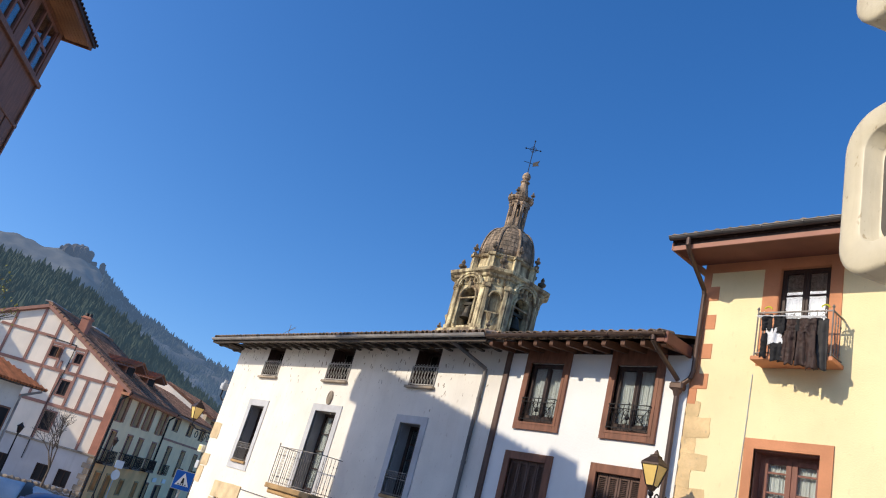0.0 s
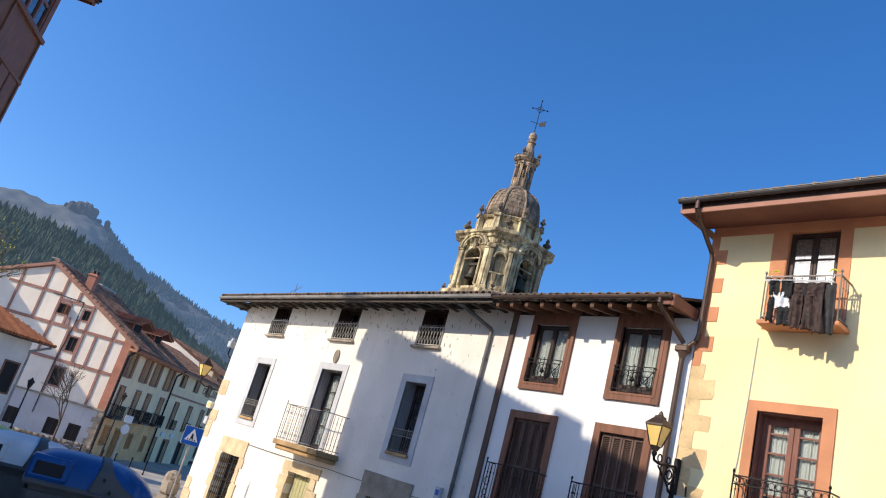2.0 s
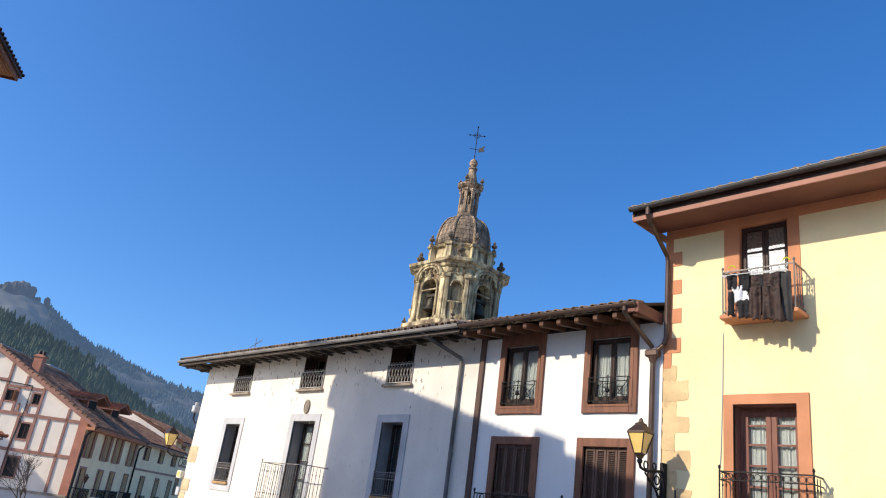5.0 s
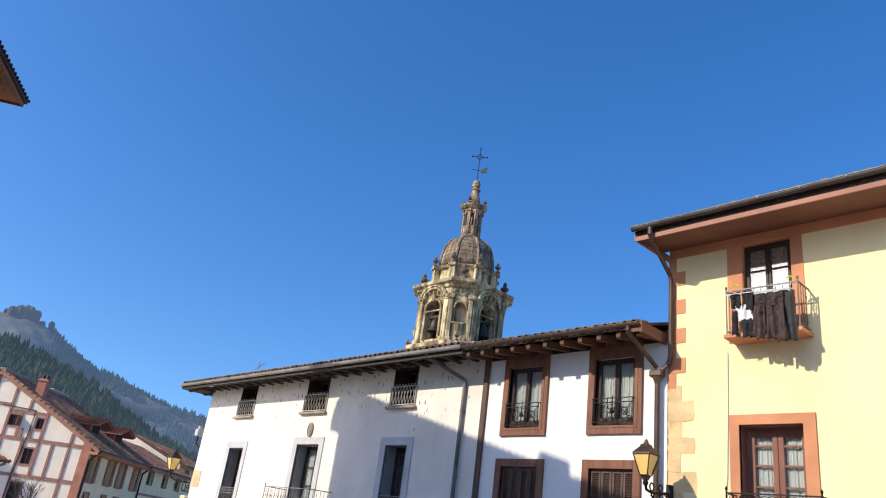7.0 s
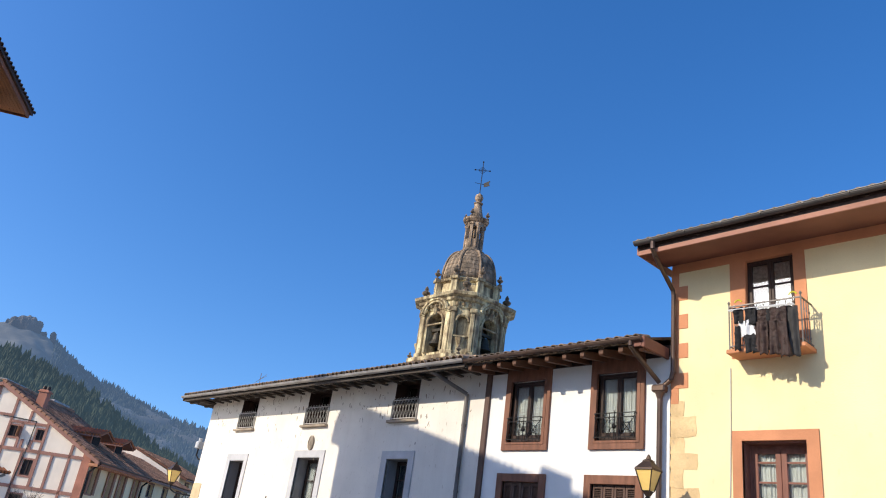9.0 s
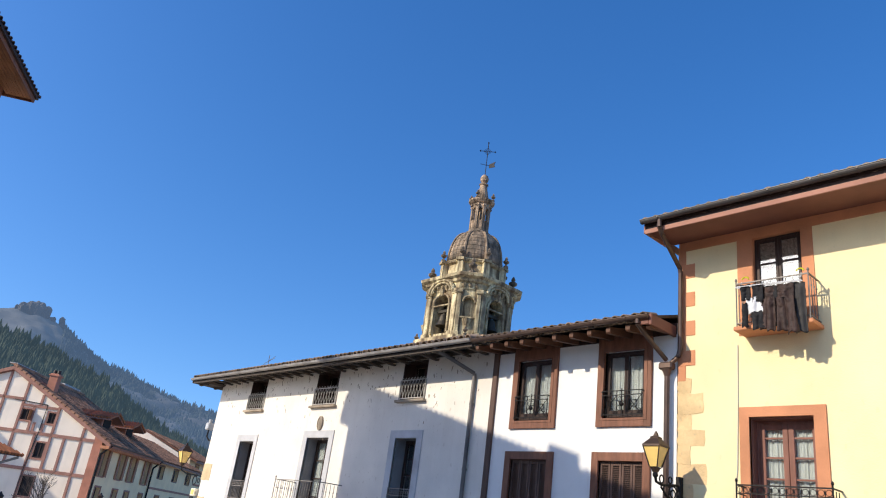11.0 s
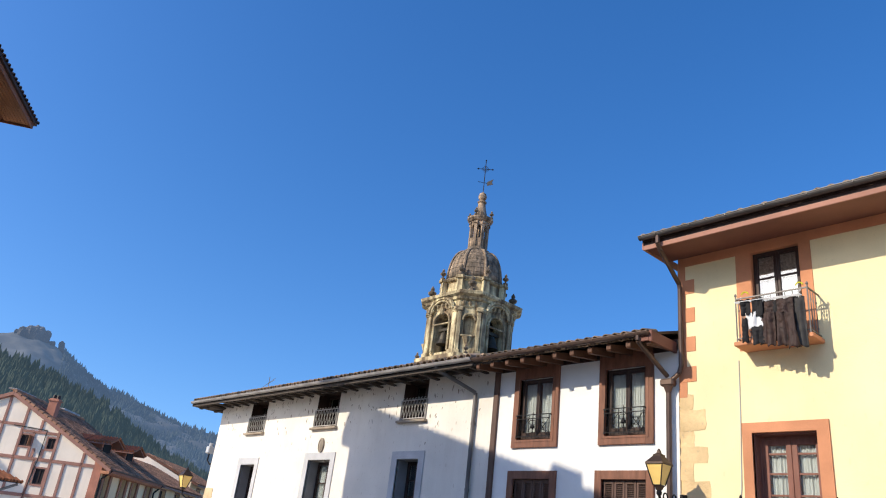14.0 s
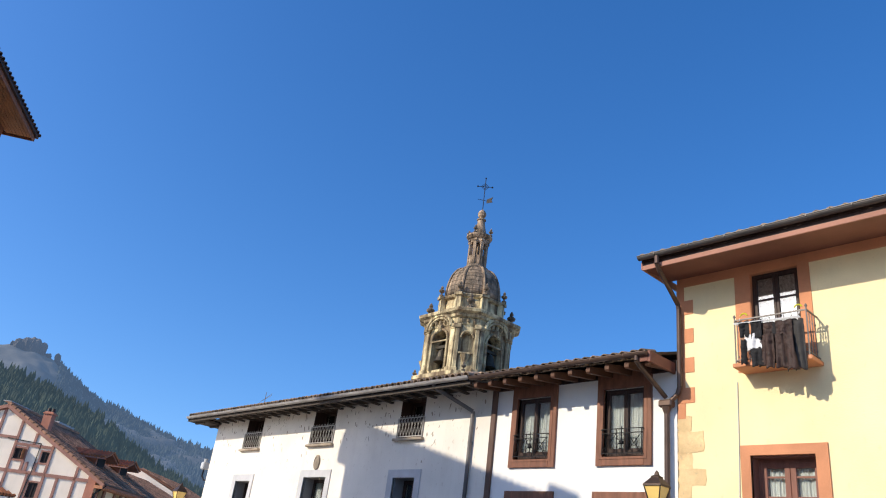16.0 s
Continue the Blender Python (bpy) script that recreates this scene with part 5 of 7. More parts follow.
def tile_field(name, parent, x0, x1, line, mat, label="", step=0.26, course=0.42):
    """Overlapping clay tiles in courses; line(t) gives (y, z) from the eave at 0 to the ridge at 1, and length is its run."""
    (ya, za), (yb, zb) = line
    run = math.hypot(yb - ya, zb - za)
    rows, cols = int(run / course), int((x1 - x0) / step)
    verts, faces = [], []
    rnd = random.Random(17)
    dy, dz = (yb - ya) / run, (zb - za) / run
    ny, nz = (-dz, dy) if dy > 0 else (dz, -dy)
    for r in range(rows):
        for c in range(cols):
            x = x0 + (x1 - x0) * (c + 0.5) / cols + rnd.uniform(-0.015, 0.015)
            up = 0.05 + rnd.uniform(-0.012, 0.012)
            b = len(verts)
            for q, w, h in ((r * course - 0.04, 0.105, up + 0.03), ((r + 1) * course, 0.085, up - 0.01)):
                for i in range(5):
                    a = math.pi * i / 4
                    o = h - 0.05 + 0.1 * math.sin(a)
                    verts.append((x + w * math.cos(a), ya + dy * q + ny * o, za + dz * q + nz * o))
            faces += [(b + i, b + i + 1, b + 6 + i, b + 5 + i) for i in range(4)]
            faces.append((b, b + 4, b + 3, b + 2, b + 1))
    me = bpy.data.meshes.new(name)
    me.from_pydata(verts, [], faces)
    me.materials.append(mat)
    return tagged(part(name, me, None, parent, label), label, kind="stuff")


EAVE_Z = RE - 0.7 * s_
tile_field("roof", row, -0.2, RL + 0.1, ((-0.75, EAVE_Z + 0.02), (RIDGE, RR + 0.05)), M["tile_brown"], "weathered brown clay tiled saddle roof")
bm = bm_new()
prism(bm, [(-0.7, EAVE_Z), (RIDGE, RR), (RW + 0.8, BACK_EAVE - 0.8 * s_back), (RW + 0.8, BACK_EAVE - 0.8 * s_back - 0.15), (RIDGE, RR - 0.15), (-0.7, EAVE_Z - 0.15)], -0.2, RL + 0.1)
bmesh.ops.transform(bm, matrix=Matrix(((0, 1, 0, 0), (1, 0, 0, 0), (0, 0, 1, 0), (0, 0, 0, 1))), verts=bm.verts)
bmesh.ops.recalc_face_normals(bm, faces=bm.faces)
part("roof_deck", bm, M["tile_brown"], row)
# pale barge boards and the row of verge tiles on the rake
for y0, z0, y1, z1 in ((-0.7, EAVE_Z, RIDGE, RR), (RW + 0.8, BACK_EAVE - 0.8 * s_back, RIDGE, RR)):
    bm = bm_new()
    d = Vector((0, y1 - y0, z1 - z0))
    m = Matrix.Translation((-0.23, (y0 + y1) / 2, (z0 + z1) / 2 - 0.1)) @ Matrix.Rotation(math.atan2(d.z, d.y), 4, "X")
    bmesh.ops.create_cube(bm, size=1, matrix=m @ Matrix.Diagonal((0.06, d.length, 0.26, 1)))
    part("barge_board", bm, M["fascia"], row)
bm = bm_new()
for i in range(22):
    y = -0.68 + i * 0.42
    z = EAVE_Z + 0.11 + (y + 0.7) * s_
    rod(bm, (-0.18, y, z), (-0.18, y + 0.36, z + 0.36 * s_), 0.13, 0.1, seg=6)
part("verge_tiles", bm, M["tile_brown"], row)
bm = bm_new()
rod(bm, (-0.2, RIDGE, RR + 0.12), (RL + 0.1, RIDGE, RR + 0.12), 0.16, seg=8)
part("ridge_tiles", bm, M["tile_brown"], row)
bm = bm_new()
box(bm, -0.2, 3.2, RIDGE - 0.1, RIDGE + 0.55, RR + 0.2, RR + 0.3, 0.02)
part("ridge_flashing", bm, M["zinc"], row, "pale metal flashing along the ridge")
bm = bm_new()
box(bm, 8.8, 12.2, RIDGE - 0.1, RIDGE + 0.9, RR + 0.12, RR + 0.4, 0.04)
part("roof_light", bm, M["zinc"], row, "pale metal roof light on the ridge")
bm = bm_new()
i = 0
while i * 0.42 < RL + 0.2:
    box(bm, -0.3 + i * 0.42, -0.12 + i * 0.42, -0.68, 0.0, EAVE_Z - 0.36, EAVE_Z - 0.14)
    i += 1
part("rafter_ends", bm, M["orange"], row)
bm = bm_new()
box(bm, -0.2, RL + 0.1, -0.72, -0.68, EAVE_Z - 0.2, EAVE_Z - 0.02)
part("eave_fascia", bm, M["pink_beam"], row)
gutter(row, -0.2, RL + 0.1, -0.82, EAVE_Z + 0.02, 0.09, M["copper"], 1.2)
bm = bm_new()
box(bm, 1.3, 1.95, 5.5, 6.2, 10.2, 12.3, 0.03)
box(bm, 1.23, 2.02, 5.43, 6.27, 12.1, 12.2)
chim = part("chimney", bm, M["corner_board"], row, "red brick chimney")
bm = bm_new()
for y in (5.68, 6.02):
    rod(bm, (1.62, y, 12.25), (1.62, y, 12.6), 0.17, 0.14, seg=8)
part("chimney_pot", bm, M["dark_wood"], chim)
for x in (4.8, 10.4):
    z0 = RE + 2.0 * s_
    bm = bm_new()
    box(bm, x - 1.0, x + 1.0, 2.0, 4.6, z0 - 0.6, z0 + 0.95)
    dm = part("dormer", bm, M["corner_board"], row)
    # black block stands in for the unlit dormer room
    bm = bm_new()
    box(bm, x - 0.75, x + 0.75, 1.94, 2.0, z0 + 0.05, z0 + 0.8)
    part("dormer_window", bm, M["interior"], dm)
    bm = bm_new()
    prism(bm, [(x - 1.7, z0 + 0.75), (x, z0 + 1.35), (x + 1.7, z0 + 0.75), (x + 1.7, z0 + 0.62), (x, z0 + 1.2), (x - 1.7, z0 + 0.62)], 1.2, 6.0)
    part("dormer_roof", bm, M["pink_beam"], dm)
    bm = bm_new()
    for sd in (-1, 1):
        for q in range(16):
            y = 1.15 + q * 0.26
            rod(bm, (x + sd * 1.75, y, z0 + 0.8), (x, y, z0 + 1.4), 0.1, seg=5)
    part("dormer_tiles", bm, M["tile_orange"], dm)
for x in (0.05, RL - 0.15):
    bm = bm_new()
    tube(bm, [(x, -0.8, EAVE_Z - 0.05), (x, -0.5, EAVE_Z - 0.35), (x, -0.1, EAVE_Z - 0.75), (x, -0.1, -2.6)], 0.08)
    part("downpipe", bm, M["iron"], row)

nxt = thing("neighbouring_street_house", "pale plastered house adjoining the half-timbered one", "house", STREET @ Matrix.Translation((RL + 0.02, 0.3, 0)))
N2 = [(2.9 + i * 5.0, 4.5 + i * 5.0, 5.85, 7.0) for i in range(3)]
N1 = [(3.6 + i * 5.0, 4.9 + i * 5.0, 1.6, 4.2) for i in range(3)]
N0 = [(0.9, 2.0, -2.6, 0.5), (4.2, 6.0, -2.6, 0.4), (9.4, 12.0, -2.6, 0.4)]
bm = bm_new()
wall_sheet(bm, 0, 16, -3.0, 7.6, 0, 0.4, N2 + N1 + N0)
part("street_front", bm, M["cream_front"], nxt)
bm = bm_new()
prism(bm, [(0.4, -3.0), (12.0, -3.0), (12.0, 7.5), (6.0, 9.9), (0.4, 7.5)], 0.0, 15.9)
bmesh.ops.transform(bm, matrix=Matrix(((0, 1, 0, 0), (1, 0, 0, 0), (0, 0, 1, 0), (0, 0, 0, 1))), verts=bm.verts)
bmesh.ops.recalc_face_normals(bm, faces=bm.faces)
part("gable_block", bm, M["cream_wall"], nxt)
bm = bm_new()
box(bm, 0.3, 16, -0.06, 0.0, 4.75, 4.95, 0.01)
part("string_course", bm, M["fascia"], nxt)
for o in N2 + N1 + N0:
    bm = bm_new()
    surround(bm, o[0] - 0.14, o[1] + 0.14, o[2] - 0.08, o[3] + 0.14, o, -0.04, 0.02)
    w = part("window", bm, M["brown"], nxt)
    # near-black sheet painted as the unlit room behind the opening
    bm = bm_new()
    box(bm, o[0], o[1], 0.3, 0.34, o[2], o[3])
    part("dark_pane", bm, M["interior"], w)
    if o in N1:
        bm = bm_new()
        for z in (1.6, 2.5):
            box(bm, o[0] - 0.3, o[1] + 0.3, -0.4, -0.36, z, z + 0.05)
        for i in range(15):
            x = o[0] - 0.3 + i * (o[1] - o[0] + 0.6) / 14
            rod(bm, (x, -0.38, 1.55), (x, -0.38, 2.5), 0.016, seg=4)
        part("balcony_railing", bm, M["iron"], w)
for x in (2.6, 5.6):
    bm = bm_new()
    box(bm, x, x + 1.1, -0.1, -0.02, 0.75, 1.15, 0.01)
    part("fascia_sign", bm, M["curtain"], nxt, "small white shop sign")
bm = bm_new()
prism(bm, [(-0.8, 7.35), (6.0, 10.1), (12.8, 7.35), (12.8, 7.15), (6.0, 9.92), (-0.8, 7.15)], 0.0, 16.2)
bmesh.ops.transform(bm, matrix=Matrix(((0, 1, 0, 0), (1, 0, 0, 0), (0, 0, 1, 0), (0, 0, 0, 1))), verts=bm.verts)
bmesh.ops.recalc_face_normals(bm, faces=bm.faces)
part("roof_deck", bm, M["brown"], nxt)
tile_field("roof", nxt, 0.0, 16.2, ((-0.85, 7.4), (6.0, 10.15)), M["tile_brown"])
last = copy_thing(nxt, nxt.matrix_world @ Matrix.Translation((16.05, 0.9, 1.3)))
last["label"] = "pale plastered house with a reddish roof further down the street"

# the low house at the left of the street
low = thing("low_tiled_house", "low white house with an orange tiled hip roof", "house", Matrix.Translation((-48.4, 12.0, 0)) @ Matrix.Rotation(radians(125), 4, "Z"))
bm = bm_new()
box(bm, -9.0, -0.9, 0.9, 10.0, -2.0, 4.7)
part("wall_block", bm, M["white"], low)
bm = bm_new()
rows_ = [[(-9.9, 0.0, 4.75), (0.0, 0.0, 4.75), (0.0, 10.9, 4.75), (-9.9, 10.9, 4.75)], [(-5.5, 4.4, 6.9), (-4.4, 4.4, 6.9), (-4.4, 6.5, 6.9), (-5.5, 6.5, 6.9)]]
vv = [[bm.verts.new(p) for p in r] for r in rows_]
for i in range(4):
    bm.faces.new((vv[0][i], vv[0][(i + 1) % 4], vv[1][(i + 1) % 4], vv[1][i]))
bm.faces.new(vv[1])
bm.faces.new(list(reversed(vv[0])))
part("roof_deck", bm, M["dark_wood"], low)
bm = bm_new()
for i in range(40):
    x = -9.85 + i * 0.25
    for y0, y1 in ((-0.05, 4.4), (10.95, 6.5)):
        t = min(1.0, min(x + 9.9, 0.0 - x) / 4.4)
        rod(bm, (x, y0, 4.83), (x, y0 + (y1 - y0) * t, 4.83 + 2.15 * t), 0.1, seg=5)
for i in range(43):
    y = 0.1 + i * 0.25
    for x0, x1 in ((0.05, -4.4), (-9.95, -5.5)):
        t = min(1.0, min(y, 10.9 - y) / 4.4)
        rod(bm, (x0, y, 4.83), (x0 + (x1 - x0) * t, y, 4.83 + 2.15 * t), 0.1, seg=5)
tagged(part("roof", bm, M["tile_orange"], low, "orange clay tiled hip roof"), kind="stuff")
for x in (-7.5, -4.5, -2.2):
    bm = bm_new()
    surround(bm, x - 0.1, x + 1.1, 1.5, 3.4, (x, x + 1.0, 1.6, 3.3), 0.85, 0.92)
    w = part("window", bm, M["brown"], low)
    # black sheet instead of a room, its shade painted in
    bm = bm_new()
    box(bm, x, x + 1.0, 0.875, 0.895, 1.6, 3.3)
    part("dark_pane", bm, M["interior"], w)
for y in (2.2, 5.2):
    # solid near-black blocks stand in for unlit windows
    bm = bm_new()
    box(bm, -0.95, -0.86, y, y + 1.0, 1.6, 3.3, 0.01)
    part("window", bm, M["interior"], low)
bm = bm_new()
tube(bm, [(-0.2, 0.1, 4.7), (-0.82, 0.85, 4.2), (-0.82, 0.85, -1.0)], 0.07)
part("downpipe", bm, M["zinc"], low)

# an unseen house, added further left and sized to shade the gable
tall = thing("plain_tall_house", "unseen tall house added to shade the gable", "house", Matrix.Translation((-70.3, -4.05, 0)) @ Matrix.Rotation(radians(116.9), 4, "Z"))
bm = bm_new()
box(bm, -1.8, 4.2, 0.5, 12, -3, 16.3)
part("wall_block", bm, M["cream_wall"], tall)
bm = bm_new()
prism(bm, [(0.0, 16.3), (6.2, 18.2), (12.5, 16.3), (12.5, 16.45), (6.2, 18.4), (0.0, 16.5)], -2.0, 4.5)
bmesh.ops.transform(bm, matrix=Matrix(((0, 1, 0, 0), (1, 0, 0, 0), (0, 0, 1, 0), (0, 0, 0, 1))), verts=bm.verts)
bmesh.ops.recalc_face_normals(bm, faces=bm.faces)
part("roof", bm, M["tile"], tall)


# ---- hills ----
# bluish emission stands in for the haze between the eye and the hills
def hill_material(name, base, haze_glow, rough=0.95, scale=0.02):
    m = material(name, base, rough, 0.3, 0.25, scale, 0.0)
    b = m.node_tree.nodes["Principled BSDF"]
    b.inputs["Emission Color"].default_value = (*haze_glow, 1)
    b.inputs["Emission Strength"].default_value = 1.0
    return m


BACK = ((90, 10.2), (83.3, 10.7), (81.2, 10.85), (79.8, 10.85), (79.3, 11.0), (78.3, 11.2), (77.2, 11.05), (76.6, 10.75), (75.9, 10.4), (75.15, 9.9), (74.2, 9.25), (72.6, 8.45), (71.2, 8.2), (69.9, 7.7), (68.5, 7.25), (67.0, 6.9), (64.6, 6.5), (58, 5.0), (45, 3.5), (30, 2.5))
NEAR = ((95, 8.8), (83, 8.9), (80, 9.1), (78.2, 8.9), (76.2, 8.35), (74.1, 7.6), (72.1, 6.9), (70.3, 5.8), (68, 4.5), (65, 3.3), (58, 2.0), (45, 1.5))


def ridge(points, dist, az):
    xs = sorted(points)
    return dist * math.tan(radians(float(np.interp(az, [p[0] for p in xs], [p[1] for p in xs])))) + 3.4


def hill(name, points, far, near, mat, label, steps=70, az0=40, az1=95, da=0.2, rough=0.0):
    bm = bm_new()
    cols = []
    a = az0
    while a <= az1:
        top = ridge(points, far, a)
        col = []
        for k in range(steps + 4):
            t = min(k / steps, 1.0)
            r = near + (far - near) * k / steps
            z = -4 + (top + 4) * (0.25 * t + 0.75 * t ** 1.5) if k <= steps else top - (k - steps) * far * 0.05
            p = Vector((-r * math.sin(radians(a)), r * math.cos(radians(a)), z))
            if 0 < k <= steps:
                p.z += rough * noise.noise(p * 0.012) * (1 - 0.6 * t) + rough * 0.25 * noise.noise(p * 0.05) 
            col.append(bm.verts.new(p))
        cols.append(col)
        a += da
    for p, q in zip(cols, cols[1:]):
        for k in range(len(p) - 1):
            bm.faces.new((p[k], q[k], q[k + 1], p[k + 1]))
    bmesh.ops.recalc_face_normals(bm, faces=bm.faces)
    ob = part(name, bm, mat, None, smooth=True)
    return tagged(ob, label, "hill", kind="structure")


# the second colour of each is a glow painted in as distance haze
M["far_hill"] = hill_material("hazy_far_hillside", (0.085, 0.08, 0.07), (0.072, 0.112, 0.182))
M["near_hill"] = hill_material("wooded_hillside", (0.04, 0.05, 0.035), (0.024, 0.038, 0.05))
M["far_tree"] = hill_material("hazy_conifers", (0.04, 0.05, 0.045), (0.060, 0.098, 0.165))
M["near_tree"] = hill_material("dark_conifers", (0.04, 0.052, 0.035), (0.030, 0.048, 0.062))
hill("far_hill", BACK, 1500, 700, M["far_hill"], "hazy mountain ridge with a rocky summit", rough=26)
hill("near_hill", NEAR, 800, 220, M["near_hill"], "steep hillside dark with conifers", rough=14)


def woods(name, points, far, near, t0, height, spread, count, mat, label, az0, az1):
    """Conifers on a hillside: each a trunkless stack of ragged cones."""
    rnd = random.Random(5)
    verts, faces = [], []
    for _ in range(count):
        a = rnd.uniform(az0, az1)
        t = 1 - (1 - t0) * rnd.random() ** 1.2
        r = near + (far - near) * t
        top = ridge(points, far, a)
        z = -4 + (top + 4) * (0.25 * t + 0.75 * t ** 1.5) - 2
        x, y = -r * math.sin(radians(a)), r * math.cos(radians(a))
        h = height * rnd.uniform(0.6, 1.15)
        for lo, hi, w in ((0.0, 0.55, 1.0), (0.3, 0.8, 0.72), (0.55, 1.0, 0.45)):
            b = len(verts)
            n = 6
            ph = rnd.random() * 6
            for i in range(n):
                rr = spread * w * rnd.uniform(0.6, 1.15)
                verts.append((x + rr * math.cos(ph + i * 2 * math.pi / n), y + rr * math.sin(ph + i * 2 * math.pi / n), z + h * lo + rnd.uniform(-0.4, 0.4)))
            verts.append((x + rnd.uniform(-0.3, 0.3), y, z + h * hi))
            faces += [(b + i, b + (i + 1) % n, b + n) for i in range(n)]
    me = bpy.data.meshes.new(name)
    me.from_pydata(verts, [], faces)
    me.materials.append(mat)
    return tagged(new(name, me), label, "trees", kind="stuff")


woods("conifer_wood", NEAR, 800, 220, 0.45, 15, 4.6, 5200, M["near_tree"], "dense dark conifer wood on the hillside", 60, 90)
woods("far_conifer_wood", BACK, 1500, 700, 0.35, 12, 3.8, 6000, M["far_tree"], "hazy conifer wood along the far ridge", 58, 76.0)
# the crags on the summit
bm = bm_new()
for az, el, w, h in ((78.85, 11.36, 9, 13), (78.35, 11.62, 10, 16), (77.9, 11.68, 10, 18), (77.45, 11.5, 8, 16), (76.9, 10.95, 5, 10), (76.25, 11.0, 4.5, 14), (79.25, 11.2, 3, 5)):
    r = 1490
    c_ = Vector((-r * math.sin(radians(az)), r * math.cos(radians(az)), 3.4 + r * math.tan(radians(el)) - h * 0.9))
    made = bmesh.ops.create_icosphere(bm, subdivisions=4, radius=1)
    for v in made["verts"]:
        q = v.co.copy()
        # squared-off blocks, fissured and rough
        q = Vector([math.copysign(abs(x) ** 0.62, x) for x in q])
        p = c_ + Vector((q.x * w, q.y * w, q.z * h))
        crack = noise.noise(Vector((p.x * 0.16, p.y * 0.16, p.z * 0.04)))
        v.co = p + q * (3.2 * crack + 1.2 * noise.noise(p * 0.5)) + Vector((0, 0, 1.5 * noise.noise(p * 0.2)))
# the crags carry the same painted haze glow over their grey rock
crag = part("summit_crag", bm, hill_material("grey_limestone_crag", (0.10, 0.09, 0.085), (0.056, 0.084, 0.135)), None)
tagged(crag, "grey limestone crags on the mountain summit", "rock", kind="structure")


# ---- street things ----
def recycling_container(colour, label, m, slot=True):
    ob = thing("recycling_container", label, "container", m, "recycling containers in a row")
    bm = bm_new()
    box(bm, -0.95, 0.95, -0.62, 0.62, 0.12, 1.2)
    for v in bm.verts:
        if v.co.z < 0.5:
            v.co.x *= 0.86
            v.co.y *= 0.86
    bmesh.ops.bevel(bm, geom=list(bm.edges), offset=0.06, segments=2, affect="EDGES")
    part("body", bm, M["bin_grey"], ob)
    bm = bm_new()
    box(bm, -1.02, 1.02, -0.68, 0.68, 1.2, 1.27, 0.025)
    part("rim", bm, M["bin_grey"], ob)

    def crown(x):
        # steep at the mouth's end, long and round at the other
        return 0.36 * (max(0.02, 1 - (abs(x) / 1.05) ** (5.0 if x < 0 else 2.2))) ** 0.5

    def shell(left, right, grow=0.0):
        """A vaulted shell; left and right give its ends at the height share s."""
        bm = bm_new()
        rings = []
        n = 16
        for k in range(11):
            ringv = []
            for j in range(n + 1):
                s = 1 - abs(2 * j / n - 1) ** 2.8
                x = left(s) + (right(s) - left(s)) * k / 10
                y = -(0.65 + grow) * math.cos(math.pi * j / n) * (1 - 0.05 * s)
                ringv.append(bm.verts.new((x, y, 1.262 + (crown(x) + grow) * s ** 0.8)))
            rings.append(ringv)
        for p, q in zip(rings, rings[1:]):
            for j in range(n):
                bm.faces.new((p[j], q[j], q[j + 1], p[j + 1]))
        for rv in (rings[0], rings[-1]):
            bm.faces.new(rv)
        bmesh.ops.recalc_face_normals(bm, faces=bm.faces)
        return bm

    part("lid", shell(lambda s: -1.0 + 0.1 * s, lambda s: 0.1), colour, ob, smooth=True)
    part("lid", shell(lambda s: 0.1, lambda s: 1.0), colour, ob, smooth=True)
    part("lid_band", shell(lambda s: 0.06 - 0.1 * (1 - s) ** 2, lambda s: 0.2 + 0.6 * (1 - s) ** 2.2, 0.018), M["bin_grey"], ob, smooth=True)
    bm = bm_new()
    rod(bm, (0.16, -0.67, 1.42), (0.16, -0.55, 1.42), 0.022, seg=10)
    rod(bm, (0.3, -0.72, 1.3), (0.3, -0.6, 1.3), 0.022, seg=10)
    part("bolts", bm, M["interior"], ob)
    bm = bm_new()
    rod(bm, (0.24, -0.74, 1.02), (0.24, -0.6, 1.02), 0.13, seg=18)
    box(bm, 0.13, 0.35, -0.71, -0.56, 0.25, 1.05, 0.04)
    rod(bm, (0.24, -0.77, 1.02), (0.24, -0.7, 1.02), 0.04, seg=12)
    part("lifting_arm", bm, M["zinc"], ob)
    if slot:
        def leaning(bm):
            for v in bm.verts:
                v.co.y += 0.3 * (v.co.z - 1.27)
            return bm

        bm = bm_new()
        box(bm, -1.0, -0.36, -0.69, -0.3, 1.272, 1.54, 0.04)
        hood = part("mouth_hood", leaning(bm), colour, ob)
        # no hole: a near-black block paints the shade of the opening
        bm = bm_new()
        box(bm, -0.93, -0.45, -0.70, -0.5, 1.31, 1.495, 0.03)
        part("mouth", leaning(bm), M["interior"], hood, "dark block standing in for the shaded opening")
    for k in range(3):
        bm = bm_new()
        box(bm, -0.72, -0.5 + 0.03 * k, -0.635, -0.615, 1.02 - 0.06 * k, 1.045 - 0.06 * k)
        part("lettering_bar", bm, M["plastic_grey"], ob)
    for x in (-0.75, 0.75):
        for y in (-0.42, 0.42):
            bm = bm_new()
            box(bm, x - 0.1, x + 0.1, y - 0.1, y + 0.1, 0, 0.14, 0.02)
            part("foot", bm, M["bin_grey"], ob)
    return ob


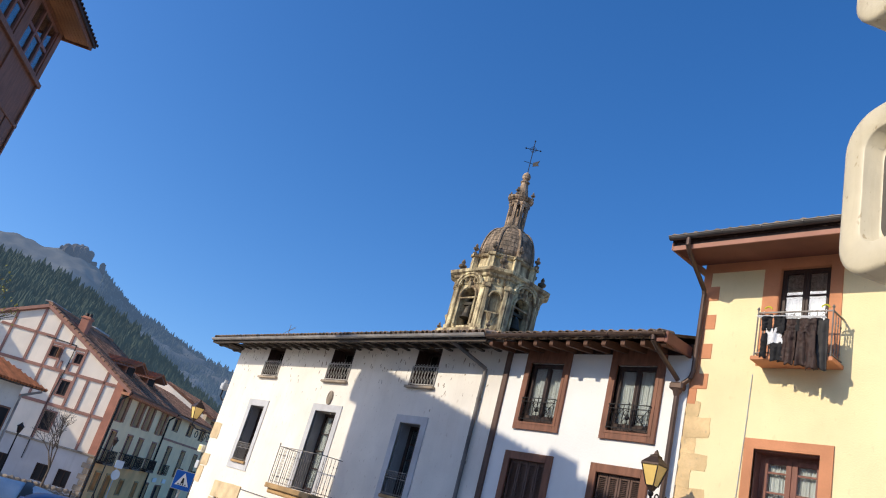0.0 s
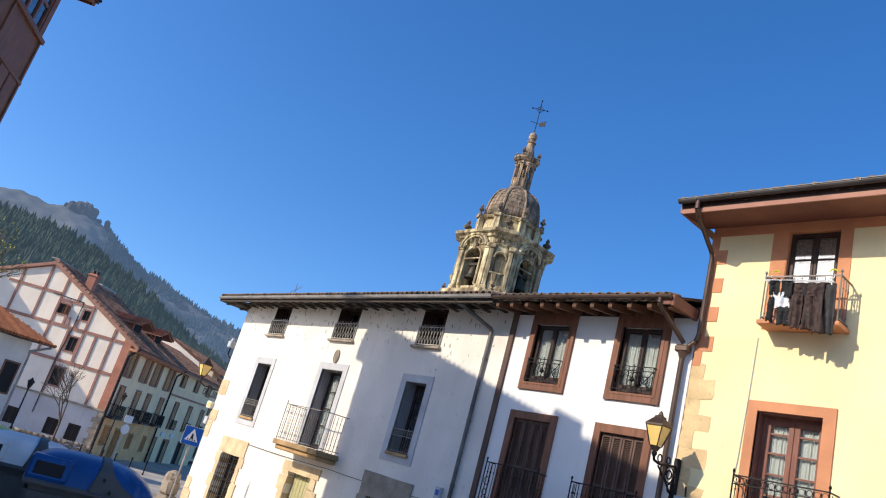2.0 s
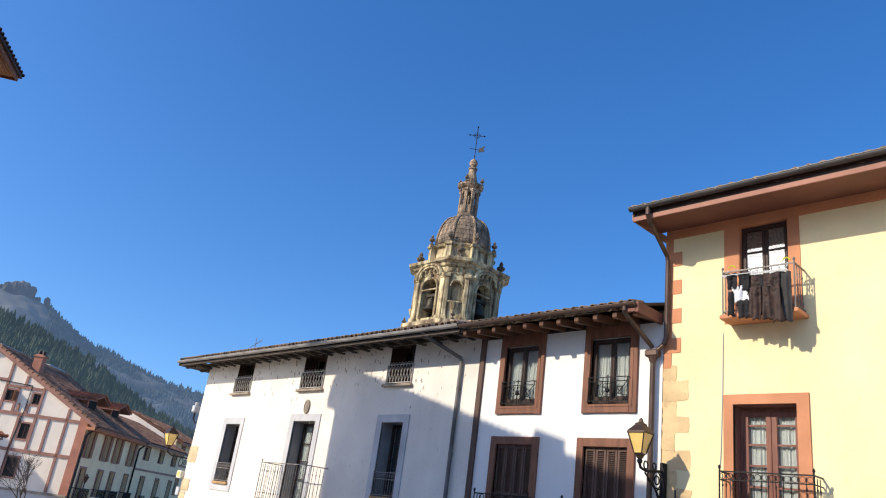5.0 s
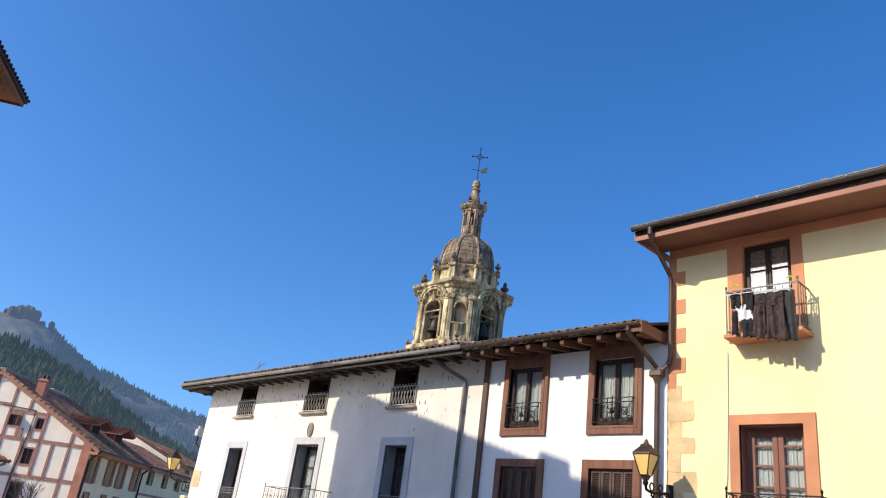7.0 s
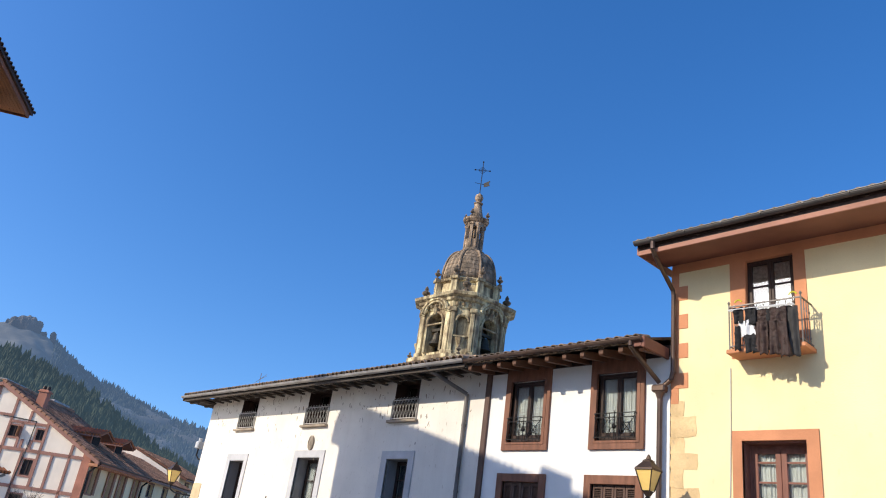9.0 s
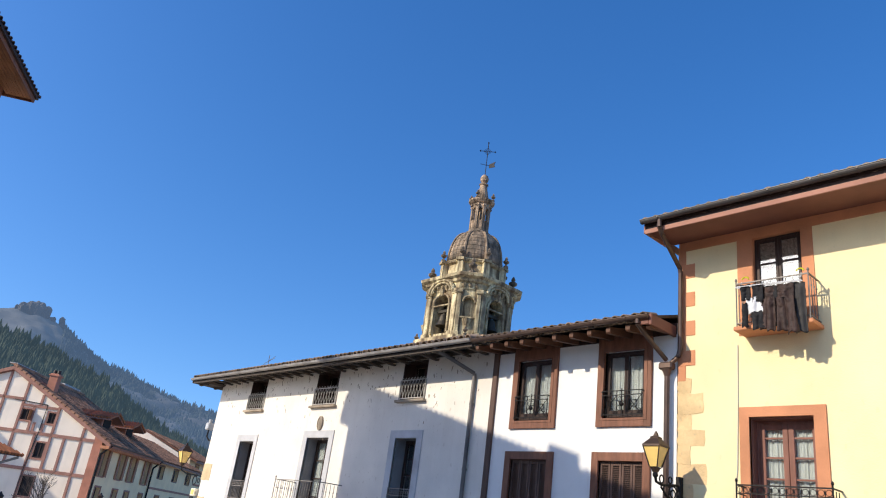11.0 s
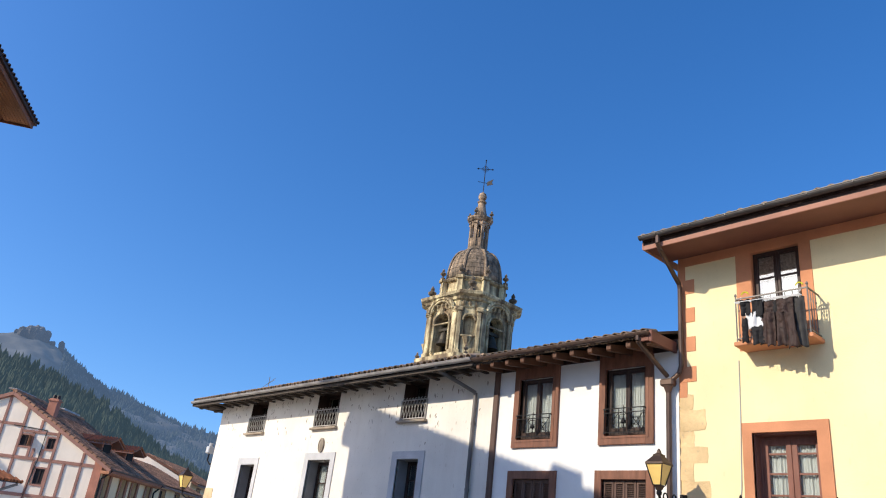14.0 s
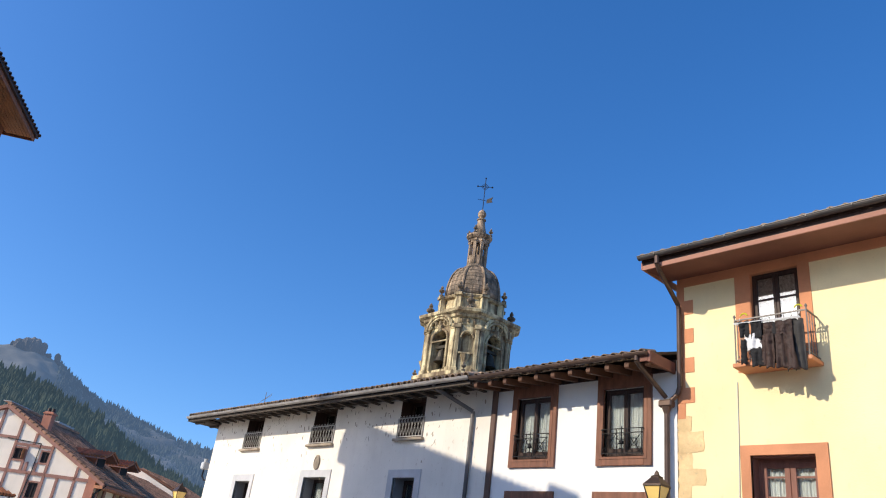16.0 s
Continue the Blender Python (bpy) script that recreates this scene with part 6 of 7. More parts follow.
M["bin_grey"] = material("dark_grey_bin_plastic", (0.10, 0.09, 0.08), 0.55, 0.12, 50, 2, 0.08, streak=0.2, streak_colour=(0.2, 0.17, 0.14))
M["bin_blue"] = material("blue_bin_plastic", (0.012, 0.075, 0.24), 0.35, 0.12, 50, 2, 0.05, streak=0.4, streak_colour=(0.35, 0.42, 0.55))
M["bin_cream"] = material("dirty_white_bin_plastic", (0.86, 0.84, 0.80), 0.5, 0.12, 50, 2, 0.05, streak=0.3)
M["bin_yellow"] = material("yellow_bin_plastic", (0.62, 0.62, 0.03), 0.4, 0.08, 50, 2, 0.05)
for i, (colour, label) in enumerate((("bin_blue", "dark grey recycling container with a domed blue lid"), ("bin_cream", "dark grey recycling container with a dirty white lid"), ("bin_yellow", "dark grey recycling container with a yellow lid"), ("bin_cream", "dark grey recycling container with a grimy pale lid"))):
    x, y = -11.19 - 1.75 * i, 3.96 - 0.42 * i
    recycling_container(M[colour], label, Matrix.Translation((x, y, ground_z(x, y))) @ Matrix.Rotation(radians(74), 4, "Z") @ Matrix.Diagonal((0.83, 0.92, 1.14, 1)))


def lantern(ob, at, s=1.0):
    """A four-sided street lantern with amber panes; at: the centre of its floor."""
    bm = bm_new()
    x, y, z = at
    lathe(bm, [(0.06 * s, -0.1 * s), (0.1 * s, -0.03 * s), (0.13 * s, 0)], (x, y, z), 4, math.pi / 4)
    lathe(bm, [(0.30 * s, 0.42 * s), (0.29 * s, 0.46 * s), (0.13 * s, 0.6 * s), (0.13 * s, 0.63 * s), (0.06 * s, 0.66 * s), (0.04 * s, 0.72 * s), (0.01, 0.76 * s)], (x, y, z), 4, math.pi / 4)
    for i in range(4):
        a = math.pi / 4 + i * math.pi / 2
        rod(bm, (x + 0.13 * s * math.cos(a), y + 0.13 * s * math.sin(a), z), (x + 0.28 * s * math.cos(a), y + 0.28 * s * math.sin(a), z + 0.43 * s), 0.014 * s, seg=5)
    head = part("lantern_frame", bm, M["lamp_metal"], ob)
    bm = bm_new()
    lathe(bm, [(0.12 * s, 0.01), (0.265 * s, 0.42 * s)], (x, y, z), 4, math.pi / 4)
    part("lantern_glass", bm, M["amber"], head, "amber lantern panes")


M["lamp_metal"] = material("brown_lamp_metal", (0.07, 0.045, 0.035), 0.5, 0.15, 40, 4, 0.1, metal=0.4)
lamp = thing("wall_lantern", "amber glass wall lantern on a black scrolled iron bracket", "street lamp")
lantern(lamp, (-7.56, 12.14, 5.08), 0.86)
bm = bm_new()
tube(bm, [(-7.56, 12.14, 5.02), (-7.56, 12.14, 4.92), (-7.58, 12.2, 4.84), (-7.56, 12.35, 4.80), (-7.52, 12.9, 4.86)], 0.025, 8)
lathe(bm, [(0.02, -0.06), (0.05, -0.02), (0.05, 0.02), (0.02, 0.06)], (-7.56, 12.14, 4.95), 8)
for y, z, r in ((12.32, 4.9, 0.07), (12.5, 4.72, 0.11), (12.72, 4.68, 0.15), (12.72, 4.68, 0.08), (12.62, 4.92, 0.06), (12.8, 4.45, 0.08)):
    ring(bm, (-7.54, y, z), r, 0.014, "x", 14)
tube(bm, [(-7.54, 12.3, 4.76), (-7.54, 12.55, 4.6), (-7.54, 12.85, 4.35)], 0.018, 6)
box(bm, -7.57, -7.47, 12.86, 12.97, 4.25, 5.02, 0.01)
part("bracket", bm, M["iron"], lamp)
lamp2 = thing("wall_lantern", "amber street lantern on an iron bracket at the house corner", "street lamp")
lantern(lamp2, (-28.15, 12.45, 4.85))
bm = bm_new()
tube(bm, [(-28.15, 12.45, 4.78), (-28.15, 12.47, 4.6), (-28.0, 12.6, 4.5), (-27.42, 13.2, 4.45)], 0.025, 8)
for k, r in ((0.3, 0.12), (0.6, 0.16), (0.75, 0.08)):
    ring(bm, (-28.15 + 0.7 * k, 12.45 + 0.75 * k, 4.3), r, 0.016, "y", 12)
box(bm, -27.48, -27.415, 13.1, 13.3, 3.9, 4.6)
part("bracket", bm, M["iron"], lamp2)
flood = thing("floodlight", "small cream floodlight box on the house corner", "lamp")
bm = bm_new()
box(bm, -27.75, -27.4, 12.85, 13.2, 3.72, 4.0, 0.02)
part("housing", bm, M["cream"], flood)
bm = bm_new()
box(bm, -27.68, -27.47, 12.84, 12.851, 3.78, 3.95)
part("lens", bm, M["amber"], flood)
cam_box = thing("loudspeaker_box", "grey box fixed to the house corner", "box")
bm = bm_new()
box(bm, -27.66, -27.405, 12.92, 13.16, 3.12, 3.42, 0.02)
tube(bm, [(-27.5, 13.0, 3.42), (-27.45, 13.02, 3.72)], 0.015)
part("housing", bm, M["plastic_grey"], cam_box)

horn = thing("alarm_horn", "small white horn on a bracket at the house corner", "box")
bm = bm_new()
box(bm, -27.95, -27.7, 12.9, 13.15, 6.2, 6.47, 0.03)
rod(bm, (-27.82, 13.02, 6.47), (-27.82, 13.02, 6.6), 0.07, seg=10)
part("case", bm, M["plastic_grey"], horn)
bm = bm_new()
tube(bm, [(-27.82, 13.02, 6.2), (-27.85, 13.02, 5.95), (-27.65, 13.05, 5.8), (-27.4, 13.1, 5.85)], 0.03)
part("bracket", bm, M["iron"], horn)
# pedestrian crossing sign
sign = thing("crossing_sign", "blue square pedestrian crossing sign on a grey post", "road sign", Matrix.Translation((-23.57, 10.85, 2.69)) @ Matrix.Rotation(radians(64), 4, "Z"))
sb = M["sign_blue"] = material("blue_sign_sheet", (0.01, 0.10, 0.45), 0.4, 0.04, 20, 2, 0)
bm = bm_new()
box(bm, -0.30, 0.30, -0.02, 0.0, -0.30, 0.30, 0.004)
part("plate", bm, M["plastic_grey"], sign)
bm = bm_new()
box(bm, -0.285, 0.285, -0.024, -0.0205, -0.285, 0.285)
part("blue_face", bm, sb, sign)
bm = bm_new()
prism(bm, [(-0.22, -0.16), (0.22, -0.16), (0.0, 0.24)], -0.029, -0.0245)
part("white_triangle", bm, M["curtain"], sign)
bm = bm_new()
for k in range(4):
    box(bm, -0.13 + 0.075 * k, -0.095 + 0.075 * k, -0.033, -0.0295, -0.145, -0.10)
prism(bm, [(-0.05, -0.09), (0.05, -0.09), (0.02, 0.08), (-0.02, 0.08)], -0.033, -0.0295)
part("pictogram", bm, M["cable"], sign)
bm = bm_new()
g0 = ground_z(-23.57, 10.85) - 2.69
rod(bm, (0, 0.03, g0), (0, 0.03, 0.25), 0.03)
part("post", bm, M["zinc"], sign)
# round back of a road sign further down
s2 = thing("round_road_sign", "round road sign and plate seen edge on, on a pale post", "road sign", Matrix.Translation((-46.9, 17.2, 0)))
bm = bm_new()
rod(bm, (0, 0, 1.35), (0.03, 0.01, 1.35), 0.3, seg=20)
box(bm, -0.02, 0.02, -0.25, 0.25, 1.75, 2.2)
part("plates", bm, M["curtain"], s2)
bm = bm_new()
rod(bm, (-0.05, 0, ground_z(-46.9, 17.2)), (-0.05, 0, 2.2), 0.035)
part("post", bm, M["plastic_grey"], s2)


def lamp_post(x, y, h, label):
    ob = thing("street_lamp", label, "street lamp", Matrix.Translation((x, y, ground_z(x, y))), "lamp posts along the street")
    bm = bm_new()
    lathe(bm, [(0.14, 0), (0.14, 0.3), (0.09, 0.45), (0.07, 0.9), (0.05, 1.0), (0.04, h - 0.1), (0.07, h - 0.05), (0.05, h)], seg=10)
    part("post", bm, M["iron"], ob)
    bm = bm_new()
    lathe(bm, [(0.1, h), (0.2, h + 0.35), (0.24, h + 0.38), (0.1, h + 0.5), (0.03, h + 0.62)], seg=6)
    part("lantern", bm, M["lamp_metal"], ob)


lamp_post(-50.5, 12.0, 3.4, "black cast iron lamp post beside the white house")
lamp_post(-58.9, 20.6, 4.6, "black lamp post before the half-timbered house")
for x, y in ((-52.3, 16.9), (-52.1, 17.5), (-51.8, 18.2), (-51.5, 19.0), (-51.2, 20.0), (-50.8, 20.9)):
    ob = thing("bollard", "dark iron bollard along the kerb", "bollard", Matrix.Translation((x, y, ground_z(x, y))), "bollards along the kerb")
    bm = bm_new()
    lathe(bm, [(0.07, 0), (0.05, 0.1), (0.045, 0.8), (0.07, 0.84), (0.06, 0.92), (0.01, 0.96)], seg=8)
    part("post", bm, M["iron"], ob)
# rubble garden wall before the gable
gw = thing("rubble_wall", "low rough stone garden wall below the gable", "wall")
a0, a1 = Vector((-56.3, 13.4, 0)), Vector((-54.9, 18.6, 0))
for r_ in range(3):
    for i in range(14):
        p = a0.lerp(a1, (i + 0.5 * (r_ % 2)) / 14)
        bm = bm_new()
        made = bmesh.ops.create_icosphere(bm, subdivisions=1, radius=1, matrix=Matrix.LocRotScale((p.x, p.y, ground_z(p.x, p.y) + 0.15 + r_ * 0.3), Euler((0, 0, 1.3)), (0.24, 0.2, 0.18)))
        for v in bm.verts:
            v.co += Vector((random.uniform(-0.04, 0.04), random.uniform(-0.04, 0.04), random.uniform(-0.03, 0.03)))
        part("stone", bm, M["grey_stone"], gw)


def branch_tree(name, base, h, spread, label, seed, leaf=None, leaves=0, depth=5):
    rnd = random.Random(seed)
    ob = thing(name, label, "tree", Matrix.Translation(base))
    verts, faces, tips = [], [], []

    def limb(p, d, ln, r, lev):
        q = p + d * ln
        k = 5 if lev > 2 else 7
        side = d.orthogonal().normalized()
        up = d.cross(side)
        b = len(verts)
        for pt, rr in ((p, r), (q, r * 0.65)):
            for i in range(k):
                a = 2 * math.pi * i / k
                verts.append(pt + (side * math.cos(a) + up * math.sin(a)) * rr)
        faces.extend([(b + i, b + (i + 1) % k, b + k + (i + 1) % k, b + k + i) for i in range(k)])
        if lev == 0:
            tips.append(q)
            return
        for _ in range(3 if lev > 1 else 4):
            nd = (d + Vector((rnd.uniform(-1, 1), rnd.uniform(-1, 1), rnd.uniform(-0.25, 0.7))) * spread).normalized()
            limb(q, nd, ln * rnd.uniform(0.6, 0.85), r * 0.6, lev - 1)
        tips.append(q)

    limb(Vector((0, 0, 0)), Vector((0.04, 0, 1)), h * 0.36, h * 0.02, depth)
    me = bpy.data.meshes.new("trunk")
    me.from_pydata(verts, [], faces)
    me.materials.append(M["bark"])
    part("trunk", me, None, ob)
    if leaf:
        lv, lf = [], []
        for _ in range(leaves):
            p = rnd.choice(tips) + Vector((rnd.gauss(0, 0.25), rnd.gauss(0, 0.25), rnd.gauss(0, 0.25)))
            a = Vector((rnd.uniform(-1, 1), rnd.uniform(-1, 1), rnd.uniform(-1, 1))).normalized() * 0.07
            c_ = a.orthogonal().normalized() * 0.045
            b = len(lv)
            lv += [p - a, p + c_, p + a, p - c_]
            lf.append((b, b + 1, b + 2, b + 3))
        me = bpy.data.meshes.new("leaves")
        me.from_pydata(lv, [], lf)
        me.materials.append(leaf)
        tagged(part("leaves", me, None, ob), kind="stuff")
    return ob


M["bark"] = material("grey_brown_bark", (0.16, 0.12, 0.09), 0.9, 0.2, 20, 3, 0.4)
M["spring_leaf"] = material("yellow_green_spring_leaf", (0.30, 0.30, 0.06), 0.7, 0.2, 20, 3, 0, rand=0.3)
branch_tree("bare_tree", (-55.4, 15.9, ground_z(-55.4, 15.9)), 5.2, 0.75, "small leafless tree before the shaded gable", 3)
branch_tree("young_tree", (-40.0, 2.6, ground_z(-40.0, 2.6)), 8.2, 0.5, "tree with sparse yellow-green spring leaves", 8, M["spring_leaf"], 900)
# low iron fence before the white house door
fence = thing("low_iron_fence", "low black iron fence before the white house", "fence")
bm = bm_new()
gz = -0.1
for z in (gz + 0.12, gz + 0.72):
    box(bm, -22.5, -18.9, 12.0, 12.03, z, z + 0.03)
for x in (-22.5, -20.7, -18.9):
    rod(bm, (x, 12.015, -0.2), (x, 12.015, gz + 0.78), 0.022)
part("rails", bm, M["iron"], fence)
bm = bm_new()
rod(bm, (0, 0, 0), (0, 0, 0.62), 0.009, seg=6)
me = link_mesh("fence_bar", bm, M["iron"])
for i in range(33):
    piece("fence_bar", me, fence, -22.4 + i * 0.108, 12.015, gz + 0.12)

# stone bench or trough before the white corner
tr_ = thing("stone_fountain", "weathered stone fountain block at the house corner", "fountain", Matrix.Translation((-24.9, 11.35, ground_z(-24.9, 11.35))) @ Matrix.Rotation(radians(20), 4, "Z"))
bm = bm_new()
box(bm, -0.3, 0.24, -0.3, 0.3, -0.2, 0.62, 0.07)
box(bm, -0.27, 0.2, -0.26, 0.26, 0.62, 1.12, 0.08)
box(bm, 0.24, 0.62, -0.34, 0.3, -0.2, 0.55, 0.07)
lathe(bm, [(0.25, 1.08), (0.27, 1.2), (0.22, 1.34), (0.1, 1.42), (0.02, 1.44)], (-0.04, 0, 0), 12)
for v in bm.verts:
    v.co += Vector((noise.noise(v.co * 4), noise.noise(v.co * 4 + Vector((7, 0, 0))), 0)) * 0.05
part("block", bm, M["grey_stone"], tr_)


# ---- cables and boxes on the fronts ----
def sag(a, b, drop, n=10):
    a, b = Vector(a), Vector(b)
    return [a.lerp(b, i / n) - Vector((0, 0, drop * 4 * (i / n) * (1 - i / n))) for i in range(n + 1)]


def cable(points, r, label, name="cable", mat="cable"):
    ob = thing(name, label, "cable")
    bm = bm_new()
    tube(bm, points, r, 5)
    part("wire", bm, M[mat], ob)
    return ob


cable(sag((-24.0, 12.97, 2.9), (-18.6, 12.97, 2.92), 0.03) + sag((-18.6, 12.97, 2.92), (-12.6, 12.97, 2.98), 0.05), 0.009, "thin dark cable running along the white wall", mat="grey_wood")
cable(sag((-7.4, 12.95, 3.75), (-4.4, 12.95, 3.72), 0.12), 0.014, "sagging black cable on the stone ground floor")
cable(sag((-7.4, 12.94, 3.3), (-3.6, 12.94, 3.6), 0.2), 0.012, "sagging black cable under the balcony")
cable([(-6.36, 12.985, 7.5), (-6.38, 12.985, 6.4), (-6.42, 12.985, 5.2), (-6.45, 12.985, 4.9)], 0.007, "thin pale wire down the yellow wall", mat="plastic_grey")
cable([(-7.3, 12.96, 4.55), (-7.28, 12.95, 4.3), (-7.33, 12.95, 3.6), (-7.2, 12.95, 3.2), (-6.9, 12.95, 3.05), (-6.5, 12.95, 3.1)], 0.016, "tangle of black cable below the meter boxes")


def meter_box(x, y, z, w, h, d, label, dark=False):
    ob = thing("junction_box", label, "box", Matrix.Translation((x, y, z)), "junction boxes on the walls")
    bm = bm_new()
    box(bm, -w / 2, w / 2, -d, 0, -h / 2, h / 2, 0.012)
    part("case", bm, M["plastic_grey"], ob)
    bm = bm_new()
    box(bm, -w * 0.3, w * 0.3, -d - 0.006, -d - 0.001, -h * 0.1, h * 0.3)
    part("cover", bm, M["sign_blue"] if dark else M["zinc"], ob)
    bm = bm_new()
    tube(bm, [(0, -d / 2, -h / 2), (0.02, -d / 2, -h / 2 - 0.35)], 0.02)
    part("conduit", bm, M["cable"], ob)


meter_box(-13.72, 13.0, 3.15, 0.2, 0.34, 0.12, "grey meter box with a blue label", True)
meter_box(-12.40, 12.96, 2.78, 0.2, 0.32, 0.12, "grey meter box with a blue label", True)
meter_box(-7.36, 13.0, 4.22, 0.24, 0.28, 0.12, "pale grey junction box on the stone corner")
meter_box(-7.36, 13.0, 3.62, 0.2, 0.3, 0.1, "pale grey junction box above the awning")
meter_box(-6.92, 13.0, 4.21, 0.34, 0.16, 0.16, "grey floodlight box under the lantern")

# rolled awning under the yellow house
aw = thing("rolled_awning", "rolled cream shop awning under the balcony", "awning")
bm = bm_new()
rod(bm, (-7.25, 12.85, 3.45), (-3.2, 12.85, 3.48), 0.07, seg=12)
part("roll", bm, M["cream"], aw, smooth=False)
bm = bm_new()
for x in (-7.0, -3.6):
    box(bm, x - 0.03, x + 0.03, 12.85, 13.03, 3.42, 3.52)
part("arm", bm, M["zinc"], aw)
# pale plaque on the timber house ground floor
pl = thing("small_plaque", "small pale plaque with a plain dark bar", "plaque")
bm = bm_new()
box(bm, -10.95, -10.7, 13.0, 13.028, 2.68, 2.9, 0.006)
part("plate", bm, M["curtain"], pl)
bm = bm_new()
box(bm, -10.86, -10.79, 12.992, 12.9995, 2.74, 2.85)
part("bar", bm, M["cable"], pl)
# roof aerial
ant = thing("roof_aerial", "thin television aerial above the white roof", "aerial")
bm = bm_new()
rod(bm, (-27.9, 15.0, 8.6), (-27.95, 15.0, 9.75), 0.014, seg=5)
rod(bm, (-28.25, 15.0, 9.4), (-27.65, 15.1, 9.62), 0.01, seg=5)
for i in range(5):
    x = -28.2 + i * 0.12
    rod(bm, (x, 14.9, 9.3 + 0.04 * i), (x, 15.15, 9.55 + 0.04 * i), 0.007, seg=4)
part("rods", bm, M["grey_iron"], ant)


# ---- washing on the upper balcony ----
def cloth(ob, name, outline, y, mat, folds=0.025, freq=14.0, nx=22, nz=20, label=""):
    """A hanging cloth; outline(v) gives its left and right edge at v from top (0) to bottom (1), and z."""
    bm = bm_new()
    g = []
    for j in range(nz + 1):
        v = j / nz
        a, b, z = outline(v)
        line = []
        for i in range(nx + 1):
            u = i / nx
            x = a + (b - a) * u
            o = folds * (math.sin(x * freq * 2.2 + 1.5 * v) + 0.5 * math.sin(x * freq * 5 + 3 * v + z * 6)) * (0.4 + 0.6 * v) + 0.02 * noise.noise(Vector((x * 7, z * 7, y))) + 0.022 * noise.noise(Vector((x * 15, z * 22, y * 3)))
            line.append(bm.verts.new((x, y + o - 0.02 * math.sin(math.pi * u), z + 0.015 * math.sin(u * 9 + v * 4))))
        g.append(line)
    for p, q in zip(g, g[1:]):
        for i in range(nx):
            bm.faces.new((p[i], p[i + 1], q[i + 1], q[i]))
    me = part(name, bm, mat, ob, label, smooth=True)
    sol = me.modifiers.new("thickness", "SOLIDIFY")
    sol.thickness = 0.012
    return me


M["cloth_brown"] = material("brown_cloth", (0.055, 0.030, 0.023), 0.6, 0.25, 50, 9, 0.6)
M["cloth_black"] = material("black_cloth", (0.018, 0.017, 0.018), 0.8, 0.15, 50, 5, 0.3)
M["cloth_white"] = material("white_cloth", (0.75, 0.75, 0.75), 0.9, 0.04, 50, 5, 0.2)
M["cloth_grey"] = material("dark_grey_cloth", (0.05, 0.047, 0.045), 0.8, 0.15, 50, 5, 0.3)


def washing(name, label, mat, outline, y=12.47, **kw):
    ob = thing(name, label, "clothes", group="washing on the balcony railing")
    cloth(ob, "fabric", outline, y, mat, **kw)
    return ob


def trousers(x0, x1, top, low, y, label, lean=0.0):
    ob = thing("trousers", label, "clothes", group="washing on the balcony railing")
    mid = (x0 + x1) / 2
    d = top - low
    cloth(ob, "waist", lambda v: (x0 + 0.01 * v, x1 - 0.01 * v, top - 0.3 * d * v), y, M["cloth_brown"], folds=0.02, freq=9)
    cloth(ob, "leg", lambda v: (x0 - 0.03 * v + lean * v, mid + 0.01 - 0.01 * v + lean * v, top - 0.27 * d - 0.66 * d * v), y - 0.015, M["cloth_brown"], folds=0.03, freq=12, nx=14)
    cloth(ob, "leg", lambda v: (mid - 0.02 + 0.015 * v + lean * v, x1 + 0.04 * v + lean * v, top - 0.27 * d - 0.73 * d * v), y - 0.04, M["cloth_brown"], folds=0.035, freq=11, nx=14)


trousers(-5.62, -5.38, 8.37, 7.52, 12.46, "brown trousers hung over the railing", -0.03)
trousers(-5.34, -5.04, 8.36, 7.43, 12.43, "brown quilted trousers hanging low over the railing", 0.03)
washing("dark_sheet", "dark grey cloth hung beside the trousers", M["cloth_grey"], lambda v: (-5.05, -4.86, 8.35 - 0.9 * v), y=12.47)
washing("dark_jacket", "dark brown quilted jacket hung behind the trousers", M["cloth_black"], lambda v: (-5.66 - 0.04 * v, -4.98 + 0.05 * v, 8.38 - 0.78 * v), y=12.49, folds=0.035, freq=8, nx=40)
washing("white_shirt", "white cloth with black edges hung on the railing", M["cloth_white"], lambda v: (-5.93 + 0.02 * v, -5.66 + 0.08 * v, 8.2 - 0.3 * v), y=12.45)
washing("black_socks", "small black garment hung on the railing", M["cloth_black"], lambda v: (-6.03 + 0.05 * v, -5.82, 8.46 - 0.3 * v), y=12.43)
washing("black_shorts", "small black garment hung on the railing", M["cloth_black"], lambda v: (-5.78, -5.58, 8.42 - 0.34 * v + 0.02), y=12.43)
washing("black_sleeve", "narrow black garment hanging low on the railing", M["cloth_black"], lambda v: (-5.98 - 0.02 * v, -5.9 - 0.0 * v, 8.1 - 0.45 * v), y=12.44, nx=8)
washing("black_shirt", "black garment hanging below the white cloth", M["cloth_black"], lambda v: (-5.82 + 0.03 * v, -5.6 + 0.05 * v, 7.92 - 0.34 * v), y=12.43)
line = thing("washing_rack", "white wire drying rack on the balcony railing", "rack")
bm = bm_new()
for y in (12.46, 12.42, 12.38):
    rod(bm, (-6.1, y, 8.43), (-4.9, y, 8.39), 0.008, seg=5)
for x in (-6.05, -5.5, -4.95):
    tube(bm, [(x, 12.36, 8.42), (x, 12.53, 8.5), (x, 12.55, 8.58)], 0.008, 5)
part("wire_frame", bm, M["cloth_white"], line)
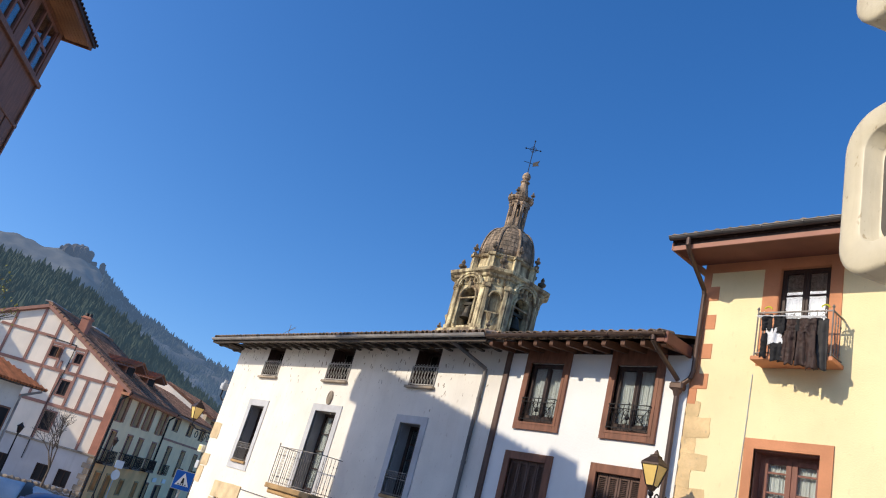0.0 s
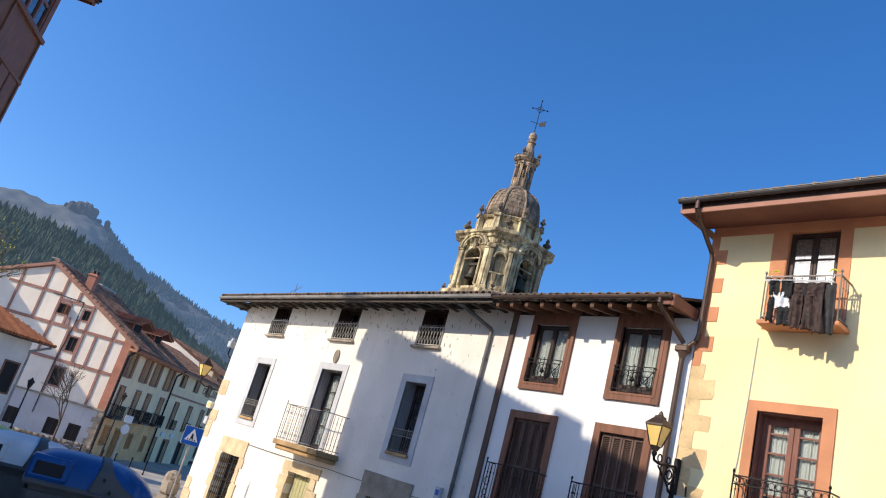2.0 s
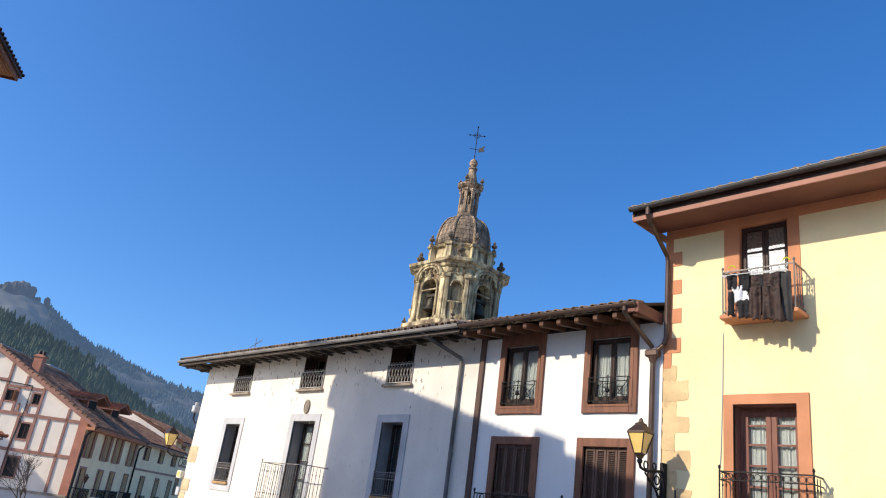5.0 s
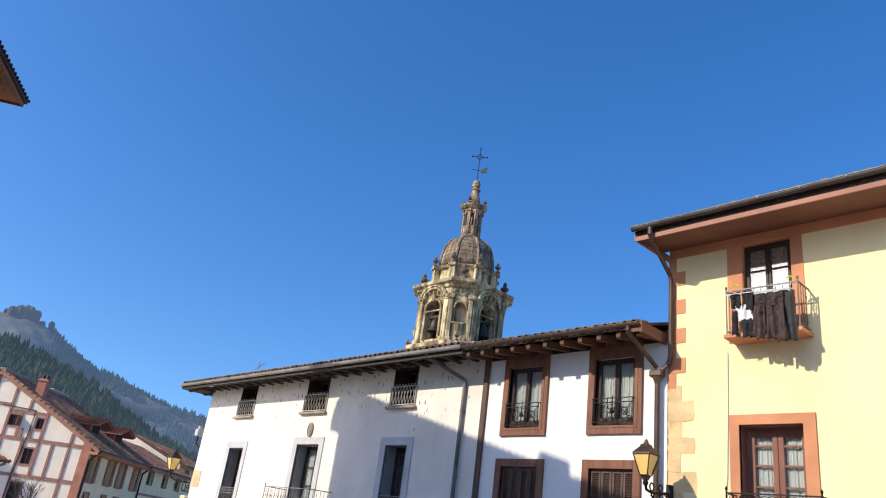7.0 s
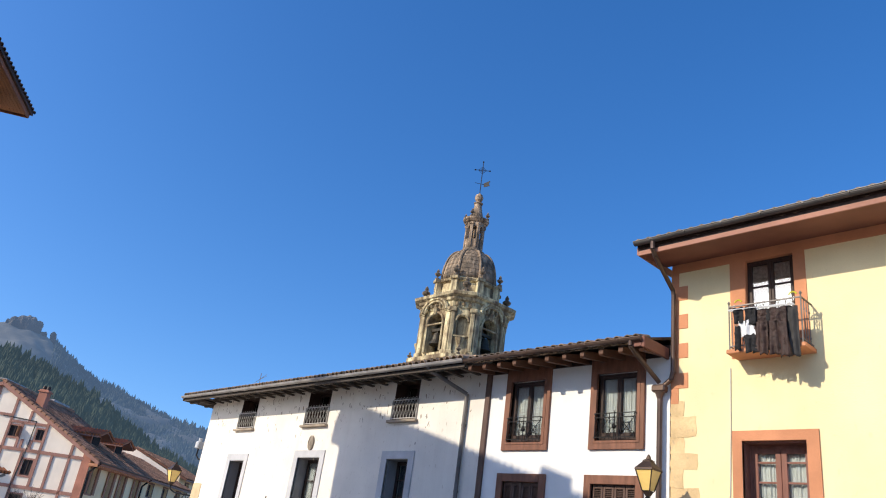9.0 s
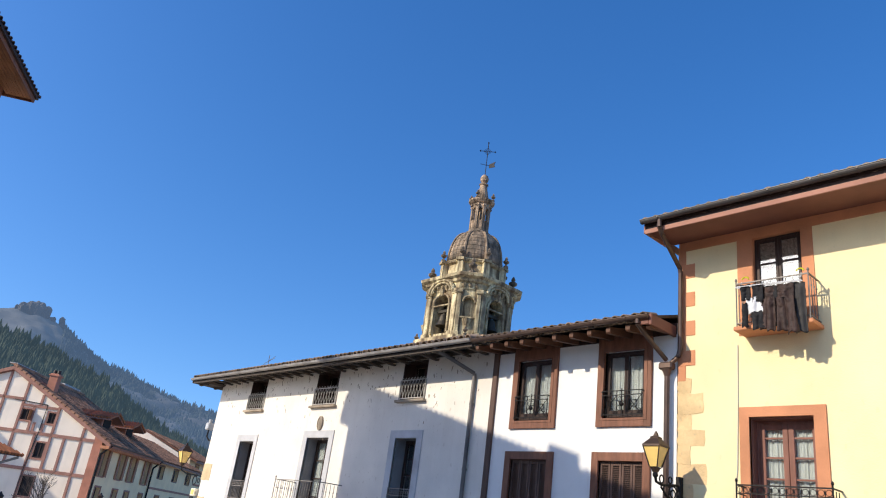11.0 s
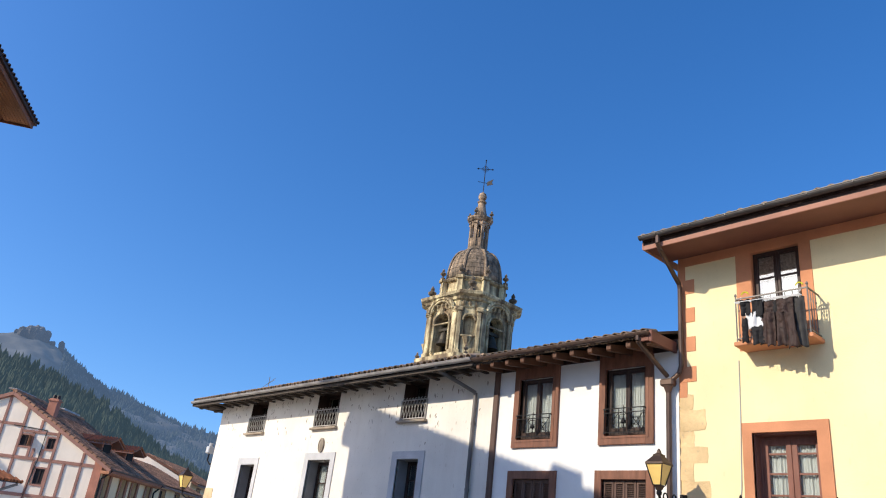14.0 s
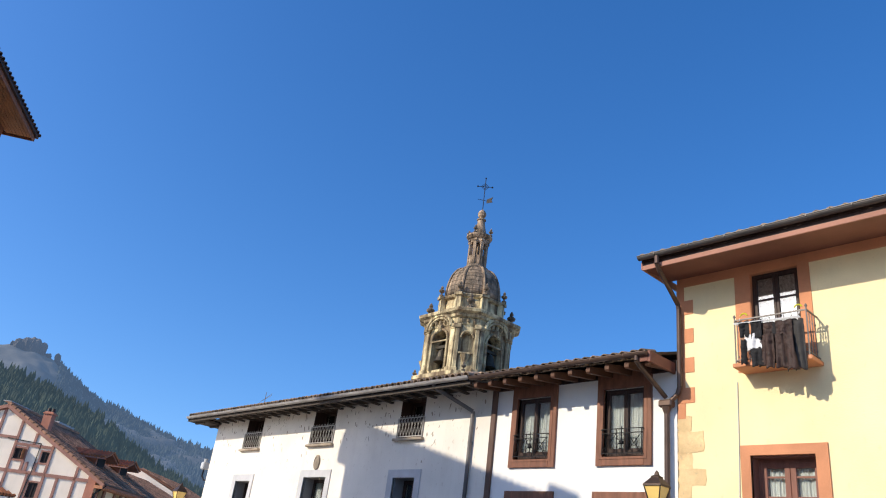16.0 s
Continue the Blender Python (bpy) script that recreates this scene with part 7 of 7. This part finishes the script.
for x in (-5.95, -4.95):
    bm = bm_new()
    ring(bm, (x, 12.5, 8.58), 0.07, 0.014, "y", 10, 0.3, 2.8)
    part("hanger", bm, M["bin_yellow"], line, "yellow plastic hanger")


# ---- the sign boxes on a post close by ----
post = thing("sign_post", "cream post with rounded cream sign boxes", "sign", Matrix.Translation((-0.333, 1.177, 0)) @ Matrix.Rotation(radians(-30), 4, "Z"))


def rounded(x0, x1, z0, z1, r, n=7):
    out = []
    for cx, cz, a0 in ((x1 - r, z1 - r, 0), (x0 + r, z1 - r, 90), (x0 + r, z0 + r, 180), (x1 - r, z0 + r, 270)):
        out += [(cx + r * math.cos(radians(a0 + 90 * i / n)), cz + r * math.sin(radians(a0 + 90 * i / n))) for i in range(n + 1)]
    return out


for z0, z1 in ((3.880, 4.165), (4.348, 4.635)):
    bm = bm_new()
    rows_ = [(0.0, 0.10, 0.06), (0.0, 0.008, 0.06), (0.002, 0.003, 0.058), (0.008, 0.0, 0.054), (0.044, 0.0, 0.03), (0.046, 0.002, 0.029), (0.05, 0.028, 0.027), (0.056, 0.03, 0.025)]
    rings = [[bm.verts.new((x, y, z)) for x, z in rounded(g, 0.34 - g, z0 + g, z1 - g, r)] for g, y, r in rows_]
    for p, q in zip(rings, rings[1:]):
        for i in range(len(p)):
            bm.faces.new((p[i], p[(i + 1) % len(p)], q[(i + 1) % len(p)], q[i]))
    bm.faces.new(rings[0])
    bmesh.ops.recalc_face_normals(bm, faces=bm.faces)
    sbx = part("sign_box", bm, M["sign_cream"], post, "cream rounded box with grimy lower corners", smooth=True)
    bm = bm_new()
    prism(bm, rounded(0.054, 0.286, z0 + 0.054, z1 - 0.054, 0.034), 0.029, 0.04)
    part("recessed_panel", bm, M["bin_grey"], sbx)
bm = bm_new()
rod(bm, (0.44, 0.22, 1.0), (0.44, 0.22, 4.75), 0.04, seg=14)
for z in (4.03, 4.5):
    rod(bm, (0.3, 0.09, z), (0.44, 0.22, z), 0.015, seg=8)
part("post", bm, M["cream"], post)
